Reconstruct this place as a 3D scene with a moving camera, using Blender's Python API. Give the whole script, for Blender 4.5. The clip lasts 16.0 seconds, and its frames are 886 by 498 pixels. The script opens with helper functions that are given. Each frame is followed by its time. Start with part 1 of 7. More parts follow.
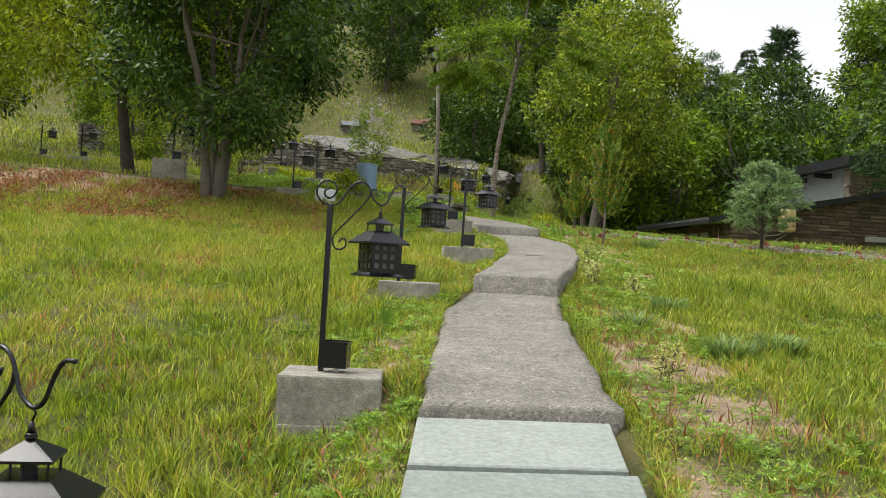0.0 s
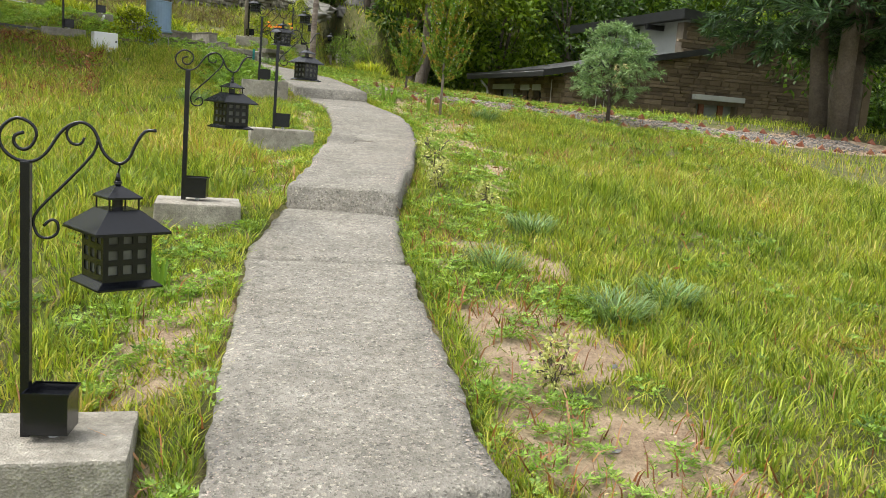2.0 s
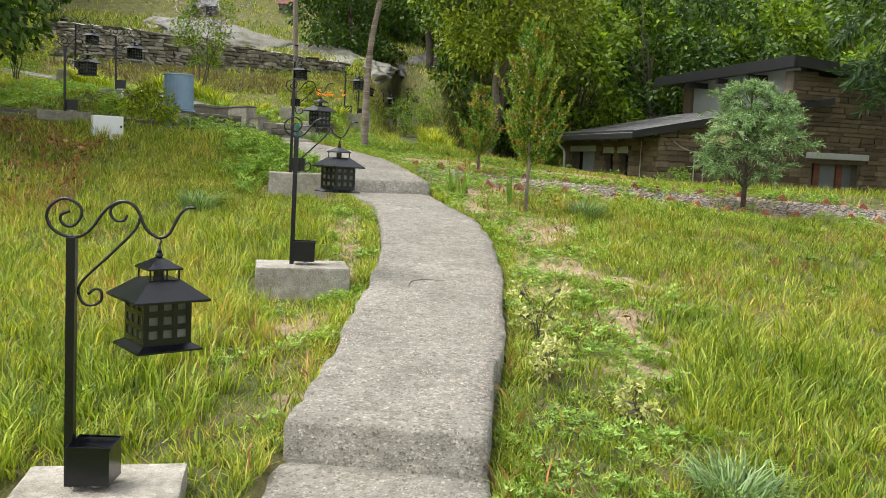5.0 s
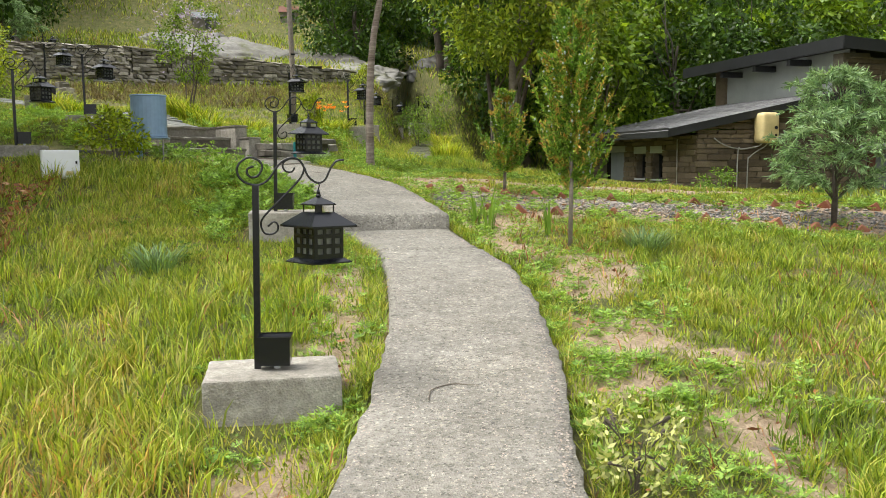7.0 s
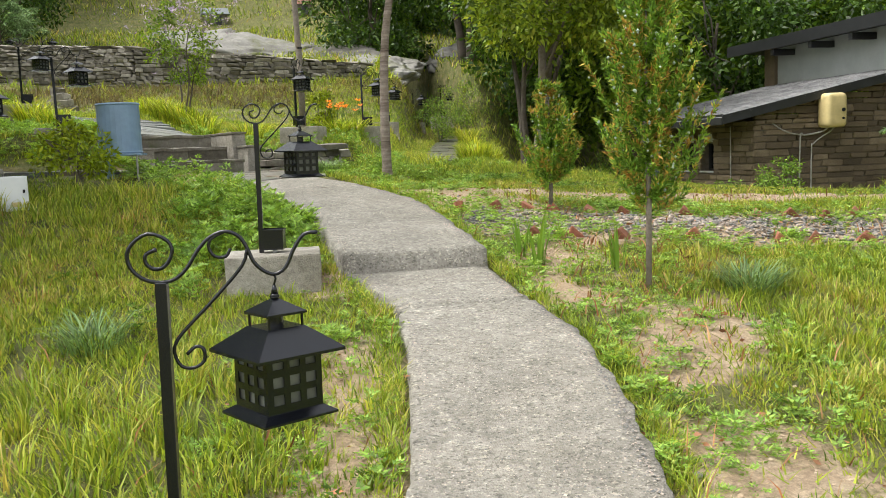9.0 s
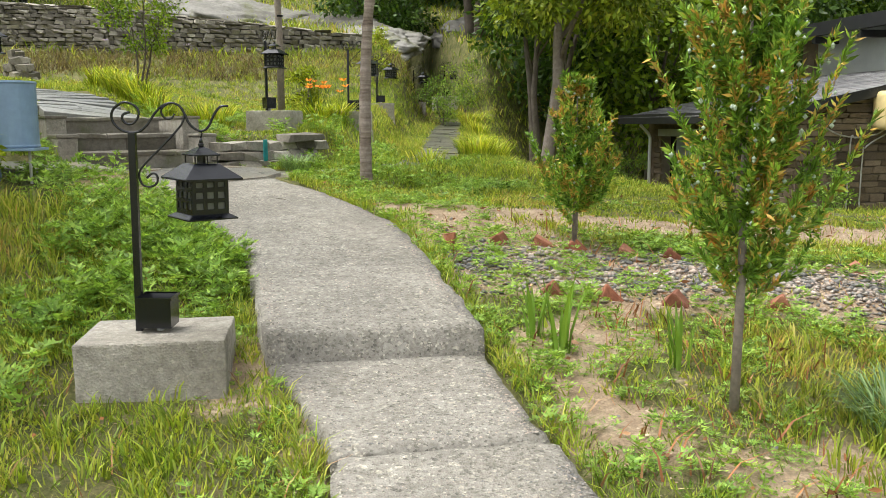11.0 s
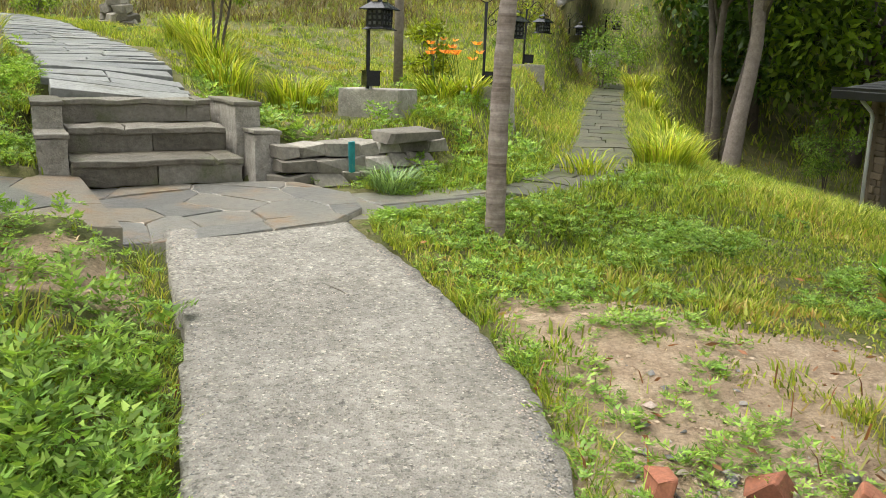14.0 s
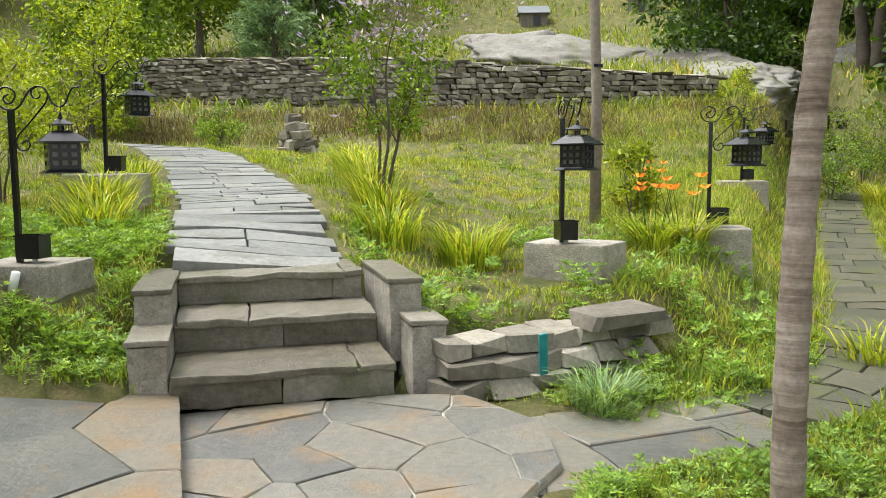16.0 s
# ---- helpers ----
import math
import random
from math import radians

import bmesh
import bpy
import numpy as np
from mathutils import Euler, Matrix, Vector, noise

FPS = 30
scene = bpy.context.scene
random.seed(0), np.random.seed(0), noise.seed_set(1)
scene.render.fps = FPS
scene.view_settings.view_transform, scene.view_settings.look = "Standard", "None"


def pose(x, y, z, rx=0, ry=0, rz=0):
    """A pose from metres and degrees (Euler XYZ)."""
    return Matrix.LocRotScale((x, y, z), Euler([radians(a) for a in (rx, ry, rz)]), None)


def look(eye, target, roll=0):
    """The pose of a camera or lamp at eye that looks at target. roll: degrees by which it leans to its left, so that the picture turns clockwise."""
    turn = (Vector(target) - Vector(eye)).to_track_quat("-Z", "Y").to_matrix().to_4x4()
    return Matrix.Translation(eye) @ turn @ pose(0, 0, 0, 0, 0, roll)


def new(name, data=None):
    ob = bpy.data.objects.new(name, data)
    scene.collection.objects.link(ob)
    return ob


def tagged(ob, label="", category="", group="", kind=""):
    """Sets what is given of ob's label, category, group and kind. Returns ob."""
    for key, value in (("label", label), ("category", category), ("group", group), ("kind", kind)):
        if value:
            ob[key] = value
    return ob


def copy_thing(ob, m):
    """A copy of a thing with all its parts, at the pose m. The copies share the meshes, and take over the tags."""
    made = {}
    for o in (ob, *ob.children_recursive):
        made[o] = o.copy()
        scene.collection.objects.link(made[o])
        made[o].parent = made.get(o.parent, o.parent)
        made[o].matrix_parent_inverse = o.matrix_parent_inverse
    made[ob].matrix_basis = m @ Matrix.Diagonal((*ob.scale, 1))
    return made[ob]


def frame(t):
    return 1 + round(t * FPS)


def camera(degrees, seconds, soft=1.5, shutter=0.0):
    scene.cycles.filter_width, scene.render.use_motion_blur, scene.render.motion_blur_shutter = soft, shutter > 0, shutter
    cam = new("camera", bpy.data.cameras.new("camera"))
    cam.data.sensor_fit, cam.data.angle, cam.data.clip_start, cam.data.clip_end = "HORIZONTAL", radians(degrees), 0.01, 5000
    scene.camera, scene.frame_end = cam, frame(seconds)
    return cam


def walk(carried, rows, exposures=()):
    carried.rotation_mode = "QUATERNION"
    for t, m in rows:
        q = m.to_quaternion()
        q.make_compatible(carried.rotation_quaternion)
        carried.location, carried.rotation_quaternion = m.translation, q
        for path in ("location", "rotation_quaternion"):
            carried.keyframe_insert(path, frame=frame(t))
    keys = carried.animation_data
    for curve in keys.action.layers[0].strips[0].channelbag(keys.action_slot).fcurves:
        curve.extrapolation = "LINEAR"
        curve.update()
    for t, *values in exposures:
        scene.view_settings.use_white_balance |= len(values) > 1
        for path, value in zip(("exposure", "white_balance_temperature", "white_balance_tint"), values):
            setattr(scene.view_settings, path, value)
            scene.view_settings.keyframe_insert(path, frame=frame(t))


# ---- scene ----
cam = camera(54.9, 16.0, 0.8)
PATH = [
    (0, (0.01, -0.24, 1.525), (0.256, 1.744, 1.58), 3.0),
    (0.5, (0.062, 0.288, 1.66), (0.355, 2.266, 1.672), 2.6),
    (1, (0.227, 0.758, 1.751), (0.583, 2.725, 1.7), 3.0),
    (1.5, (0.294, 1.241, 1.94), (0.776, 3.173, 1.745), 3.8),
    (2, (0.322, 1.568, 2.132), (0.988, 3.427, 1.819), 4.2),
    (2.5, (0.441, 1.914, 2.158), (1.106, 3.775, 1.848), 3.5),
    (3, (0.551, 2.412, 2.237), (1.203, 4.277, 1.927), 3.1),
    (3.5, (0.655, 2.955, 2.323), (1.265, 4.834, 2.012), 2.8),
    (4, (0.882, 3.518, 2.408), (1.431, 5.419, 2.115), 2.5),
    (4.5, (0.977, 4.059, 2.518), (1.491, 5.979, 2.298), 2.7),
    (7, (1.483, 6.344, 2.824), (1.956, 8.277, 2.622), -0.4),
    (7.5, (1.553, 6.909, 2.92), (1.968, 8.852, 2.687), -1.1),
    (8, (1.723, 7.293, 3.003), (2.126, 9.239, 2.778), -1.8),
    (8.5, (1.762, 7.703, 3.013), (2.164, 9.65, 2.795), -2.1),
    (9, (1.849, 8.111, 3.034), (2.261, 10.055, 2.808), -2.4),
    (11.5, (2.592, 10.675, 3.369), (2.987, 12.613, 3.073), 0.3),
    (12, (2.773, 11.261, 3.427), (3.117, 13.208, 3.124), 0.3),
    (12.5, (2.809, 11.838, 3.465), (3.071, 13.794, 3.138), 1.3),
    (13, (2.828, 12.388, 3.51), (3.04, 14.333, 3.093), 1.7),
    (13.5, (2.897, 12.959, 3.635), (3.02, 14.906, 3.192), 1.6),
    (14, (2.848, 13.413, 3.75), (2.935, 15.365, 3.323), 1.6),
    (14.5, (2.891, 13.89, 3.8), (2.832, 15.859, 3.458), 1.4),
    (15, (2.834, 14.329, 3.889), (2.668, 16.304, 3.624), -0.7),
    (15.5, (2.722, 14.738, 4.074), (2.497, 16.71, 3.829), -4.1),
    (16, (2.687, 15.273, 4.093), (2.342, 17.232, 3.885), -0.6),
]
walk(cam, [(t, look(eye, target, roll)) for t, eye, target, roll in PATH], [(0, 0.38), (0.5, 0.46), (1.0, 0.66), (1.8, 0.68), (4.5, 0.75), (9, 0.88), (12, 0.95), (14, 1.0), (16, 1.12)])

# ---- light ----
world = bpy.data.worlds.new("sky")
scene.world = world
world.use_nodes = True
wn, wl = world.node_tree.nodes, world.node_tree.links
sky = wn.new("ShaderNodeTexSky")
sky.sky_type = 'NISHITA'
sky.sun_disc = False
SUN_UP, SUN_ROUND = radians(64), radians(282)
sky.sun_elevation, sky.sun_rotation = SUN_UP, SUN_ROUND
sky.air_density, sky.dust_density, sky.ozone_density = 1.0, 3.0, 1.0
pale = wn.new("ShaderNodeHueSaturation")
pale.inputs["Saturation"].default_value = 0.14
pale.inputs["Value"].default_value = 1.45
wl.new(sky.outputs[0], pale.inputs["Color"])
wl.new(pale.outputs[0], wn["Background"].inputs["Color"])
wn["Background"].inputs["Strength"].default_value = 0.145
sun = new("sun", bpy.data.lights.new("sun", 'SUN'))
sun.data.energy, sun.data.angle, sun.data.color = 1.55, radians(30), (1.0, 0.96, 0.87)
sun.matrix_world = look((0, 0, 0), (-math.sin(SUN_ROUND) * math.cos(SUN_UP), -math.cos(SUN_ROUND) * math.cos(SUN_UP), -math.sin(SUN_UP)))


# ---- materials ----
def ramp_node(nt, stops):
    r = nt.nodes.new("ShaderNodeValToRGB")
    while len(r.color_ramp.elements) < len(stops):
        r.color_ramp.elements.new(0.5)
    for e, (p, c) in zip(r.color_ramp.elements, stops):
        e.position, e.color = p, (*c, 1)
    return r


def base_mat(name, rough=0.8, metal=0.0):
    m = bpy.data.materials.new(name)
    m.use_nodes = True
    b = m.node_tree.nodes["Principled BSDF"]
    b.inputs["Roughness"].default_value, b.inputs["Metallic"].default_value = rough, metal
    return m, m.node_tree, b


def noise_node(nt, scale, detail=4.0, rough=0.6, vec=None):
    n = nt.nodes.new("ShaderNodeTexNoise")
    n.inputs["Scale"].default_value, n.inputs["Detail"].default_value, n.inputs["Roughness"].default_value = scale, detail, rough
    if vec is not None:
        nt.links.new(vec, n.inputs["Vector"])
    return n.outputs[0]


def where(nt):
    return nt.nodes.new("ShaderNodeNewGeometry").outputs["Position"]


def blend(nt, fac, a, b, mode='MIX'):
    x = nt.nodes.new("ShaderNodeMix")
    x.data_type, x.blend_type = 'RGBA', mode
    for sock, v in ((x.inputs[0], fac), (x.inputs[6], a), (x.inputs[7], b)):
        if isinstance(v, (int, float)):
            sock.default_value = v
        elif isinstance(v, tuple):
            sock.default_value = (*v, 1)
        else:
            nt.links.new(v, sock)
    return x.outputs[2]


def bumped(nt, b, height, strength=0.3, dist=0.01):
    n = nt.nodes.new("ShaderNodeBump")
    n.inputs["Strength"].default_value, n.inputs["Distance"].default_value = strength, dist
    nt.links.new(height, n.inputs["Height"])
    nt.links.new(n.outputs[0], b.inputs["Normal"])


def stone_mat(name, stops, scale=3.0, grain=60.0, per="object", rough=0.85, bump=0.5, stain=None):
    """Stops over a mix of large noise and a random shade for each piece."""
    m, nt, b = base_mat(name, rough)
    p = where(nt)
    if per == "object":
        rnd = nt.nodes.new("ShaderNodeObjectInfo").outputs["Random"]
    else:
        rnd = nt.nodes.new("ShaderNodeNewGeometry").outputs["Random Per Island"]
    add = nt.nodes.new("ShaderNodeMath")
    add.operation = 'MULTIPLY_ADD'
    nt.links.new(rnd, add.inputs[0])
    add.inputs[1].default_value = 0.6
    big = noise_node(nt, scale, 5, 0.65, p)
    sc = nt.nodes.new("ShaderNodeMath")
    sc.operation = 'MULTIPLY_ADD'
    nt.links.new(big, sc.inputs[0])
    sc.inputs[1].default_value, sc.inputs[2].default_value = 0.9, -0.25
    nt.links.new(sc.outputs[0], add.inputs[2])
    r = ramp_node(nt, stops)
    nt.links.new(add.outputs[0], r.inputs[0])
    fine = noise_node(nt, grain, 6, 0.7, p)
    fr = ramp_node(nt, [(0.3, (0.62, 0.62, 0.62)), (0.7, (1.25, 1.25, 1.25))])
    nt.links.new(fine, fr.inputs[0])
    col = blend(nt, 0.8, r.outputs[0], fr.outputs[0], 'MULTIPLY')
    if stain:
        s = ramp_node(nt, [(0.54, (0, 0, 0)), (0.68, (1, 1, 1))])
        nt.links.new(noise_node(nt, stain[1], 5, 0.7, p), s.inputs[0])
        col = blend(nt, s.outputs[0], col, stain[0])
    nt.links.new(col, b.inputs["Base Color"])
    bumped(nt, b, fine, bump, 0.01)
    return m


def leaf_mat(name, stops, patch=0.4, glow=0.35, rough=0.55, patch_scale=1.2, vary=(0.42, 1.45)):
    """Leaf colours by leaf, shifted in patches, each leaf older or fresher; part of the light comes through."""
    m, nt, b = base_mat(name, rough)
    p = where(nt)
    rnd = nt.nodes.new("ShaderNodeNewGeometry").outputs["Random Per Island"]
    mix = nt.nodes.new("ShaderNodeMix")
    mix.inputs[0].default_value = patch
    nt.links.new(rnd, mix.inputs[2])
    nz = nt.nodes.new("ShaderNodeMapRange")
    nz.inputs["From Min"].default_value, nz.inputs["From Max"].default_value = 0.3, 0.7
    nt.links.new(noise_node(nt, patch_scale, 3, 0.6, p), nz.inputs["Value"])
    nt.links.new(nz.outputs[0], mix.inputs[3])
    r = ramp_node(nt, stops)
    nt.links.new(mix.outputs[0], r.inputs[0])
    age = nt.nodes.new("ShaderNodeMath")
    age.operation = 'MULTIPLY'
    nt.links.new(rnd, age.inputs[0])
    age.inputs[1].default_value = 37.7
    part_of = nt.nodes.new("ShaderNodeMath")
    part_of.operation = 'FRACT'
    nt.links.new(age.outputs[0], part_of.inputs[0])
    tone = ramp_node(nt, [(0.0, (vary[0],) * 3), (1.0, (vary[1],) * 3)])
    nt.links.new(part_of.outputs[0], tone.inputs[0])
    col = blend(nt, 1.0, r.outputs[0], tone.outputs[0], 'MULTIPLY')
    nt.links.new(col, b.inputs["Base Color"])
    b.inputs["Specular IOR Level"].default_value = 0.35
    tr = nt.nodes.new("ShaderNodeBsdfTranslucent")
    warm = blend(nt, 1.0, col, (1.15, 1.1, 0.55), 'MULTIPLY')
    nt.links.new(warm, tr.inputs["Color"])
    ms = nt.nodes.new("ShaderNodeMixShader")
    ms.inputs[0].default_value = glow
    nt.links.new(b.outputs[0], ms.inputs[1])
    nt.links.new(tr.outputs[0], ms.inputs[2])
    nt.links.new(ms.outputs[0], nt.nodes["Material Output"].inputs["Surface"])
    return m


def plain_mat(name, col, rough=0.6, metal=0.0, var=0.15, scale=8.0, bump=0.1):
    m, nt, b = base_mat(name, rough, metal)
    p = where(nt)
    n = noise_node(nt, scale, 5, 0.65, p)
    r = ramp_node(nt, [(0.3, tuple(c * (1 - var) for c in col)), (0.7, tuple(min(c * (1 + var), 1) for c in col))])
    nt.links.new(n, r.inputs[0])
    nt.links.new(r.outputs[0], b.inputs["Base Color"])
    bumped(nt, b, noise_node(nt, scale * 9, 4, 0.6, p), bump, 0.004)
    return m


def ground_mat():
    """Dark turf soil, with sandy earth where the mesh's own soil mask says so."""
    m, nt, b = base_mat("soil_and_turf", 0.95)
    p = where(nt)
    turf = ramp_node(nt, [(0.33, (0.07, 0.088, 0.018)), (0.5, (0.135, 0.14, 0.038)), (0.68, (0.23, 0.19, 0.085))])
    nt.links.new(noise_node(nt, 3.5, 7, 0.7, p), turf.inputs[0])
    sand = ramp_node(nt, [(0.3, (0.28, 0.19, 0.12)), (0.5, (0.46, 0.34, 0.225)), (0.7, (0.60, 0.48, 0.34))])
    nt.links.new(noise_node(nt, 5.0, 8, 0.72, p), sand.inputs[0])
    at = nt.nodes.new("ShaderNodeAttribute")
    at.attribute_name = "soil"
    edge = nt.nodes.new("ShaderNodeMath")
    edge.operation = 'MULTIPLY_ADD'
    nt.links.new(noise_node(nt, 9, 5, 0.7, p), edge.inputs[0])
    edge.inputs[1].default_value = 0.9
    nt.links.new(at.outputs["Fac"], edge.inputs[2])
    er = ramp_node(nt, [(0.72, (0, 0, 0)), (0.95, (1, 1, 1))])
    nt.links.new(edge.outputs[0], er.inputs[0])
    f = noise_node(nt, 60, 8, 0.8, p)
    fine = ramp_node(nt, [(0.3, (0.35, 0.33, 0.3)), (0.52, (1.0, 1.0, 1.0)), (0.72, (1.5, 1.48, 1.42))])
    nt.links.new(f, fine.inputs[0])
    nt.links.new(blend(nt, 0.9, blend(nt, er.outputs[0], turf.outputs[0], sand.outputs[0]), fine.outputs[0], 'MULTIPLY'), b.inputs["Base Color"])
    bumped(nt, b, f, 0.9, 0.03)
    return m


def concrete_mat(name, low, high, pebble=0.6):
    """Washed concrete: stained paste, fine chips, and scattered larger pebbles."""
    m, nt, b = base_mat(name, 0.9)
    p = where(nt)
    r = ramp_node(nt, [(0.3, low), (0.68, high)])
    nt.links.new(noise_node(nt, 1.6, 8, 0.72, p), r.inputs[0])

    def stones(scale, stops):
        v = nt.nodes.new("ShaderNodeTexVoronoi")
        v.inputs["Scale"].default_value = scale
        nt.links.new(p, v.inputs["Vector"])
        cv = nt.nodes.new("ShaderNodeSeparateColor")
        nt.links.new(v.outputs["Color"], cv.inputs[0])
        chip = ramp_node(nt, stops)
        nt.links.new(cv.outputs[0], chip.inputs[0])
        return v, chip.outputs[0]
    v, chips = stones(105, [(0.0, (0.35, 0.34, 0.32)), (0.2, (0.86, 0.85, 0.82)), (0.9, (1.0, 1.0, 1.0)), (1.0, (1.75, 1.72, 1.66))])
    v2, pebbles = stones(58, [(0.0, (0.45, 0.45, 0.45)), (0.07, (0.95, 0.95, 0.95)), (0.93, (1.0, 1.0, 1.0)), (0.97, (1.45, 1.42, 1.36)), (1.0, (1.7, 1.66, 1.58))])
    col = blend(nt, pebble, r.outputs[0], chips, 'MULTIPLY')
    col = blend(nt, pebble * 0.9, col, pebbles, 'MULTIPLY')
    g = ramp_node(nt, [(0.34, (0.55, 0.54, 0.52)), (0.6, (1.15, 1.15, 1.15))])
    fine = noise_node(nt, 16, 9, 0.8, p)
    nt.links.new(fine, g.inputs[0])
    col = blend(nt, 0.8, col, g.outputs[0], 'MULTIPLY')
    worn = ramp_node(nt, [(0.36, (0.62, 0.60, 0.55)), (0.58, (1.0, 1.0, 1.0))])
    nt.links.new(noise_node(nt, 0.55, 6, 0.75, p), worn.inputs[0])
    nt.links.new(blend(nt, 0.6, col, worn.outputs[0], 'MULTIPLY'), b.inputs["Base Color"])
    rough = blend(nt, 0.5, v.outputs["Distance"], fine)
    bumped(nt, b, rough, 0.8, 0.012)
    return m


SOIL = ground_mat()
CONCRETE = concrete_mat("washed_concrete", (0.20, 0.190, 0.164), (0.345, 0.328, 0.288), 0.8)
PLINTH = concrete_mat("cast_concrete", (0.22, 0.205, 0.17), (0.52, 0.49, 0.43), 0.3)
BLUE_SLATE = stone_mat("blue_grey_slate", [(0.0, (0.10, 0.107, 0.108)), (0.35, (0.17, 0.178, 0.172)), (0.7, (0.25, 0.255, 0.24)), (1.0, (0.33, 0.33, 0.30))], 3.2, 24, "object", 0.42, 0.7, ((0.13, 0.13, 0.10), 2.4))
MOSSY_SLATE = stone_mat("mossy_slate", [(0.0, (0.045, 0.05, 0.035)), (0.5, (0.085, 0.085, 0.06)), (1.0, (0.14, 0.125, 0.085))], 3.2, 24, "object", 0.5, 0.6, ((0.09, 0.10, 0.03), 2.6))
SLATE = stone_mat("slate", [(0.0, (0.065, 0.07, 0.07)), (0.3, (0.12, 0.12, 0.112)), (0.6, (0.185, 0.178, 0.155)), (0.85, (0.23, 0.195, 0.145)), (1.0, (0.26, 0.185, 0.115))], 3.2, 24, "object", 0.3, 0.6, ((0.25, 0.165, 0.09), 2.1))
GREEN_SLATE = stone_mat("green_slate", [(0.1, (0.20, 0.23, 0.20)), (0.6, (0.30, 0.335, 0.30)), (0.95, (0.36, 0.39, 0.35))], 2.5, 30, "object", 0.6, 0.35)
STEP_STONE = stone_mat("step_stone", [(0.05, (0.06, 0.05, 0.034)), (0.35, (0.125, 0.11, 0.08)), (0.7, (0.205, 0.187, 0.148)), (1.0, (0.33, 0.31, 0.265))], 12.0, 34, "object", 0.42, 1.0, ((0.10, 0.105, 0.045), 3.0))
MASONRY = stone_mat("sandstone_blocks", [(0.0, (0.05, 0.036, 0.023)), (0.35, (0.105, 0.078, 0.048)), (0.7, (0.17, 0.128, 0.082)), (1.0, (0.26, 0.205, 0.14))], 1.5, 40, "object", 0.9, 0.6)
RUBBLE = stone_mat("grey_rubble", [(0.0, (0.075, 0.068, 0.052)), (0.4, (0.19, 0.172, 0.138)), (0.75, (0.34, 0.315, 0.26)), (1.0, (0.52, 0.49, 0.42))], 4.0, 30, "object", 0.9, 0.7)
GRAVEL = stone_mat("gravel", [(0.0, (0.07, 0.075, 0.08)), (0.35, (0.17, 0.165, 0.155)), (0.6, (0.33, 0.29, 0.24)), (0.8, (0.42, 0.33, 0.27)), (1.0, (0.62, 0.58, 0.53))], 2.0, 90, "island", 0.8, 0.3)
ROCK = stone_mat("rock_face", [(0.1, (0.04, 0.037, 0.03)), (0.35, (0.12, 0.113, 0.096)), (0.6, (0.21, 0.203, 0.18)), (0.9, (0.30, 0.292, 0.27))], 0.9, 6, "object", 0.95, 1.0, ((0.11, 0.12, 0.035), 0.7))
BRICK = stone_mat("red_brick", [(0.0, (0.15, 0.06, 0.035)), (0.5, (0.30, 0.11, 0.06)), (1.0, (0.42, 0.21, 0.13))], 6, 60, "object", 0.9, 0.5)
CLOD = stone_mat("sandy_clods", [(0.0, (0.24, 0.155, 0.09)), (0.5, (0.44, 0.33, 0.22)), (1.0, (0.60, 0.48, 0.35))], 3.0, 80, "island", 0.95, 0.3)
MORTAR = plain_mat("dark_mortar", (0.13, 0.11, 0.085), 0.95, 0, 0.3, 6, 0.4)
BLACK = plain_mat("black_metal", (0.004, 0.005, 0.0075), 0.24, 0.0, 0.3, 14, 0.05)
DARK_TRIM = plain_mat("dark_fascia", (0.022, 0.023, 0.025), 0.45, 0, 0.25, 4, 0.1)
GLASS_GREY = plain_mat("frosted_pane", (0.10, 0.105, 0.09), 0.3, 0, 0.4, 12, 0.05)
WHITE = plain_mat("white_paint", (0.72, 0.74, 0.74), 0.5, 0, 0.06, 6, 0.03)
RENDER_GREY = plain_mat("pale_render", (0.38, 0.40, 0.39), 0.8, 0, 0.1, 2, 0.1)
BLUE = plain_mat("blue_paint", (0.20, 0.30, 0.43), 0.42, 0, 0.12, 9, 0.05)
CREAM = plain_mat("aged_cream_enamel", (0.62, 0.50, 0.24), 0.45, 0, 0.15, 5, 0.03)
DOOR_GREY = plain_mat("grey_door_paint", (0.17, 0.19, 0.20), 0.55, 0, 0.12, 4, 0.05)
RED_WOOD = plain_mat("red_brown_wood", (0.17, 0.055, 0.03), 0.5, 0, 0.35, 9, 0.2)
GALV = plain_mat("galvanised_pipe", (0.38, 0.37, 0.34), 0.5, 0.3, 0.2, 10, 0.05)
BARK = stone_mat("brown_bark", [(0.0, (0.05, 0.038, 0.028)), (0.5, (0.11, 0.09, 0.07)), (1.0, (0.20, 0.17, 0.14))], 5, 26, "object", 0.95, 1.0)
PALE_BARK = stone_mat("pale_bark", [(0.0, (0.09, 0.072, 0.058)), (0.5, (0.19, 0.155, 0.128)), (1.0, (0.30, 0.26, 0.22))], 9, 30, "object", 0.9, 0.8)
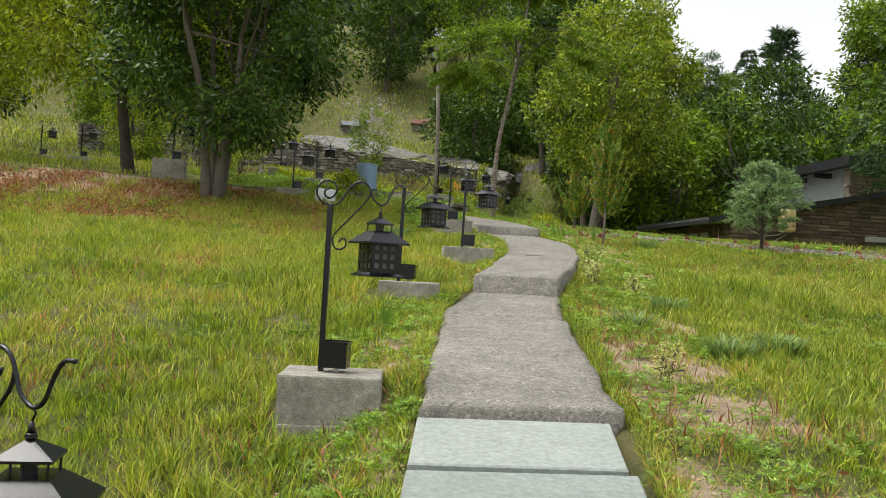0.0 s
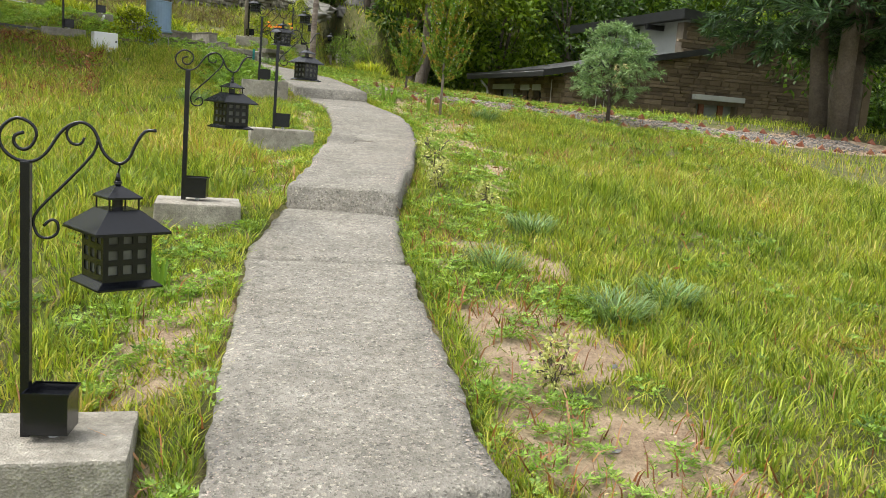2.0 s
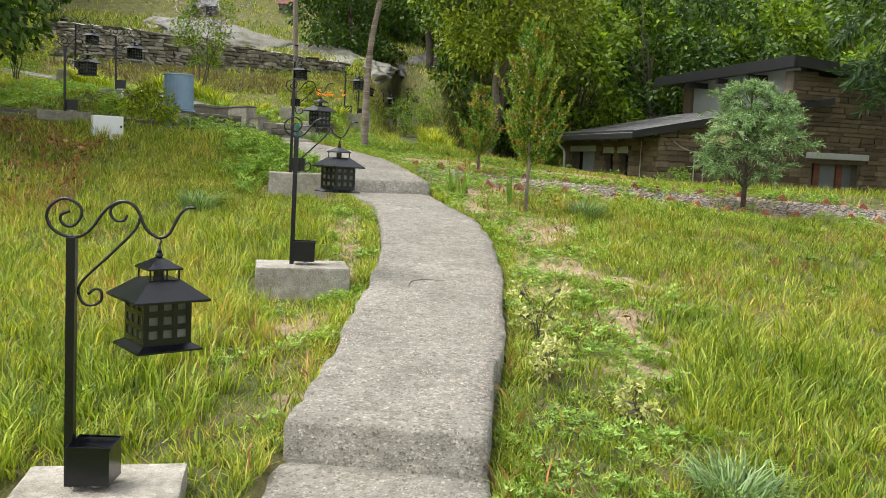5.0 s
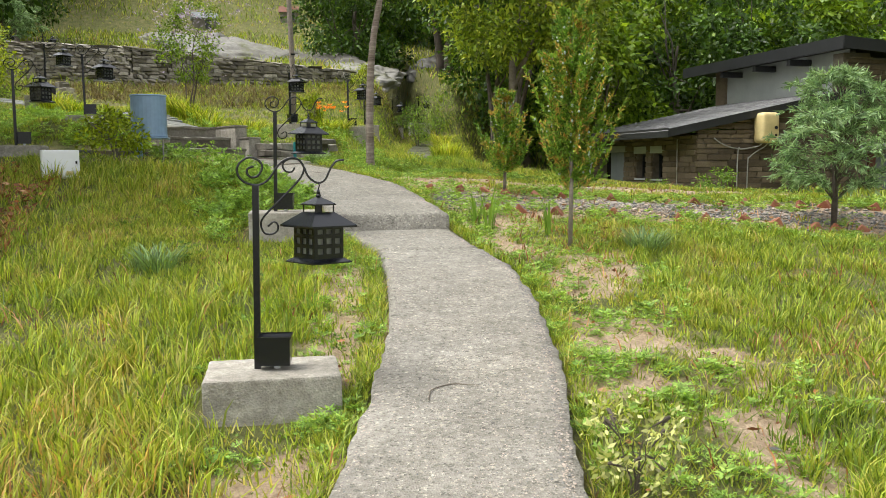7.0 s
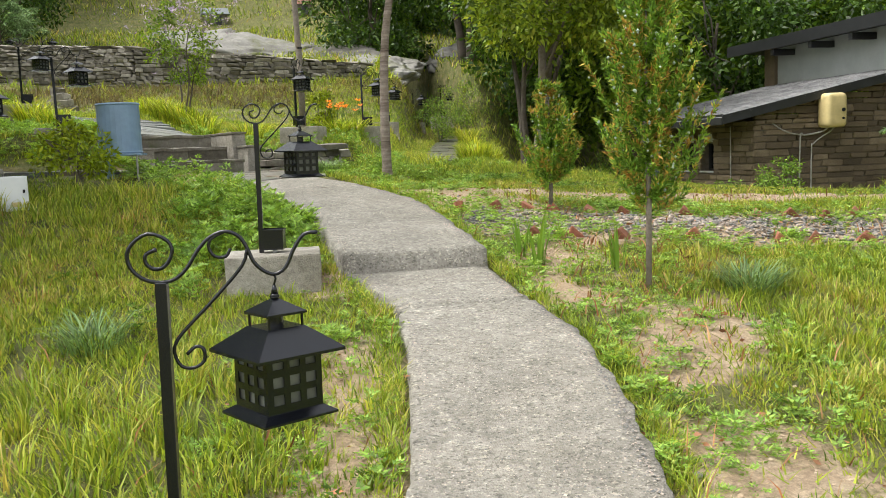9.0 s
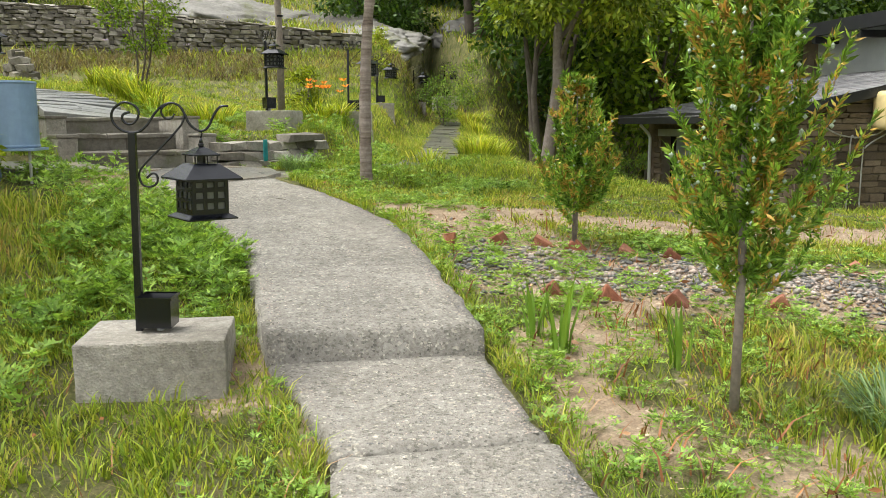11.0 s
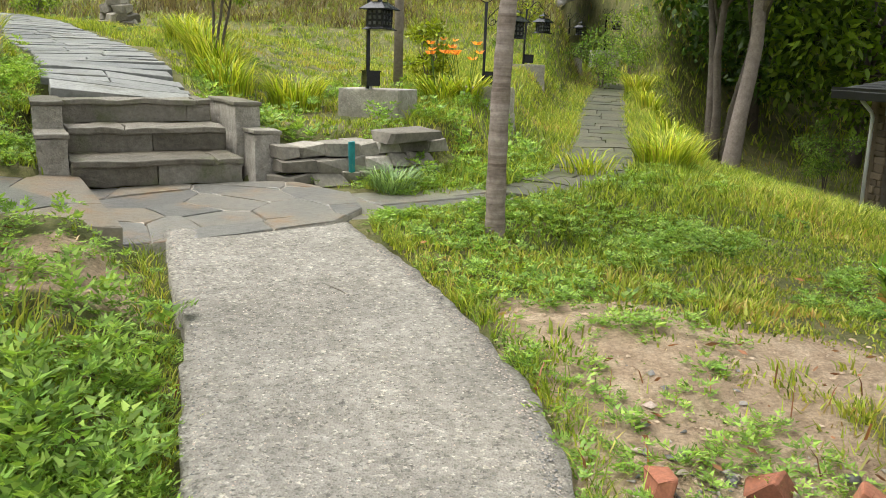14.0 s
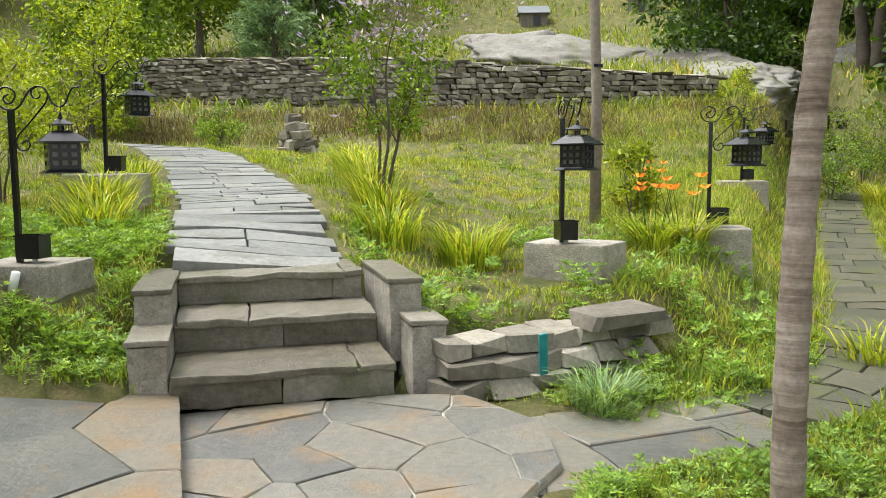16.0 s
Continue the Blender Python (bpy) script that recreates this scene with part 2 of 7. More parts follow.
def ringed_bark_mat():
    """Pale bark with uneven dark rings round the trunk."""
    m, nt, b = base_mat("ringed_bark", 0.9)
    p = where(nt)
    st = nt.nodes.new("ShaderNodeVectorMath")
    st.operation = 'MULTIPLY'
    st.inputs[1].default_value = (2.0, 2.0, 26.0)
    nt.links.new(p, st.inputs[0])
    rings = noise_node(nt, 1.0, 4, 0.6, st.outputs[0])
    r = ramp_node(nt, [(0.3, (0.10, 0.07, 0.052)), (0.44, (0.21, 0.165, 0.135)), (0.7, (0.36, 0.305, 0.265))])
    nt.links.new(rings, r.inputs[0])
    g = ramp_node(nt, [(0.35, (0.6, 0.6, 0.6)), (0.65, (1.15, 1.15, 1.15))])
    fine = noise_node(nt, 30, 6, 0.75, p)
    nt.links.new(fine, g.inputs[0])
    nt.links.new(blend(nt, 0.8, r.outputs[0], g.outputs[0], 'MULTIPLY'), b.inputs["Base Color"])
    bumped(nt, b, rings, 0.8, 0.01)
    return m


RINGED_BARK = ringed_bark_mat()
ROOF_SLATE = stone_mat("roof_slate", [(0.0, (0.10, 0.10, 0.105)), (0.5, (0.17, 0.17, 0.175)), (1.0, (0.26, 0.255, 0.25))], 1.2, 25, "island", 0.7, 0.4)
DARK_INSIDE = plain_mat("dark_window_glass", (0.012, 0.013, 0.014), 0.15, 0, 0.2, 3, 0.0)
GRASS = leaf_mat("lawn_grass", [(0.0, (0.06, 0.125, 0.014)), (0.35, (0.215, 0.31, 0.034)), (0.66, (0.39, 0.44, 0.058)), (0.84, (0.49, 0.43, 0.13)), (1.0, (0.48, 0.23, 0.09))], 0.42, 0.42, 0.5, 0.9, (0.5, 1.5))
PALE_GRASS = leaf_mat("bluish_grass", [(0.0, (0.12, 0.22, 0.07)), (0.6, (0.22, 0.34, 0.13)), (1.0, (0.36, 0.45, 0.24))], 0.3, 0.35)
GOLD_GRASS = leaf_mat("yellowing_strap_leaves", [(0.0, (0.15, 0.27, 0.015)), (0.5, (0.36, 0.44, 0.03)), (0.85, (0.58, 0.53, 0.09)), (1.0, (0.66, 0.54, 0.26))], 0.25, 0.4)
WEED = leaf_mat("weed_leaves", [(0.0, (0.07, 0.15, 0.02)), (0.5, (0.16, 0.28, 0.035)), (1.0, (0.31, 0.42, 0.07))], 0.35, 0.32)
DRY = leaf_mat("dead_leaves", [(0.0, (0.20, 0.09, 0.04)), (0.6, (0.38, 0.15, 0.06)), (1.0, (0.46, 0.30, 0.16))], 0.2, 0.15)
STRAW = leaf_mat("dry_straw", [(0.0, (0.30, 0.19, 0.09)), (0.5, (0.50, 0.37, 0.19)), (1.0, (0.62, 0.50, 0.30))], 0.2, 0.1)
LUSH = leaf_mat("lush_leaflets", [(0.0, (0.14, 0.27, 0.05)), (0.5, (0.26, 0.42, 0.075)), (0.85, (0.39, 0.53, 0.11)), (1.0, (0.54, 0.57, 0.16))], 0.4, 0.38, 0.55, 4.0, (0.5, 1.4))
SCRUB = leaf_mat("dry_scrub", [(0.0, (0.09, 0.07, 0.035)), (0.4, (0.20, 0.15, 0.075)), (0.7, (0.24, 0.23, 0.07)), (1.0, (0.30, 0.36, 0.07))], 0.4, 0.3)
TALL_LEAF = leaf_mat("dark_and_yellow_leaves", [(0.0, (0.055, 0.11, 0.01)), (0.45, (0.20, 0.29, 0.02)), (0.75, (0.38, 0.45, 0.045)), (1.0, (0.56, 0.54, 0.07))], 0.45, 0.35, 0.45)
DARK_LEAF = leaf_mat("dark_green_leaves", [(0.0, (0.02, 0.05, 0.006)), (0.5, (0.05, 0.11, 0.012)), (0.85, (0.13, 0.23, 0.025)), (1.0, (0.26, 0.36, 0.04))], 0.4, 0.3, 0.42)
MID_LEAF = leaf_mat("mid_green_leaves", [(0.0, (0.055, 0.12, 0.008)), (0.5, (0.16, 0.265, 0.016)), (0.9, (0.30, 0.41, 0.035)), (1.0, (0.42, 0.46, 0.04))], 0.45, 0.38, 0.45)
LIME_LEAF = leaf_mat("yellow_green_leaves", [(0.0, (0.12, 0.19, 0.008)), (0.5, (0.28, 0.36, 0.015)), (0.9, (0.40, 0.44, 0.04)), (1.0, (0.52, 0.48, 0.06))], 0.45, 0.42, 0.45)
THUJA_LEAF = leaf_mat("thuja_sprays", [(0.0, (0.07, 0.16, 0.02)), (0.45, (0.19, 0.34, 0.04)), (0.6, (0.32, 0.43, 0.06)), (0.69, (0.52, 0.36, 0.08)), (1.0, (0.52, 0.21, 0.05))], 0.6, 0.3, 0.55, 7.0)
BLUE_LEAF = leaf_mat("blue_green_needles", [(0.0, (0.10, 0.20, 0.07)), (0.5, (0.22, 0.35, 0.16)), (1.0, (0.40, 0.52, 0.30))], 0.4, 0.35, 0.6, 2.0)
CEDAR_LEAF = leaf_mat("cedar_needles", [(0.0, (0.018, 0.045, 0.016)), (0.5, (0.042, 0.09, 0.032)), (1.0, (0.10, 0.17, 0.065))], 0.4, 0.32, 0.6, 1.5)
LILAC = leaf_mat("lilac_petals", [(0.0, (0.36, 0.28, 0.55)), (1.0, (0.62, 0.55, 0.80))], 0.2, 0.4)
ORANGE = leaf_mat("orange_petals", [(0.0, (0.75, 0.16, 0.02)), (1.0, (0.9, 0.36, 0.06))], 0.2, 0.4)
VARIEGATED = leaf_mat("variegated_leaves", [(0.0, (0.22, 0.30, 0.07)), (0.5, (0.50, 0.52, 0.18)), (1.0, (0.70, 0.68, 0.36))], 0.2, 0.35)
BERRY = plain_mat("pale_seed_cones", (0.42, 0.50, 0.38), 0.6, 0, 0.2, 20, 0.1)
TEAL = plain_mat("teal_plastic", (0.015, 0.22, 0.24), 0.5, 0, 0.2, 20, 0.1)


# ---- mesh helpers ----
def link(name, me, mat, parent=None, label="", smooth=False):
    me.materials.append(mat)
    if smooth:
        me.polygons.foreach_set("use_smooth", [True] * len(me.polygons))
    ob = new(name, me)
    if parent is not None:
        ob.parent = parent
    return tagged(ob, label)


def part(name, bm, mat, parent=None, label="", smooth=False):
    me = bpy.data.meshes.new(name)
    bm.to_mesh(me)
    bm.free()
    return link(name, me, mat, parent, label, smooth)


def mesh_np(name, verts, quads=None, tris=None):
    """A mesh from arrays: quads (n,4) and tris (m,3) of vertex numbers."""
    me = bpy.data.meshes.new(name)
    verts = np.ascontiguousarray(verts, dtype=np.float32).reshape(-1, 3)
    quads = np.zeros((0, 4), int) if quads is None else np.asarray(quads).reshape(-1, 4)
    tris = np.zeros((0, 3), int) if tris is None else np.asarray(tris).reshape(-1, 3)
    loops = np.concatenate([quads.ravel(), tris.ravel()]).astype(np.int32)
    starts = np.concatenate([np.arange(len(quads)) * 4, len(quads) * 4 + np.arange(len(tris)) * 3]).astype(np.int32)
    me.vertices.add(len(verts))
    me.vertices.foreach_set("co", verts.ravel())
    me.loops.add(len(loops))
    me.loops.foreach_set("vertex_index", loops)
    me.polygons.add(len(starts))
    me.polygons.foreach_set("loop_start", starts)
    me.update(calc_edges=True)
    return me


def thing(name, m, label, category, group="", kind=""):
    e = new(name)
    e.matrix_world = m
    return tagged(e, label, category, group, kind)


def box_bm(bm, size, at=(0, 0, 0), bevel=0.0, m=None):
    mat = Matrix.Translation(at) @ Matrix.Diagonal((*size, 1))
    if m is not None:
        mat = m @ mat
    r = bmesh.ops.create_cube(bm, size=1.0, matrix=mat)
    if bevel:
        edges = list({e for v in r["verts"] for e in v.link_edges})
        bmesh.ops.bevel(bm, geom=edges, offset=bevel, segments=2, affect='EDGES', profile=0.6)
    return bm


def box(size, at=(0, 0, 0), bevel=0.0):
    return box_bm(bmesh.new(), size, at, bevel)


def tube_bm(bm, pts, radii, sides=8):
    """A tube through points; radii is one number or one for each point."""
    pts = [Vector(p) for p in pts]
    if isinstance(radii, (int, float)):
        radii = [radii] * len(pts)
    rings, side = [], None
    for i, p in enumerate(pts):
        d = (pts[min(i + 1, len(pts) - 1)] - pts[max(i - 1, 0)]).normalized()
        if side is None:
            side = d.cross(Vector((0.3, 0.9, 0.2)) if abs(d.y) < 0.8 else Vector((1, 0, 0))).normalized()
        side = (side - d * side.dot(d)).normalized()
        up = d.cross(side)
        rings.append([bm.verts.new(p + radii[i] * (math.cos(a) * side + math.sin(a) * up)) for a in (2 * math.pi * k / sides for k in range(sides))])
    for a, b in zip(rings, rings[1:]):
        for k in range(sides):
            bm.faces.new((a[k], a[(k + 1) % sides], b[(k + 1) % sides], b[k]))
    bm.faces.new(rings[0][::-1])
    bm.faces.new(rings[-1])
    return bm


def tube(pts, radii, sides=8):
    return tube_bm(bmesh.new(), pts, radii, sides)


def smooth_line(pts, n=4):
    """Catmull-Rom points through a line."""
    p = [Vector(q) for q in pts]
    out = []
    for i in range(len(p) - 1):
        a, b, c, d = p[max(i - 1, 0)], p[i], p[i + 1], p[min(i + 2, len(p) - 1)]
        for k in range(n):
            t = k / n
            out.append(0.5 * (2 * b + (c - a) * t + (2 * a - 5 * b + 4 * c - d) * t * t + (3 * b - a - 3 * c + d) * t ** 3))
    return out + [p[-1]]


def prism(points, z0, z1, bevel=0.0, rough=0.0):
    """A slab over a polygon of (x, y)."""
    bm = bmesh.new()
    low = [bm.verts.new((x, y, z0)) for x, y in points]
    top = [bm.verts.new((x, y, z1)) for x, y in points]
    n = len(points)
    bm.faces.new(low[::-1])
    cap = bm.faces.new(top)
    for i in range(n):
        bm.faces.new((low[i], low[(i + 1) % n], top[(i + 1) % n], top[i]))
    if bevel:
        bmesh.ops.bevel(bm, geom=list(cap.edges), offset=bevel, segments=1, affect='EDGES')
    return bm


rng = np.random.default_rng(7)
rand = random.Random(11)


def vnoise(x, y, scale, seed=0):
    """Smooth value noise, 0 to 1."""
    g = np.random.default_rng(seed).random((64, 64))
    u, v = np.asarray(x, float) * scale + 1000.3, np.asarray(y, float) * scale + 1000.7
    i, j = np.floor(u).astype(int), np.floor(v).astype(int)
    a, b = u - i, v - j
    a, b = a * a * (3 - 2 * a), b * b * (3 - 2 * b)
    q = lambda m, n: g[m % 64, n % 64]
    return (q(i, j) * (1 - a) + q(i + 1, j) * a) * (1 - b) + (q(i, j + 1) * (1 - a) + q(i + 1, j + 1) * a) * b


# ---- the ground ----
def lerp(y, pts):
    return np.interp(y, [p[0] for p in pts], [p[1] for p in pts])
def smooth(a, b, v):
    s = np.clip((np.asarray(v, float) - a) / (b - a), 0, 1)
    return s * s * (3 - 2 * s)
LOW = [(-40, -5.0), (-12, -1.9), (0, 0.08), (4.15, 0.74), (7.7, 1.30), (13.5, 2.13), (14.5, 2.31), (18, 2.73), (20.3, 2.80), (26, 2.93), (31, 3.2), (37, 4.1), (48, 7.0)]
EAST = [(-40, -5.0), (-12, -1.9), (0, 0.05), (9.5, 1.62), (12, 1.95), (14.5, 2.36), (16.5, 2.34), (23, 1.75), (28, 1.25), (33, 1.6), (40, 3.6), (50, 6.5)]
UPPER = [(17, 2.9), (19.5, 3.06), (22, 3.25), (25, 3.42), (29, 3.7), (31.4, 4.6), (32.6, 5.0), (40, 6.6), (50, 9.3), (60, 12.0)]
EDGE = [(19, 3.1), (21, 3.4), (26, 4.3), (32, 6.4), (36, 9.0), (42, 14.0), (60, 30.0)]
SLATE_WAY = [(19.63, 3.65), (20.57, 4.33), (21.95, 4.81), (23.96, 5.26), (26.62, 5.84), (29.81, 6.61), (32.46, 7.35)]
SLATE_TURN = [(1.86, 18.78), (2.73, 19.07), (3.65, 19.63), (4.33, 20.57)]
SLATE_Z = [(18, 2.80), (20.4, 2.84), (26, 2.96), (31, 3.28), (35.5, 3.7)]
GARDEN_WAY = [(20.48, 0.56), (21.34, 0.16), (22.43, -0.33), (23.84, -1.07), (25.81, -2.27), (27.68, -3.90), (28.91, -5.77), (29.65, -8.82)]
PATH_LEVEL = [(4.15, 0.80), (7.0, 1.24), (8.6, 1.58), (13.2, 2.12), (14.8, 2.41), (18.4, 2.80)]
def terrain(x, y):
    x, y = np.asarray(x, float), np.asarray(y, float)
    z = lerp(y, LOW) + (lerp(y, EAST) - lerp(y, LOW)) * smooth(4.5, 10.5, x)
    west = smooth(14.0, 17.3, y) * (0.28 * smooth(0.0, 0.5, lerp(y, LEFT) - x) + 0.28 * smooth(0.0, -6.0, x))
    z = z + west * (1 - smooth(19.4, 20.0, y))
    u, v = (x - 0.042 * y + 0.99) / 1.062, (y + 0.0335 * x + 0.977) / 1.068  # the garden's own scale
    up = lerp(v, UPPER) + (0.34 * smooth(1.9, -0.1, u) * smooth(18.3, 20.6, v) + 0.3 * smooth(-0.5, -5.0, u) * smooth(21.0, 26.0, v)) * (1 - smooth(26, 31, v))
    wide = 0.8 + np.maximum(v - 21, 0) * 0.22
    k = smooth(19.3, 19.7, v - 0.8 * np.clip(u - 1.75, 0, 1.3) + 0.35 * smooth(0.5, -0.1, u)) * (1 - smooth(lerp(v, EDGE) - 0.2, lerp(v, EDGE) + wide, u))
    up = 1.055 * up + 0.0102 * (v - u) - 0.29
    z = z + (up - z) * k
    z = z - 0.24 * np.exp(-((y - 3.9) / 1.9) ** 2) * smooth(0.45, -0.25, x - 0.13 * (y - 4)) * smooth(-4.0, -1.5, x)
    z = z - 0.13 * smooth(2.9, 3.7, x) * smooth(7.0, 5.0, x) * smooth(16.8, 18.0, y) * smooth(20.0, 19.2, y)
    d = np.minimum(np.abs(x - lerp(y, SLATE_WAY)) + 9 * (y < 20.2), np.abs(y - lerp(x, SLATE_TURN)) * 0.85 + 9 * ((x < 1.9) | (x > 4.5)))
    z = z + (lerp(y, SLATE_Z) - z) * smooth(1.35, 0.68, d)
    z = z + 0.36 * np.exp(-((x + 0.85) / 0.8) ** 2 - ((y - 19.38) / 0.27) ** 2)
    far = np.maximum(y - 48, 0) * 0.33 * (1 - 0.62 * smooth(4, 40, x)) + np.maximum(-x - 20, 0) * 0.16
    return z + np.minimum(far, 60)

TERRACE_LINE = [(-14, 19.2), (-8.7, 18.65), (-3.9, 18.1), (-1.5, 18.1), (0.1, 18.2), (1.1, 18.3)]
LEFT = [(1.3, .1), (4.1, .47), (5.3, .68), (6.0, .8), (6.9, .96), (7.8, 1.27), (8.4, 1.52), (9.3, 1.8), (10, 2.02), (10.7, 2.24), (11.6, 2.44), (12.6, 2.57), (13.2, 2.62), (14.05, 2.38), (15.2, 2.31), (15.9, 2.17), (16.75, 1.95), (17.7, 1.64), (18.6, 1.34)]
RIGHT = [(1.3, 1.05), (4.1, 1.56), (4.6, 1.6), (5.6, 1.75), (6.9, 1.93), (7.75, 2.15), (8.7, 2.52), (9.3, 2.74), (10.5, 3.11), (11.5, 3.36), (12.4, 3.48), (13.2, 3.42), (14.05, 3.39), (15.5, 3.37), (16.24, 3.33), (16.9, 3.17), (17.6, 2.9), (18.4, 2.5), (18.7, 2.25)]


def ground_height(x, y):
    """The terrain with its small bumps, hollowed under the path."""
    x, y = np.asarray(x, float), np.asarray(y, float)
    under = smooth(0.0, 0.12, x - lerp(y, LEFT)) * smooth(0.0, 0.12, lerp(y, RIGHT) - x) * smooth(1.0, 1.3, y) * smooth(19.0, 18.8, y)
    shelf = smooth(0.62, 0.5, np.abs(y - lerp(x, TERRACE_LINE))) * smooth(1.5, 1.35, x) * smooth(-10.0, -9.5, x)
    su, sv = (x - 0.662) * 0.912 + (y - 19.05) * 0.41, (y - 19.05) * 0.912 - (x - 0.662) * 0.41
    steps = smooth(-0.2, -0.1, su) * smooth(1.35, 1.25, su) * smooth(-0.5, -0.3, sv) * smooth(1.62, 1.5, sv)
    way = smooth(0.55, 0.42, np.abs(x - lerp(y, GARDEN_WAY)) * 0.85) * smooth(20.3, 20.6, y) * smooth(30, 29, y)
    turn = smooth(0.42, 0.3, np.minimum(np.abs(x - lerp(y, SLATE_WAY)) + 9 * ((y < 20.2) | (y > 33)), np.abs(y - lerp(x, SLATE_TURN)) * 0.85 + 9 * ((x < 1.9) | (x > 4.5))))
    lo, ro = lerp(y, LEFT) - x, x - lerp(y, RIGHT)
    bare_ground = terrain(x, y)
    shoulder = (smooth(0.55, 0.05, np.abs(lo)) * (lo > -0.3) * 0.65 + smooth(1.3, 0.1, ro) * (ro > -0.3) * 0.85) * smooth(3.9, 4.6, y) * smooth(18.6, 18.2, y)
    bare_ground = bare_ground + np.maximum(lerp(y, PATH_LEVEL) - 0.04 - bare_ground, 0) * np.clip(shoulder, 0, 0.9)
    return bare_ground - 0.22 * shelf - 0.4 * steps - 0.07 * np.maximum(way, turn) + 0.06 * (vnoise(x, y, 0.9, 3) - 0.5) + 0.03 * (vnoise(x, y, 3.1, 4) - 0.5) - 0.16 * under


def gz(x, y):
    return float(ground_height(x, y))


def axis_steps(a, b, step, reach, grow=1.16):
    mid = list(np.arange(a, b, step))
    up, down, d = [b], [a - step], step
    while up[-1] < b + reach:
        d *= grow
        up.append(up[-1] + d)
    d = step
    while down[-1] > a - reach:
        d *= grow
        down.append(down[-1] - d)
    return np.array(down[::-1] + mid + up)


gx, gy = axis_steps(-9, 13, 0.16, 420), axis_steps(-3, 34, 0.16, 420)
X, Y = np.meshgrid(gx, gy)
Z = ground_height(X, Y)
nx, ny = len(gx), len(gy)
idx = np.arange(nx * ny).reshape(ny, nx)
quads = np.stack([idx[:-1, :-1], idx[:-1, 1:], idx[1:, 1:], idx[1:, :-1]], -1).reshape(-1, 4)
ground = link("ground", mesh_np("ground", np.stack([X, Y, Z], -1), quads), SOIL, smooth=True)
tagged(ground, "sloping garden ground of sandy soil and turf", "ground", kind="structure")

# ---- the concrete path ----


def edge_x(side, y):
    return lerp(y, LEFT if side < 0 else RIGHT)


footpath = thing("footpath", Matrix(), "worn grey concrete garden path with low steps", "path", kind="structure")


def path_slab(y0, y1, z0, z1, skew0=0.0, skew1=0.0, deep=0.3, seed=0):
    """A stretch of washed concrete with ragged edges; skew turns its ends across the path."""
    n, m = max(int((y1 - y0) / 0.05), 3), 24
    vs = []
    for i in range(n + 1):
        t = i / n
        for j in range(m + 1):
            s = j / m
            y = y0 + (y1 - y0) * t + (skew0 * (1 - t) + skew1 * t) * (s - 0.5)
            l, r = edge_x(-1, y), edge_x(1, y)
            jag = 0.03 * (float(vnoise(y, seed, 4.0, 21)) - 0.5) + 0.035 * (float(vnoise(y, seed, 15.0, 23)) - 0.5)
            jag2 = 0.032 * (float(vnoise(y, seed + 9, 4.0, 22)) - 0.5) + 0.035 * (float(vnoise(y, seed + 5, 15.0, 24)) - 0.5)
            x = (l + jag) * (1 - s) + (r + jag2) * s
            z = z0 + (z1 - z0) * t + 0.010 * (float(vnoise(x, y, 2.0, 25)) - 0.5) + 0.004 * (float(vnoise(x, y, 11.0, 26)) - 0.5)
            rim = min(s, 1 - s) * m
            if rim < 1:
                z -= 0.008
            if i == 0 or i == n:
                z -= 0.012 + 0.012 * float(vnoise(x, y, 9, 27))
                y += 0.02 * (float(vnoise(x, y, 8, 28)) - 0.5)
            vs.append((x, y, z))
    top = np.array(vs).reshape(n + 1, m + 1, 3)
    w = m + 1
    k = np.arange((n + 1) * w).reshape(n + 1, w)
    q = [np.stack([k[:-1, :-1], k[:-1, 1:], k[1:, 1:], k[1:, :-1]], -1).reshape(-1, 4)]
    ring = np.concatenate([k[0, :-1], k[:-1, -1], k[-1, :0:-1], k[:0:-1, 0]])
    low = top.reshape(-1, 3)[ring].copy()
    low[:, 2] -= deep
    low[:, :2] += (rng.random((len(low), 2)) - 0.5) * 0.03
    a = np.arange(len(ring)) + len(vs)
    q.append(np.stack([ring, a, np.roll(a, -1), np.roll(ring, -1)], -1)[:, ::-1][:, [3, 2, 1, 0]])
    return link("concrete_slab", mesh_np("concrete_slab", np.concatenate([top.reshape(-1, 3), low]), np.concatenate(q)), CONCRETE, footpath)


SLABS = [(4.13, 6.655, 0.845, 1.20, 0.04, -0.1, 0.3), (6.665, 7.86, 1.20, 1.36, -0.1, -0.3, 0.3), (7.80, 13.05, 1.53, 2.13, -0.36, -0.02, 0.36),
         (13.06, 14.02, 2.13, 2.22, -0.02, -0.05, 0.3), (13.98, 18.30, 2.36, 2.82, -0.05, 0.35, 0.36)]
for k, slab in enumerate(SLABS):
    path_slab(*slab, seed=k + 1)


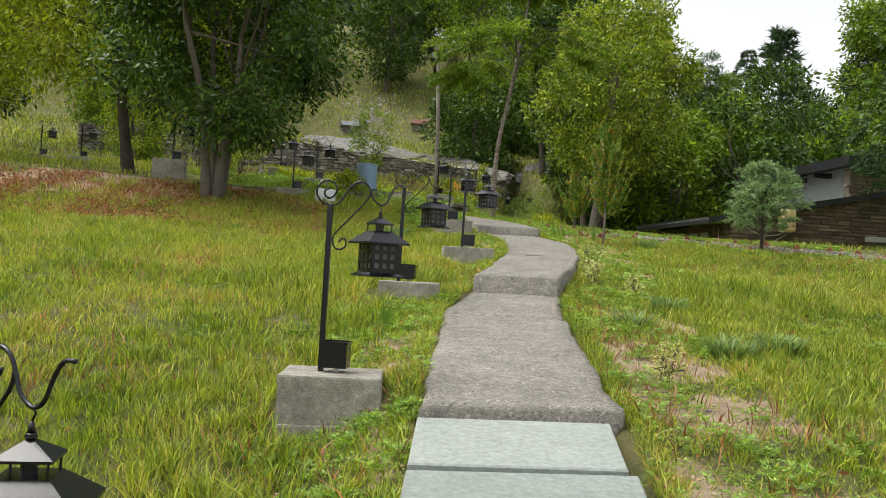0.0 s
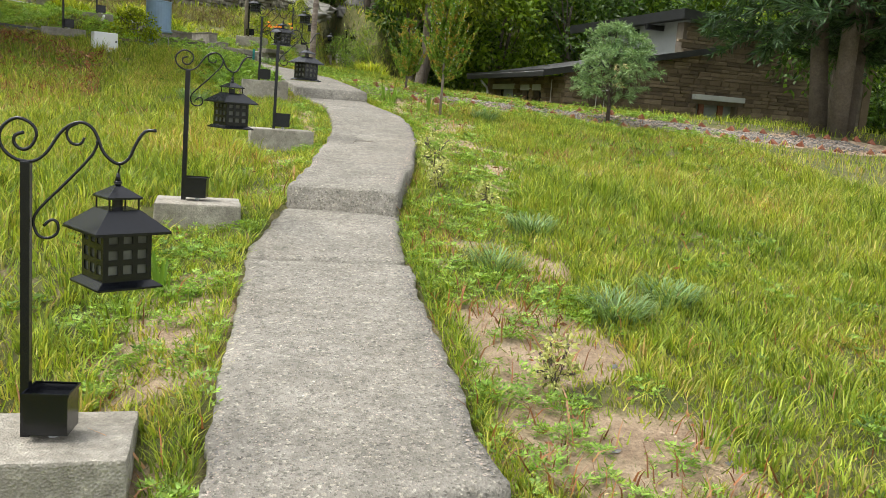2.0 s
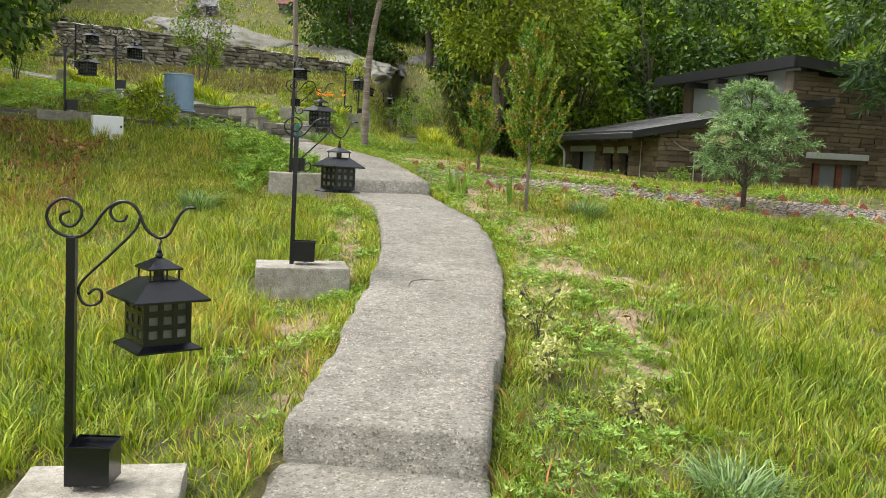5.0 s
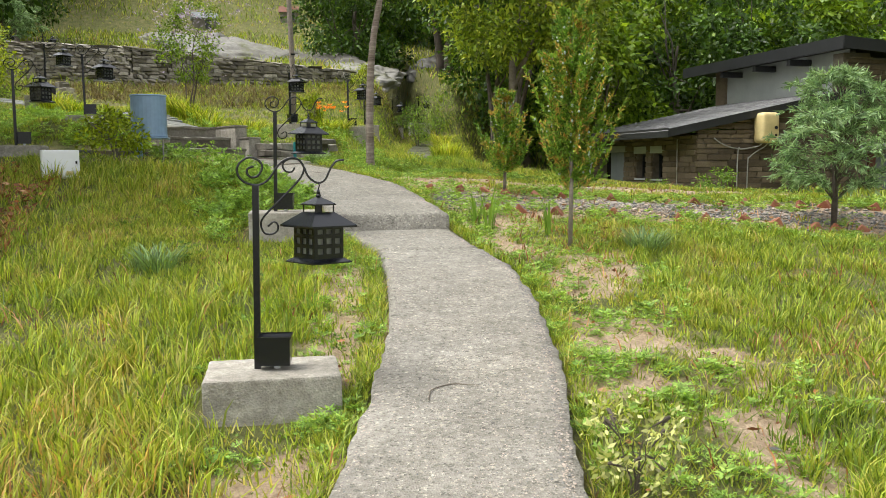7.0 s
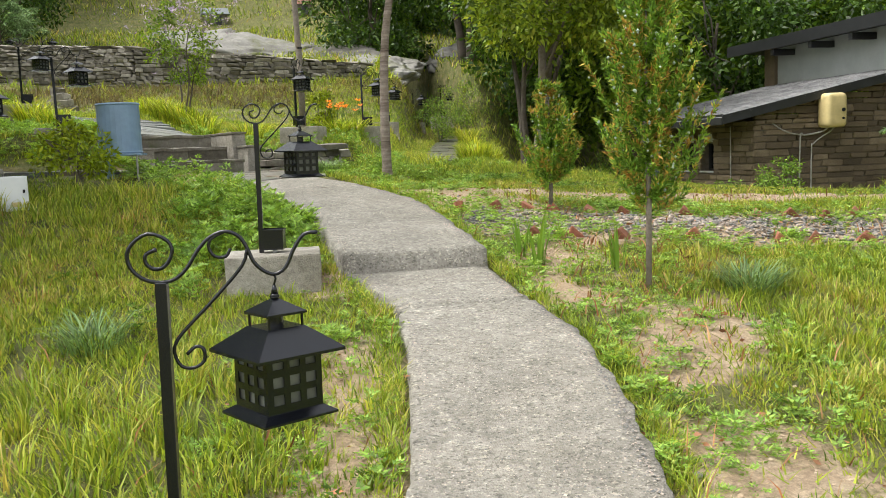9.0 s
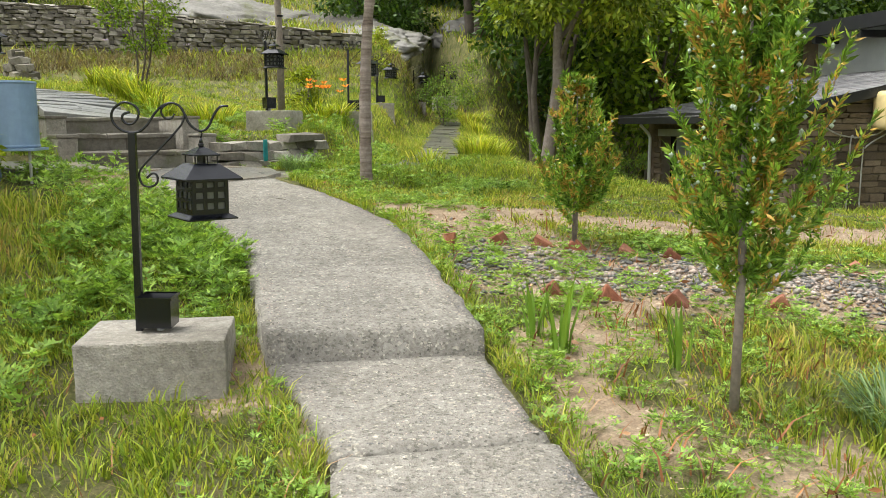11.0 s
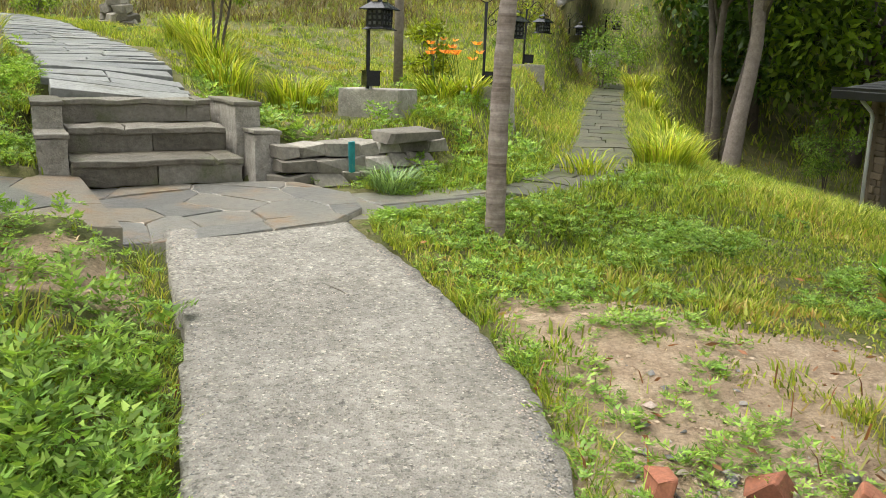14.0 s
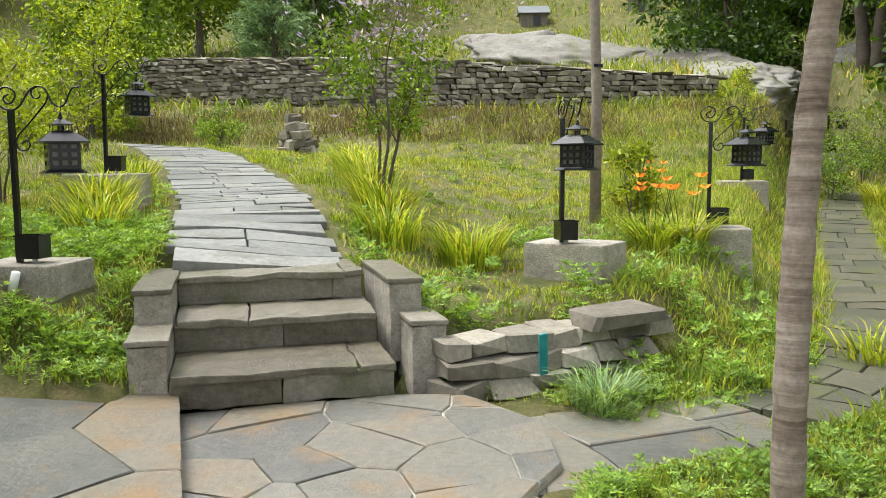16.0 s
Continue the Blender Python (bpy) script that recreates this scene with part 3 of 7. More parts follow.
def aggregate(count):
    """Washed pebbles that stand a little proud of the concrete, and crumbs at its edges."""
    y = rng.uniform(4.2, 18.2, count)
    f = rng.random(count)
    f = np.where(rng.random(count) < 0.2, np.where(f < 0.5, f * 0.12, 1 - (1 - f) * 0.12), f)
    l, r = lerp(y, LEFT) + 0.03, lerp(y, RIGHT) - 0.03
    x = l + (r - l) * f
    z, ok = np.zeros(count), np.zeros(count, bool)
    for y0, y1, z0, z1, k0, k1, deep in SLABS:
        t = (y - y0) / (y1 - y0)
        on = (t > 0.03) & (t < 0.97) & (y - (k0 * (1 - t) + k1 * t) * (f - 0.5) > y0 + 0.04) & (y < y1 - 0.22)
        z = np.where(on, z0 + (z1 - z0) * (y - (k0 * (1 - t) + k1 * t) * (f - 0.5) - y0) / (y1 - y0), z)
        ok |= on
    x, y, z = x[ok], y[ok], z[ok]
    z = z + 0.010 * (vnoise(x, y, 2.0, 25) - 0.5) + 0.004 * (vnoise(x, y, 11.0, 26) - 0.5)
    n = len(x)
    size = 0.0028 + 0.0055 * rng.random(n) ** 3
    ring = np.stack([np.cos(np.arange(5) * 1.2566), np.sin(np.arange(5) * 1.2566), np.full(5, -0.35)], -1)
    shape = np.concatenate([ring, [[0, 0, 0.4]]])[None] * (0.65 + 0.7 * rng.random((n, 6, 1))) * size[:, None, None]
    V = shape + np.stack([x, y, z], -1)[:, None]
    i = (np.arange(n) * 6)[:, None]
    tri = np.concatenate([i + np.array(t) for t in ((0, 1, 5), (1, 2, 5), (2, 3, 5), (3, 4, 5), (4, 0, 5))])
    tagged(link("pebbles", mesh_np("pebbles", V.reshape(-1, 3), None, tri), GRAVEL, footpath, "fine washed pebbles in the concrete"), kind="stuff")


aggregate(42000)

# two slate slabs at the foot of the path
for k, (ya, yb) in enumerate(((3.43, 4.08), (2.75, 3.38), (2.05, 2.70), (1.35, 2.0))):
    z = 0.80 + 0.148 * (ya - 4.1)
    xa, xb = 0.36 - 0.16 * (3.43 - ya), 1.34 - 0.14 * (3.43 - ya)
    ob = part("slate_slab", prism([(xa, ya), (xb, ya - 0.02), (xb + 0.13, yb), (xa + 0.10, yb + 0.01)], z - 0.12, z, 0.008), GREEN_SLATE, footpath)
    for v in ob.data.vertices:
        v.co.z += 0.13 * (v.co.y - ya)

# ---- lamps ----
SCROLL = [(-10, 110), (-45, 95), (-47, 65), (-20, 45), (15, 55), (40, 100), (25, 140), (-35, 163), (-90, 130), (-107, 85), (-90, 40), (-50, 10), (0, 0), (45, 10), (85, 45), (125, 105), (165, 145), (215, 163), (260, 145), (285, 105), (305, 58), (335, 28), (372, 14), (410, 36), (440, 98), (475, 145), (520, 150)]
CURL = [(230, 105), (215, 80), (180, 80), (160, 110), (170, 140), (215, 163)]
BRACE = [(285, 105), (265, 45), (165, -65), (75, -155), (35, -205), (30, -245), (50, -285), (90, -292), (125, -270), (125, -230), (100, -220), (70, -245)]
UNIT = 0.00079
POST_H = 0.87


def scroll_pts(pts):
    return smooth_line([(x * UNIT, 0, POST_H + z * UNIT) for x, z in pts], 3)


def pyramid(bm, w0, w1, z0, z1, lip=0.0):
    """A four-sided roof from half-width w0 at z0 to w1 at z1, with a downturned lip."""
    rows = [(w0, z0 - lip), (w0, z0), (w1, z1)]
    rings = [[bm.verts.new((sx * w, sy * w, z)) for sx, sy in ((-1, -1), (1, -1), (1, 1), (-1, 1))] for w, z in rows]
    for a, b in zip(rings, rings[1:]):
        for k in range(4):
            bm.faces.new((a[k], a[(k + 1) % 4], b[(k + 1) % 4], b[k]))
    bm.faces.new(rings[0][::-1])
    bm.faces.new(rings[-1])
    return bm


def make_lamp():
    lamp = thing("garden_lamp", Matrix(), "black metal lamp post with hanging pagoda lantern on concrete plinth", "lamp", "lamps along the path")
    part("post", box((0.03, 0.03, POST_H), (0, 0, POST_H / 2), 0.002), BLACK, lamp)
    part("bracket", tube(scroll_pts(SCROLL), 0.0055, 6), BLACK, lamp, smooth=True)
    part("curl", tube(scroll_pts(CURL), 0.0045, 6), BLACK, lamp, smooth=True)
    part("brace", tube(scroll_pts(BRACE), 0.005, 6), BLACK, lamp, smooth=True)
    bm = box((0.142, 0.128, 0.13), (0.084, 0, 0.09))
    top = max(bm.faces, key=lambda f: f.calc_center_median().z)
    bmesh.ops.inset_region(bm, faces=[top], thickness=0.006, depth=0.0)
    bmesh.ops.translate(bm, verts=top.verts, vec=(0, 0, -0.02))
    jb = part("junction_box", bm, BLACK, lamp)
    rim = box((0.154, 0.140, 0.01), (0.084, 0, 0.156))
    for up in (True, False):
        f = max(rim.faces, key=lambda q: q.calc_center_median().z * (1 if up else -1))
        bmesh.ops.inset_region(rim, faces=[f], thickness=0.01, depth=0.0)
        bmesh.ops.delete(rim, geom=[f], context='FACES')
    part("rim", rim, BLACK, jb)
    part("conduit", tube([(0.09, 0, -0.01), (0.09, 0, 0.03)], 0.016, 10), WHITE, lamp, "short pale plastic conduit", True)
    # the lantern
    hx, hz = 368 * UNIT, POST_H + 14 * UNIT
    lan = new("lantern")
    lan.parent = lamp
    lan.matrix_world = pose(hx, 0, hz, 0, 0, 38)
    tagged(lan, "square black lantern with pierced sides")
    part("hook", tube([(0, 0, 0.004), (0.006, 0, -0.012), (0, 0, -0.028)], 0.003, 6), BLACK, lan, smooth=True)
    fin = bmesh.new()
    for r0, r1, za, zb in ((0.010, 0.004, -0.052, -0.028), (0.014, 0.010, -0.058, -0.052), (0.010, 0.014, -0.066, -0.058)):
        bmesh.ops.create_cone(fin, cap_ends=True, segments=10, radius1=r0, radius2=r1, depth=zb - za, matrix=Matrix.Translation((0, 0, (za + zb) / 2)))
    part("finial", fin, BLACK, lan, smooth=True)
    part("cap", pyramid(bmesh.new(), 0.060, 0.010, -0.098, -0.066, 0.006), BLACK, lan)
    for sx in (-1, 1):
        for sy in (-1, 1):
            part("upright", box((0.005, 0.005, 0.04), (sx * 0.05, sy * 0.05, -0.12)), BLACK, lan)
    up = bmesh.new()
    bmesh.ops.create_cone(up, cap_ends=True, segments=12, radius1=0.018, radius2=0.018, depth=0.03, matrix=Matrix.Translation((0, 0, -0.122)))
    part("socket", up, BLACK, lan)
    part("roof", pyramid(bmesh.new(), 0.130, 0.055, -0.197, -0.137, 0.008), BLACK, lan)
    cage = bmesh.new()
    h, z0, z1 = 0.083, -0.352, -0.2
    cols, rows = [0, 0.018, 0.05, 0.068, 0.099, 0.117, 0.148, 0.166], [0, 0.022, 0.05, 0.068, 0.096, 0.116, 0.138, 0.152]
    xs, zs = [c - h for c in cols], [z0 + q for q in rows]
    for s in range(4):
        turn = pose(0, 0, 0, 0, 0, 90 * s)
        v = [[cage.verts.new(turn @ Vector((x, -h, z))) for x in xs] for z in zs]
        for i in range(7):
            for j in range(7):
                if i % 2 == 0 or j % 2 == 0:
                    cage.faces.new((v[i][j], v[i][j + 1], v[i + 1][j + 1], v[i + 1][j]))
    bmesh.ops.remove_doubles(cage, verts=cage.verts, dist=0.0005)
    bmesh.ops.solidify(cage, geom=cage.faces[:], thickness=0.003)
    part("cage", cage, BLACK, lan)
    part("glass", box((0.152, 0.152, 0.148), (0, 0, -0.276)), GLASS_GREY, lan, "clouded grey glass")
    base = pyramid(bmesh.new(), 0.112, 0.086, -0.368, -0.352, 0.006)
    part("base_plate", base, BLACK, lan)
    return lamp


def cast_block(w, d, h, shape):
    """A rough cast block with chipped edges, its top at zero."""
    bm = box((w, d, h), (0, 0, -h / 2), 0.012)
    bmesh.ops.subdivide_edges(bm, edges=[e for e in bm.edges if e.calc_length() > 0.2], cuts=5, use_grid_fill=True)
    for v in bm.verts:
        k = noise.noise((v.co.x * 6 + shape, v.co.y * 6, v.co.z * 6)) * 0.007 + noise.noise((v.co.x * 22 + shape, v.co.y * 22, v.co.z * 22)) * 0.004
        v.co += v.co.normalized() * k
    return bm


def plinth(x, y, top, turn, w=0.60, d=0.46, h=0.5, shape=0):
    ob = thing("concrete_plinth", pose(x, y, top, 0, 0, turn), "weathered grey concrete block under a garden lamp", "plinth", "lamp plinths")
    part("block", cast_block(w, d, 0.27, shape), PLINTH, ob)
    part("footing", cast_block(w * 1.0, d * 1.0, h - 0.265, shape + 40), PLINTH, ob, "rougher lower cast").location = (0.012, -0.012, -0.265)
    return ob


# post x, y, plinth top z, bracket turn, plinth offset along its own axes, lean
LAMPS = [
    (-0.84, 1.80, 0.32, -35, 0.05, -0.05), (-0.045, 4.67, 0.93, -12, 0.07, 0.0), (0.585, 7.62, 1.425, -12, 0.10, -0.02),
    (1.57, 10.42, 1.855, -8, 0.07, 0.0), (1.84, 14.0, 2.405, -10, 0.08, 0.0), (2.47, 21.38, 3.50, -68, 0.05, 0.1),
    (-0.56, 19.66, 3.53, 5, 0.02, 0.05), (-1.57, 22.25, 4.00, 10, 0.0, 0.0), (3.64, 22.68, 3.51, 0, 0.02, 0.0),
    (4.72, 27.73, 3.76, 5, 0.0, 0.0), (6.52, 33.55, 3.94, 10, 0.0, 0.0), (7.68, 35.01, 4.15, 10, 0.0, 0.0), (10.26, 37.50, 4.05, 5, 0.0, 0.0),
    (-0.95, 17.2, 3.05, 20, 0.0, 0.0), (-3.4, 17.6, 3.52, 10, -0.05, 0.0), (-7.2, 24.5, 4.2, 0, 0.0, 0.0), (-8.6, 25.5, 4.3, 0, 0.0, 0.0), (-4.4, 37.0, 6.2, 0, 0.0, 0.0), (-5.9, 38.0, 6.4, 0, 0.0, 0.0),
]
lamp = make_lamp()
for k, (x, y, z, turn, ox, oy) in enumerate(LAMPS):
    m = pose(x, y, z, rand.uniform(-1, 1), rand.uniform(-1, 1.2), turn) @ Matrix.Diagonal((1, 1, 1.09 if k == 1 else 1, 1))
    if k == 0:
        lamp.matrix_world = m
    else:
        copy_thing(lamp, m)
    c = Matrix.Rotation(radians(turn * 0.5), 4, 'Z') @ Vector((ox, oy, 0))
    plinth(x + c.x, y + c.y, z, turn * 0.35, 0.60 + 0.06 * rand.uniform(-1, 1), 0.47 + 0.04 * rand.uniform(-1, 1), 0.6, k)

# ---- stone pieces ----
def stone_meshes(count, rough, seed):
    r, out = random.Random(seed), []
    for k in range(count):
        bm = bmesh.new()
        bmesh.ops.create_cube(bm, size=1.0)
        for v in bm.verts:
            v.co += Vector((r.uniform(-1, 1) * rough, r.uniform(-1, 1) * rough * 1.4, r.uniform(-1, 1) * rough))
        bmesh.ops.bevel(bm, geom=list(bm.edges), offset=0.07, segments=1, affect='EDGES')
        me = bpy.data.meshes.new("stone")
        bm.to_mesh(me)
        bm.free()
        out.append(me)
    return out


def put_piece(name, me, m, size, parent):
    ob = new(name, me)
    ob.parent = parent
    ob.matrix_world = m @ Matrix.Diagonal((*size, 1))
    return ob


def lay_courses(parent, meshes, m, length, z_low, z_top, course, long, deep, seed, gap=0.012, skip=(), jitter=0.012):
    """Courses of stone along local x from 0 to length; z_low and z_top are functions of x; skip: openings (x0, x1, z0, z1)."""
    r = random.Random(seed)
    lo = min(z_low(length * i / 20) for i in range(21))
    hi = max(z_top(length * i / 20) for i in range(21))
    z = lo
    while z < hi - 0.03:
        h = course * r.uniform(0.75, 1.25)
        x = -long * r.uniform(0, 0.6)
        while x < length:
            w = long * r.uniform(0.55, 1.5)
            a, b = max(x, 0), min(x + w, length)
            c = (a + b) / 2
            x += w
            for s0, s1, t0, t1 in skip:
                if z + h > t0 + 0.02 and z < t1 - 0.02:
                    if a < s0 < b:
                        b = s0 if s0 - a > b - s1 else b
                        a = a if s0 - a > b - s1 else max(a, s1)
                    elif a < s1 < b:
                        a = s1
                    elif a >= s0 and b <= s1:
                        b = a
            top = min(z + h, z_top(c))
            if b - a < 0.06 or top - z < 0.03 or z + h < z_low(c):
                continue
            put_piece("stone", meshes[r.randrange(len(meshes))], m @ pose((a + b) / 2, r.uniform(-1, 1) * jitter, (z + top) / 2, 0, r.uniform(-1, 1) * 0.8, 0),
                      (b - a - gap, deep, top - z - gap), parent)
        z += h


def stone_slab(parent, points, z0, z1, mat, tilt=0.0, name="paving_stone"):
    ob = part(name, prism(points, z0, z1, 0.006), mat, parent)
    return ob


def pave(parent, line, width, across, row, seed, mat, lift=0.05, thick=0.08, z_of=None, gap=0.007, ragged=0.06):
    """Rows of irregular stones along a line of (x, y); across: stones in a row."""
    r = random.Random(seed)
    pts = smooth_line([(x, y, 0) for x, y in line], 12)
    run, at = [0.0], 0
    for a, b in zip(pts, pts[1:]):
        run.append(run[-1] + (b - a).length)
    total = run[-1]

    def place(s, u):
        s = min(max(s, 0), total)
        k = min(int(np.searchsorted(run, s, side="right")) - 1, len(pts) - 2)
        t = (s - run[k]) / max(run[k + 1] - run[k], 1e-6)
        p, d = pts[k].lerp(pts[k + 1], t), (pts[k + 1] - pts[k]).normalized()
        w = width(s / total) if callable(width) else width
        return p + Vector((d.y, -d.x, 0)) * (u * w)
    s = 0.0
    bend = [r.uniform(-ragged, ragged) for _ in range(across * 2 + 1)]
    while s < total - row * 0.4:
        h = row * r.uniform(0.6, 1.5)
        cuts = [-0.5 + r.uniform(-1, 1) * 0.03]
        n = max(1, across + r.choice((-1, 0, 0, 1)))
        for k in range(1, n):
            cuts.append(-0.5 + (k + r.uniform(-0.3, 0.3)) / n)
        cuts.append(0.5 + r.uniform(-1, 1) * 0.03)
        nxt = [r.uniform(-ragged, ragged) for _ in range(across * 2 + 1)]
        for k in range(n):
            a, b = cuts[k], cuts[k + 1]
            low = [(s + float(np.interp(u, np.linspace(-0.5, 0.5, len(bend)), bend)), u) for u in (a, (a * 2 + b) / 3, (a + b * 2) / 3, b)]
            high = [(s + h + float(np.interp(u, np.linspace(-0.5, 0.5, len(nxt)), nxt)), u) for u in (b, (a + b * 2) / 3, (a * 2 + b) / 3, a)]
            poly = [place(q, u) for q, u in low + high]
            c = sum(poly, Vector()) / len(poly)
            poly = [c + (p - c) * max(0.2, 1 - gap / max((p - c).length, 0.02)) for p in poly]
            z = (z_of(c.x, c.y) if z_of else gz(c.x, c.y)) + lift + r.uniform(-0.006, 0.006)
            ob = part("paving_stone", prism([(p.x - c.x, p.y - c.y) for p in poly], -thick, 0, 0.006), mat, parent)
            zx = ((terrain(c.x + 0.3, c.y) - terrain(c.x - 0.3, c.y)) / 0.6, (terrain(c.x, c.y + 0.3) - terrain(c.x, c.y - 0.3)) / 0.6)
            if z_of:
                zx = ((z_of(c.x + .1, c.y) - z_of(c.x - .1, c.y)) / .2, (z_of(c.x, c.y + .1) - z_of(c.x, c.y - .1)) / .2)
            ob.matrix_world = pose(c.x, c.y, z, math.degrees(math.atan(zx[1])) * 0.9 + r.uniform(-0.5, 0.5), -math.degrees(math.atan(zx[0])) * 0.9 + r.uniform(-0.5, 0.5), 0)
        s += h
        bend = nxt


def crazy_paving(parent, outline, count, z_of, mat, thick=0.1, gap=0.012, seed=0):
    """Irregular flat stones that fill an outline of (x, y), each cut off half-way to its neighbours."""
    r = random.Random(seed)
    xs, ys = [p[0] for p in outline], [p[1] for p in outline]

    def inside(p):
        hit = False
        for (ax, ay), (bx, by) in zip(outline, outline[1:] + outline[:1]):
            if (ay > p[1]) != (by > p[1]) and p[0] < (bx - ax) * (p[1] - ay) / (by - ay) + ax:
                hit = not hit
        return hit
    seeds, tries = [], 0
    space = 0.75 * math.sqrt((max(xs) - min(xs)) * (max(ys) - min(ys)) / count)
    while len(seeds) < count and tries < 6000:
        tries += 1
        p = (r.uniform(min(xs), max(xs)), r.uniform(min(ys), max(ys)))
        if inside(p) and all(math.dist(p, q) > space * (0.45 + 0.4 * (tries < 40)) for q in seeds):
            seeds.append(p)

    def clip(poly, mid, nrm):
        out = []
        for a, b in zip(poly, poly[1:] + poly[:1]):
            da, db = (a - mid).dot(nrm), (b - mid).dot(nrm)
            if da <= 0:
                out.append(a)
            if da * db < 0:
                out.append(a.lerp(b, da / (da - db)))
        return out
    for p in seeds:
        poly = [Vector(q) for q in outline]
        c0 = Vector(p)
        for q in seeds:
            if q != p and poly:
                d = Vector(q) - c0
                poly = clip(poly, c0 + d * 0.5 - d.normalized() * gap * 0.5, d)
        if len(poly) < 3:
            continue
        c = sum(poly, Vector((0, 0))) / len(poly)
        pts = []
        for a, b in zip(poly, poly[1:] + poly[:1]):
            n = max(1, int((b - a).length / 0.12))
            for k in range(n):
                q = a.lerp(b, k / n)
                pts.append((q - c) * (1 - 0.022 * r.random()))
        ob = part("paving_stone", prism([(q.x, q.y) for q in pts], -thick, 0, 0.006), mat, parent)
        dzx = (z_of(c.x + .1, c.y) - z_of(c.x - .1, c.y)) / .2
        dzy = (z_of(c.x, c.y + .1) - z_of(c.x, c.y - .1)) / .2
        ob.matrix_world = pose(c.x, c.y, z_of(c.x, c.y) + r.uniform(-0.005, 0.005), math.degrees(math.atan(dzy)) + r.uniform(-0.6, 0.6), -math.degrees(math.atan(dzx)) + r.uniform(-0.6, 0.6), 0)


# ---- stairs ----
STAIR = pose(0.662, 19.050, 2.878, 0, 0, 24.2)
stairs = thing("stone_stairs", STAIR, "three worn slate steps between low concrete cheek walls", "stairs", kind="structure")


def rough_block(size, at, mat, name, parent, seed, amount=0.006):
    bm = box(size, at, 0.008)
    bmesh.ops.subdivide_edges(bm, edges=[e for e in bm.edges if e.calc_length() > 0.12], cuts=4, use_grid_fill=True)
    for v in bm.verts:
        v.co += Vector((noise.noise(v.co * 7 + Vector((seed, 0, 0))), noise.noise(v.co * 7 + Vector((0, seed, 0))), noise.noise(v.co * 7 + Vector((0, 0, seed))))) * amount
    return part(name, bm, mat, parent)


RISE, GO, WIDE = 0.176, 0.53, 1.12
for i in range(3):
    x = -0.01
    while x < WIDE - 0.01:
        w = min(rand.uniform(0.5, 0.95), WIDE - x)
        if WIDE - x - w < 0.12:
            w = WIDE - x
        rough_block((w - 0.006, 0.5, RISE - 0.03), (x + w / 2, GO * i + 0.26, RISE * i + (RISE - 0.035) / 2), STEP_STONE, "riser_stone", stairs, i * 7 + x, 0.013)
        x += w
    cut = (0.83, 0.36, 0.9)[i] * WIDE
    for a, b in ((0, cut), (cut, WIDE)):
        rough_block((b - a - 0.005, GO + 0.08, 0.04), ((a + b) / 2, GO * i + GO / 2 + 0.02, RISE * (i + 1) - 0.02), STEP_STONE, "tread", stairs, i * 5 + a, 0.022)
for sx, x0 in ((-1, -0.105), (1, WIDE + 0.105)):
    f = 0.0 if sx < 0 else 0.12
    rough_block((0.19, 0.46, 0.40), (x0 + f, 0.28 + f, 0.12), PLINTH, "cheek_wall", stairs, sx, 0.008)
    rough_block((0.21, 0.48, 0.03), (x0 + f, 0.28 + f, 0.335), STEP_STONE, "coping", stairs, sx + 9, 0.006)
    rough_block((0.19, 0.95, 0.46), (x0 + f * 0.5, 0.98, 0.28), PLINTH, "cheek_wall", stairs, sx + 3, 0.008)
    rough_block((0.21, 0.98, 0.03), (x0 + f * 0.5, 0.98, 0.525), STEP_STONE, "coping", stairs, sx + 5, 0.006)

# ---- slate paving ----
landing = thing("slate_landing", Matrix(), "wet grey and ochre crazy paving at the foot of the steps", "paving", kind="structure")
LAND = [(1.37, 17.80), (1.94, 18.04), (2.43, 18.33), (2.57, 18.70), (2.46, 19.19), (2.05, 19.52), (1.68, 19.48), (0.63, 19.04), (0.80, 18.70)]


def land_z(x, y):
    return 2.828 - 0.105 * max(0.0, 18.3 - y) + 0.05 * max(0.0, y - 18.3)


crazy_paving(landing, LAND, 19, land_z, SLATE, 0.1, 0.005, 5)
bed_of = part("mortar_bed", prism(LAND, 2.5, 2.82), PLINTH, landing)
for v in bed_of.data.vertices:
    if v.co.z > 2.7:
        v.co.z = land_z(v.co.x, v.co.y) - 0.006
pave(landing, [(1.86, 18.78), (2.73, 19.07), (3.65, 19.63)], 1.0, 2, 0.44, 6, SLATE, -0.008, 0.10, lambda x, y: lerp(y, SLATE_Z), ragged=0.1)
pave(landing, [(3.65, 19.63), (4.33, 20.57), (4.81, 21.95), (5.26, 23.96), (5.84, 26.62), (6.61, 29.81), (7.35, 32.46)], lambda t: 1.0 - 0.1 * t, 2, 0.40, 7, MOSSY_SLATE, -0.008, 0.10, lambda x, y: lerp(y, SLATE_Z), ragged=0.1)
terrace = thing("slate_terrace", Matrix(), "raised path of wet slate slabs along the bank", "paving", kind="structure")
crazy_paving(terrace, [(1.45, 17.63), (0.60, 19.26), (-0.30, 19.18), (-3.40, 18.98), (-9.76, 19.41), (-9.81, 18.02), (-3.99, 17.36), (-0.80, 17.31), (0.75, 17.41)], 34, lambda x, y: 3.0 + 0.045 * max(0.0, -0.5 - x) - 0.055 * max(0.0, x + 0.2), SLATE, 0.17, 0.007, 6)
upper_path = thing("slate_path", Matrix(), "path of long grey slate strips curving up the garden", "paving", kind="structure")
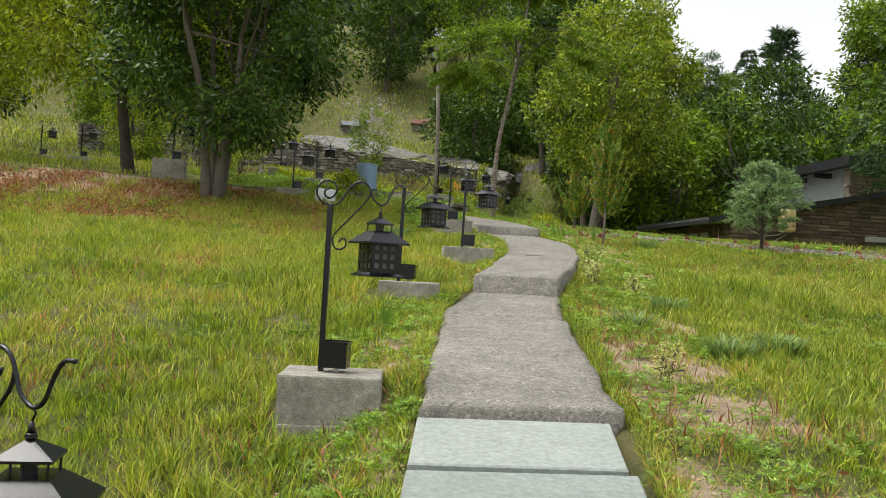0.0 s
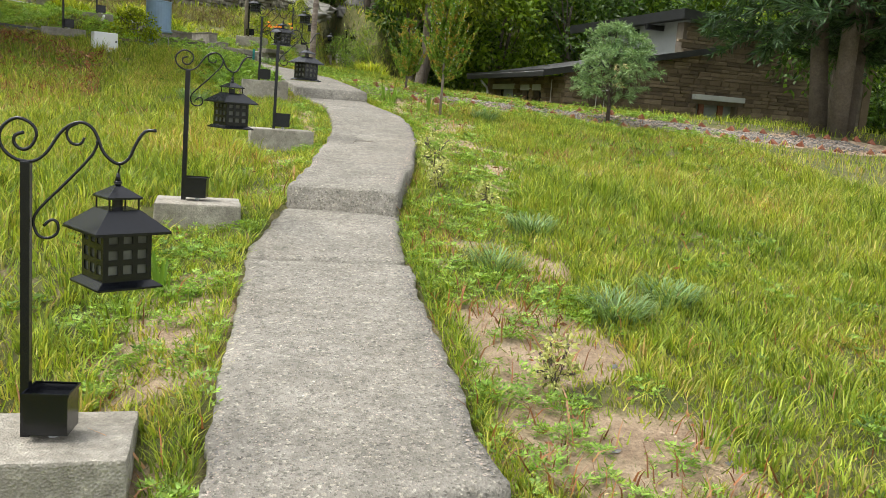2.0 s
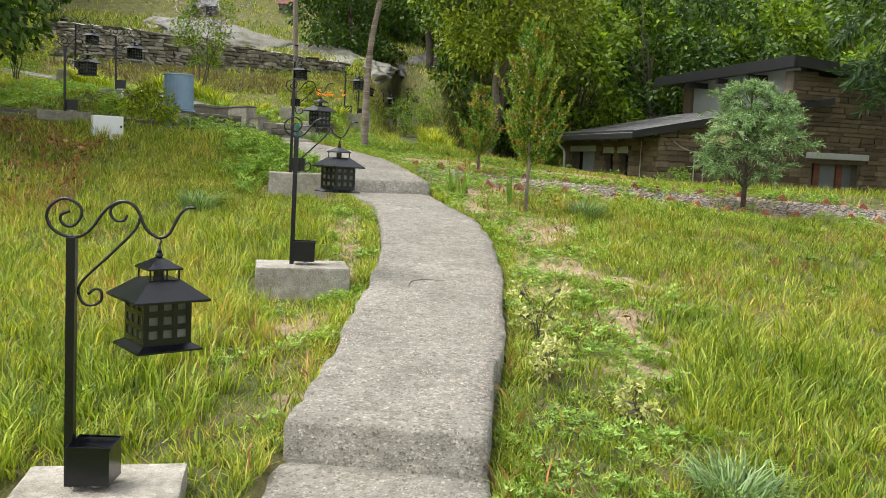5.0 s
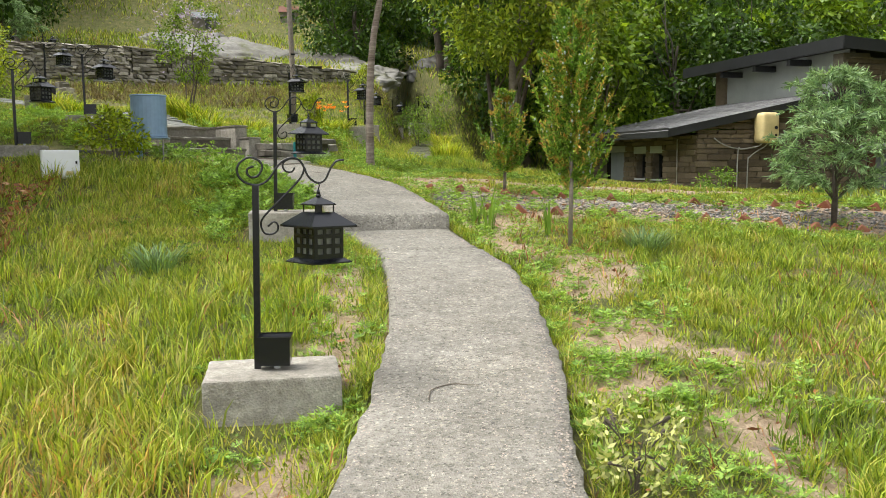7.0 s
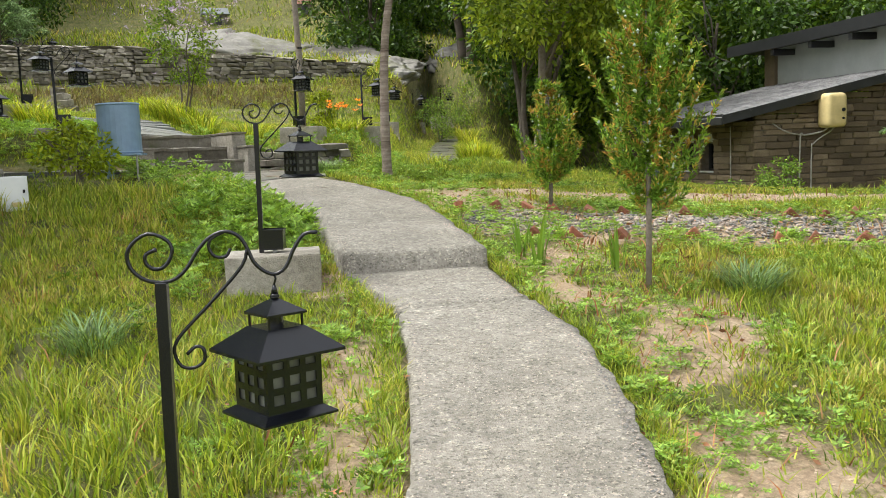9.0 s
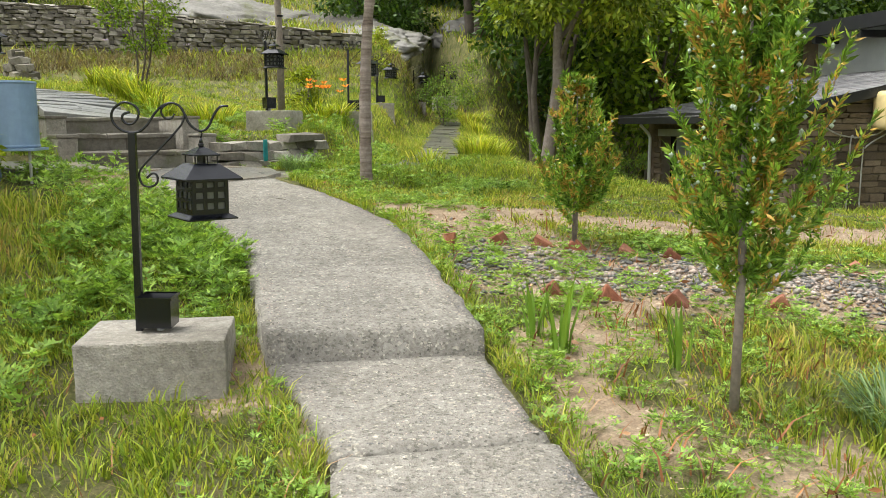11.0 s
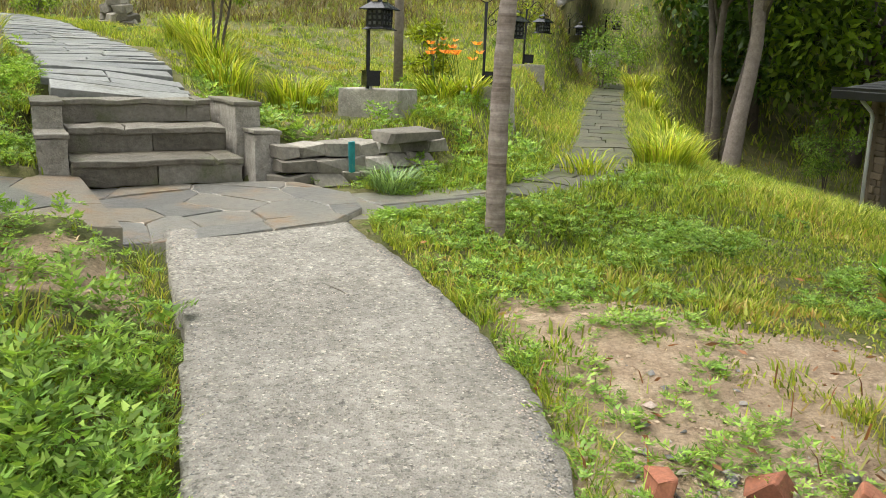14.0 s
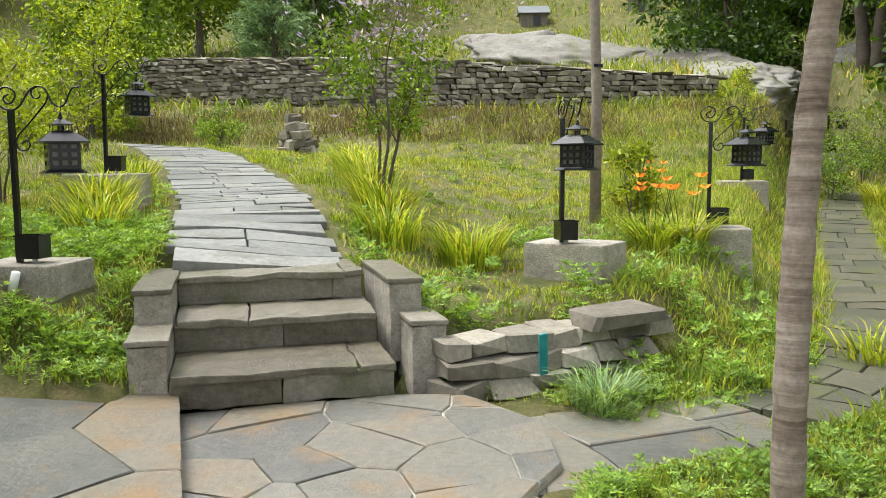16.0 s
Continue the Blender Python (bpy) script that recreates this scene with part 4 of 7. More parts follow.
pave(upper_path, [(0.56, 20.48), (0.16, 21.34), (-0.33, 22.43), (-1.07, 23.84), (-2.27, 25.81), (-3.90, 27.68), (-5.77, 28.91), (-8.82, 29.65)], lambda t: 1.14 + 0.25 * t, 2, 0.22, 9, BLUE_SLATE, 0.012, 0.09, lambda x, y: float(terrain(x, y)), ragged=0.05)

# low stones holding the bed beside the steps
bed = thing("bed_edging", Matrix(), "low dry stone edging beside the steps", "wall", kind="structure")
BLOCKS = stone_meshes(10, 0.14, 3)
for me in BLOCKS:
    me.materials.append(RUBBLE)
for row in range(3):
    s = 0.0
    while s < 1.35:
        w = rand.uniform(0.16, 0.34)
        x, y = 1.93 + 0.791 * (s + w / 2), 19.61 + 0.638 * (s + w / 2)
        put_piece("stone", rand.choice(BLOCKS), pose(x - 0.03 * row, y + 0.04 * row, 2.87 + 0.105 * row, rand.uniform(-4, 4), rand.uniform(-4, 4), 40 + rand.uniform(-9, 9)), (w, 0.26, 0.105), bed)
        s += w * 0.97
put_piece("stone", BLOCKS[2], pose(2.81, 20.30, 3.17, 3, -4, 42), (0.52, 0.3, 0.085), bed)

# ---- the stone house ----
house = thing("stone_house", Matrix(), "low stone house with dark overhanging slate roofs", "house", kind="structure")
HX, HY, HN, HE = 11.2, 23.0, 28.4, 21.6
SLOPE = 0.2


def low_roof_z(x):
    return 3.44 + SLOPE * (x - 10.45)


wall_south = part("wall_south", bmesh.new(), MORTAR, house)
wall_west = part("wall_west", bmesh.new(), MORTAR, house)


def wall_boxes(ob, boxes):
    bm = bmesh.new()
    for a, b in boxes:
        box_bm(bm, [b[i] - a[i] for i in range(3)], [(a[i] + b[i]) / 2 for i in range(3)])
    bm.to_mesh(ob.data)
    bm.free()


DX0, DX1, DZ = 15.5, 16.9, 2.95
wall_boxes(wall_south, [((HX + .03, HY + .03, .6), (DX0, HY + .36, 3.38)), ((DX0, HY + .03, DZ), (DX1, HY + .36, 5.1)), ((DX1, HY + .03, .6), (HE, HY + .36, 4.9)),
                        ((12.4, HY + .03, 3.38), (DX0, HY + .36, 3.7)), ((14.0, HY + .03, 3.7), (DX0, HY + .36, 4.05)), ((14.8, HY + .03, 4.05), (DX0, HY + .36, 5.2)), ((DX0, HY + .03, 0.6), (DX1, HY + .36, 1.3))])
W1, W2, DW = (25.37, 25.87, 2.40, 3.0), (24.52, 25.02, 2.40, 3.0), (26.55, 28.05, 1.35, 3.05)
wall_boxes(wall_west, [((HX + .03, HY + .36, .6), (HX + .36, 24.52, 3.4)), ((HX + .03, 25.02, .6), (HX + .36, 25.37, 3.4)), ((HX + .03, 25.87, .6), (HX + .36, 26.55, 3.4)),
                       ((HX + .03, 28.05, .6), (HX + .36, HN, 3.4)), ((HX + .03, 24.52, .6), (HX + .36, 25.02, 2.40)), ((HX + .03, 25.37, .6), (HX + .36, 25.87, 2.40)),
                       ((HX + .03, 24.52, 3.0), (HX + .36, 25.02, 3.4)), ((HX + .03, 25.37, 3.0), (HX + .36, 25.87, 3.4)), ((HX + .03, 26.55, 3.05), (HX + .36, 28.05, 3.4))])
for n, a, b in (("wall_north", (HX, HN, .6), (HE, HN + .3, 3.6)), ("wall_east", (HE, HY, .6), (HE + .3, HN + .3, 4.6))):
    part(n, box([b[i] - a[i] for i in range(3)], [(a[i] + b[i]) / 2 for i in range(3)]), MASONRY, house)
SAND = stone_meshes(12, 0.075, 5)
for me in SAND:
    me.materials.append(MASONRY)
lay_courses(wall_south, SAND, pose(HX, HY + 0.03, 0), 8.9, lambda x: 1.35, lambda x: low_roof_z(HX + x) - 0.08 if HX + x < 14.85 else 5.15 - 0.08 * (HX + x - 14.85),
            0.125, 0.42, 0.09, 4, 0.014, [(DX0 - HX, DX1 - HX, 1.2, DZ), (15.3 - HX, 17.1 - HX, DZ, 3.2)])
lay_courses(wall_west, SAND, pose(HX + 0.03, HN, 0, 0, 0, -90), HN - HY, lambda x: 1.0, lambda x: 3.38, 0.125, 0.38, 0.09, 6, 0.014,
            [(HN - b, HN - a, z0, z1 + 0.19) for a, b, z0, z1 in (W1, W2, DW)])
part("lintel", box((1.75, 0.42, 0.15), ((DX0 + DX1) / 2, HY + 0.06, 3.14), 0.01), RENDER_GREY, wall_south, "pale grey concrete lintel")
d1 = part("door_1", box((DX1 - DX0, 0.05, 1.7), ((DX0 + DX1) / 2, HY + 0.28, 2.12)), DOOR_GREY, house, "grey door in a red-brown wooden frame")
for x in (DX0 + 0.32, DX1 - 0.40):
    part("frame", box((0.18, 0.09, 1.68), (x, HY + 0.24, 2.12), 0.005), RED_WOOD, d1)
for k, (a, b, z0, z1) in enumerate((W1, W2)):
    w = part(f"window_{k + 1}", box((0.02, b - a, z1 - z0), (HX + 0.24, (a + b) / 2, (z0 + z1) / 2)), DARK_INSIDE, house, "small dark unlit window")
    part("lintel", box((0.10, b - a + 0.16, 0.17), (HX + 0.03, (a + b) / 2, z1 + 0.09), 0.006), RENDER_GREY, w)
    part("sill", box((0.36, b - a + 0.06, 0.035), (HX + 0.16, (a + b) / 2, z0 - 0.02), 0.005), RENDER_GREY, w)
    fr = bmesh.new()
    for y in (a + 0.02, b - 0.02):
        box_bm(fr, (0.05, 0.04, z1 - z0), (HX + 0.21, y, (z0 + z1) / 2))
    for z in (z0 + 0.02, z1 - 0.02):
        box_bm(fr, (0.05, b - a, 0.04), (HX + 0.21, (a + b) / 2, z))
    part("window_frame", fr, DARK_TRIM, w)
d2 = part("door_2", box((0.05, 0.95, 1.72), (HX + 0.12, 27.03, 2.2), 0.004), DOOR_GREY, house, "plain grey metal door")
part("handle", tube([(HX + 0.08, 26.7, 2.1), (HX + 0.05, 26.7, 2.15), (HX + 0.05, 26.7, 2.3), (HX + 0.08, 26.7, 2.35)], 0.012, 6), BLACK, d2)
part("door_side_panel", box((0.05, 0.58, 1.72), (HX + 0.26, 27.78, 2.2)), DARK_INSIDE, house)
part("lintel", box((0.12, 1.75, 0.16), (HX + 0.03, 27.3, 3.13), 0.006), RENDER_GREY, d2)

# roofs
low_roof = part("lower_roof", bmesh.new(), DARK_TRIM, house)


def tilted_slab(ob, x0, z0, x1, z1, y0, y1, t):
    bm = bmesh.new()
    v = [bm.verts.new(p) for p in ((x0, y0, z0), (x1, y0, z1), (x1, y1, z1), (x0, y1, z0), (x0, y0, z0 - t), (x1, y0, z1 - t), (x1, y1, z1 - t), (x0, y1, z0 - t))]
    for f in ((0, 1, 2, 3), (7, 6, 5, 4), (0, 4, 5, 1), (1, 5, 6, 2), (2, 6, 7, 3), (3, 7, 4, 0)):
        bm.faces.new([v[i] for i in f])
    bm.to_mesh(ob.data)
    bm.free()


tilted_slab(low_roof, 10.47, low_roof_z(10.47), 15.35, low_roof_z(15.35), 22.87, 28.7, 0.09)
part("eave_fascia", box((0.035, 5.85, 0.2), (10.45, 25.78, 3.42), 0.004), DARK_TRIM, low_roof)
rake = part("rake_board", bmesh.new(), DARK_TRIM, low_roof)
tilted_slab(rake, 10.45, 3.50, 15.9, 3.50 + SLOPE * 5.45, 22.835, 22.87, 0.17)
rows, sv, sq = 25, [], []
for i in range(rows):
    x0 = 10.43 + i * 0.196
    y = 22.83 - rand.uniform(0, 0.2)
    while y < 28.75:
        w = rand.uniform(0.2, 0.32)
        a, b = max(y, 22.83), min(y + w - 0.006, 28.74)
        y += w
        if b - a < 0.04:
            continue
        za, zb = low_roof_z(x0) + 0.032 + rand.uniform(-0.004, 0.004), low_roof_z(x0 + 0.25) + 0.012
        k = len(sv)
        sv += [(x0, a, za), (x0, b, za), (x0 + 0.25, b, zb), (x0 + 0.25, a, zb), (x0, a, za - 0.016), (x0, b, za - 0.016)]
        sq += [(k, k + 3, k + 2, k + 1), (k, k + 1, k + 5, k + 4)]
tagged(link("roof_shingles", mesh_np("roof_shingles", sv, sq), ROOF_SLATE, low_roof), "rows of thin grey slate shingles", kind="stuff")
up_roof = part("upper_roof", bmesh.new(), DARK_TRIM, house)
tilted_slab(up_roof, 14.58, 5.52, 22.4, 4.9, 22.75, 29.6, 0.14)
part("eave_fascia", box((0.04, 6.9, 0.28), (14.57, 26.18, 5.39), 0.004), DARK_TRIM, up_roof)
rk = part("rake_board", bmesh.new(), DARK_TRIM, up_roof)
tilted_slab(rk, 14.56, 5.53, 22.4, 4.91, 22.71, 22.75, 0.26)
part("clerestory_wall", box((0.16, 4.95, 0.95), (15.28, 25.8, 4.88)), RENDER_GREY, house, "pale rendered band under the upper roof")
part("corner_post", box((0.3, 0.45, 0.95), (15.26, 28.5, 4.88)), MASONRY, house)
for y in (24.7, 26.1, 27.6):
    part("eave_bracket", box((0.62, 0.13, 0.15), (14.9, y, 5.16), 0.01), DARK_TRIM, up_roof)

# boiler and its pipes on the south wall
boiler = thing("water_heater", pose(12.74, HY - 0.22, 3.19), "aged cream enamel water heater on the stone wall", "water heater")
bm = box((0.44, 0.36, 0.66), (0, 0, 0.33))
bmesh.ops.bevel(bm, geom=list(bm.edges), offset=0.11, segments=4, affect='EDGES', profile=0.6)
part("tank", bm, CREAM, boiler, smooth=True)
for x, z, r0 in ((0.10, 0.33, 0.035), (0.10, 0.17, 0.024)):
    k = bmesh.new()
    bmesh.ops.create_cone(k, cap_ends=True, segments=14, radius1=r0, radius2=r0, depth=0.02, matrix=pose(x, -0.2, z, 90))
    part("knob", k, BLACK, boiler)
for pts in ([(-0.09, 0, 0.01), (-0.12, 0.1, -0.06), (-0.30, 0.18, -0.10), (-0.48, 0.19, -0.13), (-0.56, 0.19, -0.2), (-0.57, 0.19, -1.55)],
            [(0.05, 0, 0.01), (0.02, 0.1, -0.08), (-0.12, 0.18, -0.18), (-0.27, 0.19, -0.30), (-0.31, 0.19, -0.42), (-0.32, 0.19, -1.6)],
            [(-0.12, 0.1, -0.06), (-0.4, 0.19, -0.12), (-0.75, 0.19, -0.08), (-1.0, 0.19, 0.02), (-1.15, 0.19, 0.12)]):
    part("pipe", tube(smooth_line(pts, 4), 0.014, 8), GALV, boiler, smooth=True)
drain = part("drainpipe", tube([(10.8, 28.3, 3.3), (11.05, 28.4, 3.1), (11.1, 28.42, 3.0), (11.1, 28.42, 1.2)], 0.035, 8), WHITE, house, "white plastic drainpipe", True)
part("conduit", tube([(HX - 0.02, 23.8, 3.3), (HX - 0.02, 23.8, 2.2)], 0.014, 6), GALV, house)

# ---- garden wall on the hill ----
hill_wall = thing("garden_wall", Matrix(), "long dry stone wall of grey rubble with dark capping", "wall", kind="structure")
RUB = stone_meshes(14, 0.17, 8)
for me in RUB:
    me.materials.append(RUBBLE)
for x0, y0, x1, y1, za, zb, seed in ((-1.3, 33.5, 5.2, 33.8, 6.22, 5.7, 1), (-10.5, 35.4, -1.3, 33.5, 6.7, 6.24, 2)):
    run = math.hypot(x1 - x0, y1 - y0)
    turn = math.degrees(math.atan2(y1 - y0, x1 - x0))
    top = lambda x, za=za, zb=zb, run=run: za + (zb - za) * x / run
    gl = lambda x, x0=x0, y0=y0, x1=x1, y1=y1, run=run: float(terrain(x0 + (x1 - x0) * x / run, y0 + (y1 - y0) * x / run - 0.3)) - 0.15
    core = bmesh.new()
    for i in range(12):
        a = run * i / 12
        c = a + run / 24
        box_bm(core, (run / 12, 0.3, top(c) - gl(c) - 0.04), (c, 0.22, (top(c) + gl(c)) / 2))
    ob = part("wall_core", core, MORTAR, hill_wall)
    ob.matrix_world = pose(x0, y0, 0, 0, 0, turn)
    lay_courses(hill_wall, RUB, pose(x0, y0, 0, 0, 0, turn), run, gl, top, 0.10, 0.215, 0.22, seed, 0.006, (), 0.04)
    x = 0.0
    while x < run:
        w = rand.uniform(0.35, 0.8)
        put_piece("capping_stone", RUB[rand.randrange(12)], pose(x0, y0, 0, 0, 0, turn) @ pose(x + w / 2, 0.15, top(x + w / 2) + 0.03, 0, rand.uniform(-2, 2), rand.uniform(-3, 3)), (w, 0.46, 0.06), hill_wall)
        x += w
cairn = thing("stone_pile", pose(-2.67, 30.31, gz(-2.67, 30.31)), "small stacked pile of pale and dark river stones", "stones")
for k in range(26):
    lv = k // 6
    a = k * 1.9
    rr = 0.26 - 0.05 * lv
    ob = new("stone", BLOCKS[k % 10])
    ob.parent = cairn
    ob.matrix_local = pose(rr * math.cos(a), rr * 0.6 * math.sin(a), 0.07 + 0.15 * lv, rand.uniform(-20, 20), rand.uniform(-20, 20), a * 50) @ Matrix.Diagonal((0.26, 0.2, 0.17, 1))

# ---- plants ----
def unit(v):
    return v / np.maximum(np.linalg.norm(v, axis=-1, keepdims=True), 1e-9)


def leaf_quads(P, D, L, W):
    """One diamond-shaped leaf at each P, along D."""
    n = len(P)
    S = unit(np.cross(D, rng.normal(size=(n, 3)))) * (np.broadcast_to(W, n)[:, None] / 2)
    D = D * np.broadcast_to(L, n)[:, None]
    V = np.stack([P, P + D * 0.42 + S, P + D, P + D * 0.42 - S], 1).reshape(-1, 3)
    return V, np.arange(4 * n).reshape(n, 4)


def crown_mesh(name, clusters, n, L, W, droop=0.25, flat=0.8):
    c = np.asarray(clusters, float)
    k = rng.choice(len(c), n, p=c[:, 3] ** 2 / (c[:, 3] ** 2).sum())
    u = unit(rng.normal(size=(n, 3)))
    rad = c[k, 3] * rng.random(n) ** 0.5
    P = c[k, :3] + u * rad[:, None] * np.array([1, 1, flat])
    D = unit(u * 0.7 + rng.normal(size=(n, 3)) * 0.55 + np.array([0, 0, -droop]))
    V, Q = leaf_quads(P, D, L * (0.6 + 0.8 * rng.random(n)), W * (0.7 + 0.6 * rng.random(n)))
    return mesh_np(name, V, Q)


def make_tree(name, label, category, base, height, spread, low, trunk_r, stems, clusters, leaves, leaf, mat, bark, seed, lean=(0.0, 0.0), droop=0.25, group="", fill=0.36):
    """A broadleaf tree: stems and limbs, and a crown of leaf clumps from height low to height, spread wide (radius)."""
    r = random.Random(seed)
    t = thing(name, pose(*base), label, category, group)
    mid, half = (low + height) / 2, (height - low) / 2
    cl = []
    for k in range(clusters):
        a, zz = r.uniform(0, 2 * math.pi), r.uniform(-0.95, 0.95)
        q = math.sqrt(1 - zz * zz) * r.uniform(0.45, 0.95)
        f = (mid + half * zz) / height
        cl.append((q * spread * math.cos(a) + lean[0] * f, q * spread * math.sin(a) + lean[1] * f, mid + half * zz * 0.9, spread * fill * r.uniform(0.6, 1.25)))
    bm = bmesh.new()
    for s in range(stems):
        a = 2 * math.pi * s / stems + r.uniform(0, 1)
        off = 0 if stems == 1 else trunk_r * 1.3
        out = (0.0 if stems == 1 else 0.16) * height
        pts = [Vector((off * math.cos(a), off * math.sin(a), -0.2))]
        for i in range(1, 7):
            f = i / 6
            pts.append(Vector((off * math.cos(a) + out * f ** 1.3 * math.cos(a) + lean[0] * f + r.uniform(-1, 1) * 0.03 * height * f, off * math.sin(a) + out * f ** 1.3 * math.sin(a) + lean[1] * f + r.uniform(-1, 1) * 0.03 * height * f, mid * 1.15 * f)))
        rad = [trunk_r * (1.25 if i == 0 else 1) * (1 - 0.75 * i / 6) / (1 if stems == 1 else 1.25) for i in range(7)]
        tube_bm(bm, smooth_line(pts, 2), [float(np.interp(i / 12, np.linspace(0, 1, 7), rad)) for i in range(13)], 8)
        for c in r.sample(cl, min(len(cl), max(4, 12 // stems))):
            k = r.uniform(0.35, 0.85)
            i = int(k * 6)
            p = pts[i].lerp(pts[min(i + 1, 6)], k * 6 - i)
            e = Vector(c[:3])
            m1 = p.lerp(e, 0.5) + Vector((r.uniform(-1, 1), r.uniform(-1, 1), r.uniform(-0.3, 0.8))) * 0.08 * height * 0.5
            tube_bm(bm, [p, m1, e], [rad[i] * 0.45, rad[i] * 0.3, 0.008], 5)
    part("trunk", bm, bark, t, smooth=True)
    link("crown", crown_mesh("crown", cl, leaves, leaf, leaf * 0.48, droop), mat, t)
    return t


def spray_mesh(name, lines, per, L, W, spread):
    """Short flat sprays along branch lines (each an array of points)."""
    Ps, Ds = [], []
    for line in lines:
        line = np.asarray(line, float)
        s = rng.random(per) ** 0.8 * (len(line) - 1)
        i = np.minimum(s.astype(int), len(line) - 2)
        f = (s - i)[:, None]
        d = unit(line[i + 1] - line[i])
        Ps.append(line[i] * (1 - f) + line[i + 1] * f + rng.normal(size=(per, 3)) * L * 0.12)
        Ds.append(unit(d + rng.normal(size=(per, 3)) * spread))
    P, D = np.concatenate(Ps), np.concatenate(Ds)
    n = len(P)
    V, Q = leaf_quads(P, D, L * (0.5 + rng.random(n)), W * (0.7 + 0.6 * rng.random(n)))
    return mesh_np(name, V, Q)


def make_thuja(base, height, width, seed, cones):
    r = random.Random(seed)
    t = thing("thuja", pose(*base), "young thuja with browning green sprays and pale seed cones", "tree", "young thujas")
    part("trunk", tube([(0, 0, -0.1), (0.01, 0, height * 0.3), (0, 0.01, height * 0.6), (0.01, 0, height * 0.92)], [0.022, 0.018, 0.012, 0.004], 7), PALE_BARK, t, smooth=True)
    lines = []
    for k in range(int(64 * height)):
        f = r.uniform(0.3, 0.99)
        a = r.uniform(0, 2 * math.pi)
        reach = width * 1.12 * math.sin(math.pi * min(f * 0.86 + 0.06, 1)) ** 0.75 * (1 - 0.3 * f) * r.uniform(0.35, 1.15) * (1 + 0.35 * math.sin(a * 3 + f * 9))
        z = f * height
        d = Vector((math.cos(a), math.sin(a), 0))
        lines.append([d * 0.01 + Vector((0, 0, z - reach * 0.5)), d * reach * 0.6 + Vector((0, 0, z - reach * 0.15)), d * reach + Vector((0, 0, z + reach * 0.75))])
    link("crown", spray_mesh("crown", lines, 260, 0.040, 0.012, 0.6), THUJA_LEAF, t)
    cv, cq = [], []
    for k in range(cones):
        p = Vector(lines[r.randrange(len(lines))][2]) * r.uniform(0.85, 1.0)
        s = r.uniform(0.008, 0.014)
        i = len(cv)
        cv += [p + Vector(q) * s for q in ((1, 0, 0), (0, 1, 0), (-1, 0, 0), (0, -1, 0), (0, 0, 1), (0, 0, -1))]
        cq += [(i, i + 1, i + 4), (i + 1, i + 2, i + 4), (i + 2, i + 3, i + 4), (i + 3, i, i + 4), (i + 1, i, i + 5), (i + 2, i + 1, i + 5), (i + 3, i + 2, i + 5), (i, i + 3, i + 5)]
    tagged(link("seed_cones", mesh_np("seed_cones", [tuple(v) for v in cv], None, cq), BERRY, t, "pale bluish seed cones"), kind="stuff")
    return t


def make_conifer(name, label, base, height, width, low, trunk_r, stems, branches, per, L, mat, seed, lift=0.25, droop=0.35, group=""):
    r = random.Random(seed)
    t = thing(name, pose(*base), label, "tree", group)
    limbs = bmesh.new()
    lines = []
    for s in range(stems):
        a = 2 * math.pi * s / stems
        ox = 0 if stems == 1 else trunk_r * 1.6
        lx = 0 if stems == 1 else height * 0.10
        at = lambda f: Vector((math.cos(a) * (ox + lx * f), math.sin(a) * (ox + lx * f), height * f))
        part("trunk", tube([at(-0.03)] + [at(f) + Vector((r.uniform(-1, 1), r.uniform(-1, 1), 0)) * 0.01 * height for f in (0.2, 0.45, 0.7, 0.95)], [trunk_r * k for k in (1.1, 1, 0.75, 0.5, 0.12)], 8), BARK, t, smooth=True)
        for k in range(branches // stems):
            f = r.uniform(low / height, 0.98)
            b = r.uniform(0, 2 * math.pi)
            g = (f - low / height) / (1 - low / height)
            reach = width * (1 - g) ** 0.7 * r.uniform(0.5, 1.15) * min(1, 0.55 + 3 * g) + 0.12
            d = Vector((math.cos(b), math.sin(b), 0))
            p = at(f)
            line = [p, p + d * reach * 0.4 + Vector((0, 0, reach * lift * 0.6)), p + d * reach * 0.75 + Vector((0, 0, reach * lift * 0.7)), p + d * reach + Vector((0, 0, reach * (lift - droop)))]
            tube_bm(limbs, line, [trunk_r * 0.16, trunk_r * 0.1, 0.006, 0.003], 4)
            lines.append([tuple(q) for q in line])
            for j in range(5):
                u = r.uniform(0.3, 0.95)
                q = line[1].lerp(line[3], u)
                side = Vector((-d.y, d.x, 0)) * r.choice((-1, 1))
                e = q + (d * 0.5 + side * 0.8 + Vector((0, 0, r.uniform(-0.5, 0.3)))) * reach * 0.34
                lines.append([tuple(q), tuple(q.lerp(e, 0.5) + Vector((0, 0, 0.03))), tuple(e)])
    tagged(part("branchwork", limbs, BARK, t, smooth=True), kind="stuff")
    link("crown", spray_mesh("crown", lines, per, L, L * 0.16, 0.5), mat, t)
    return t


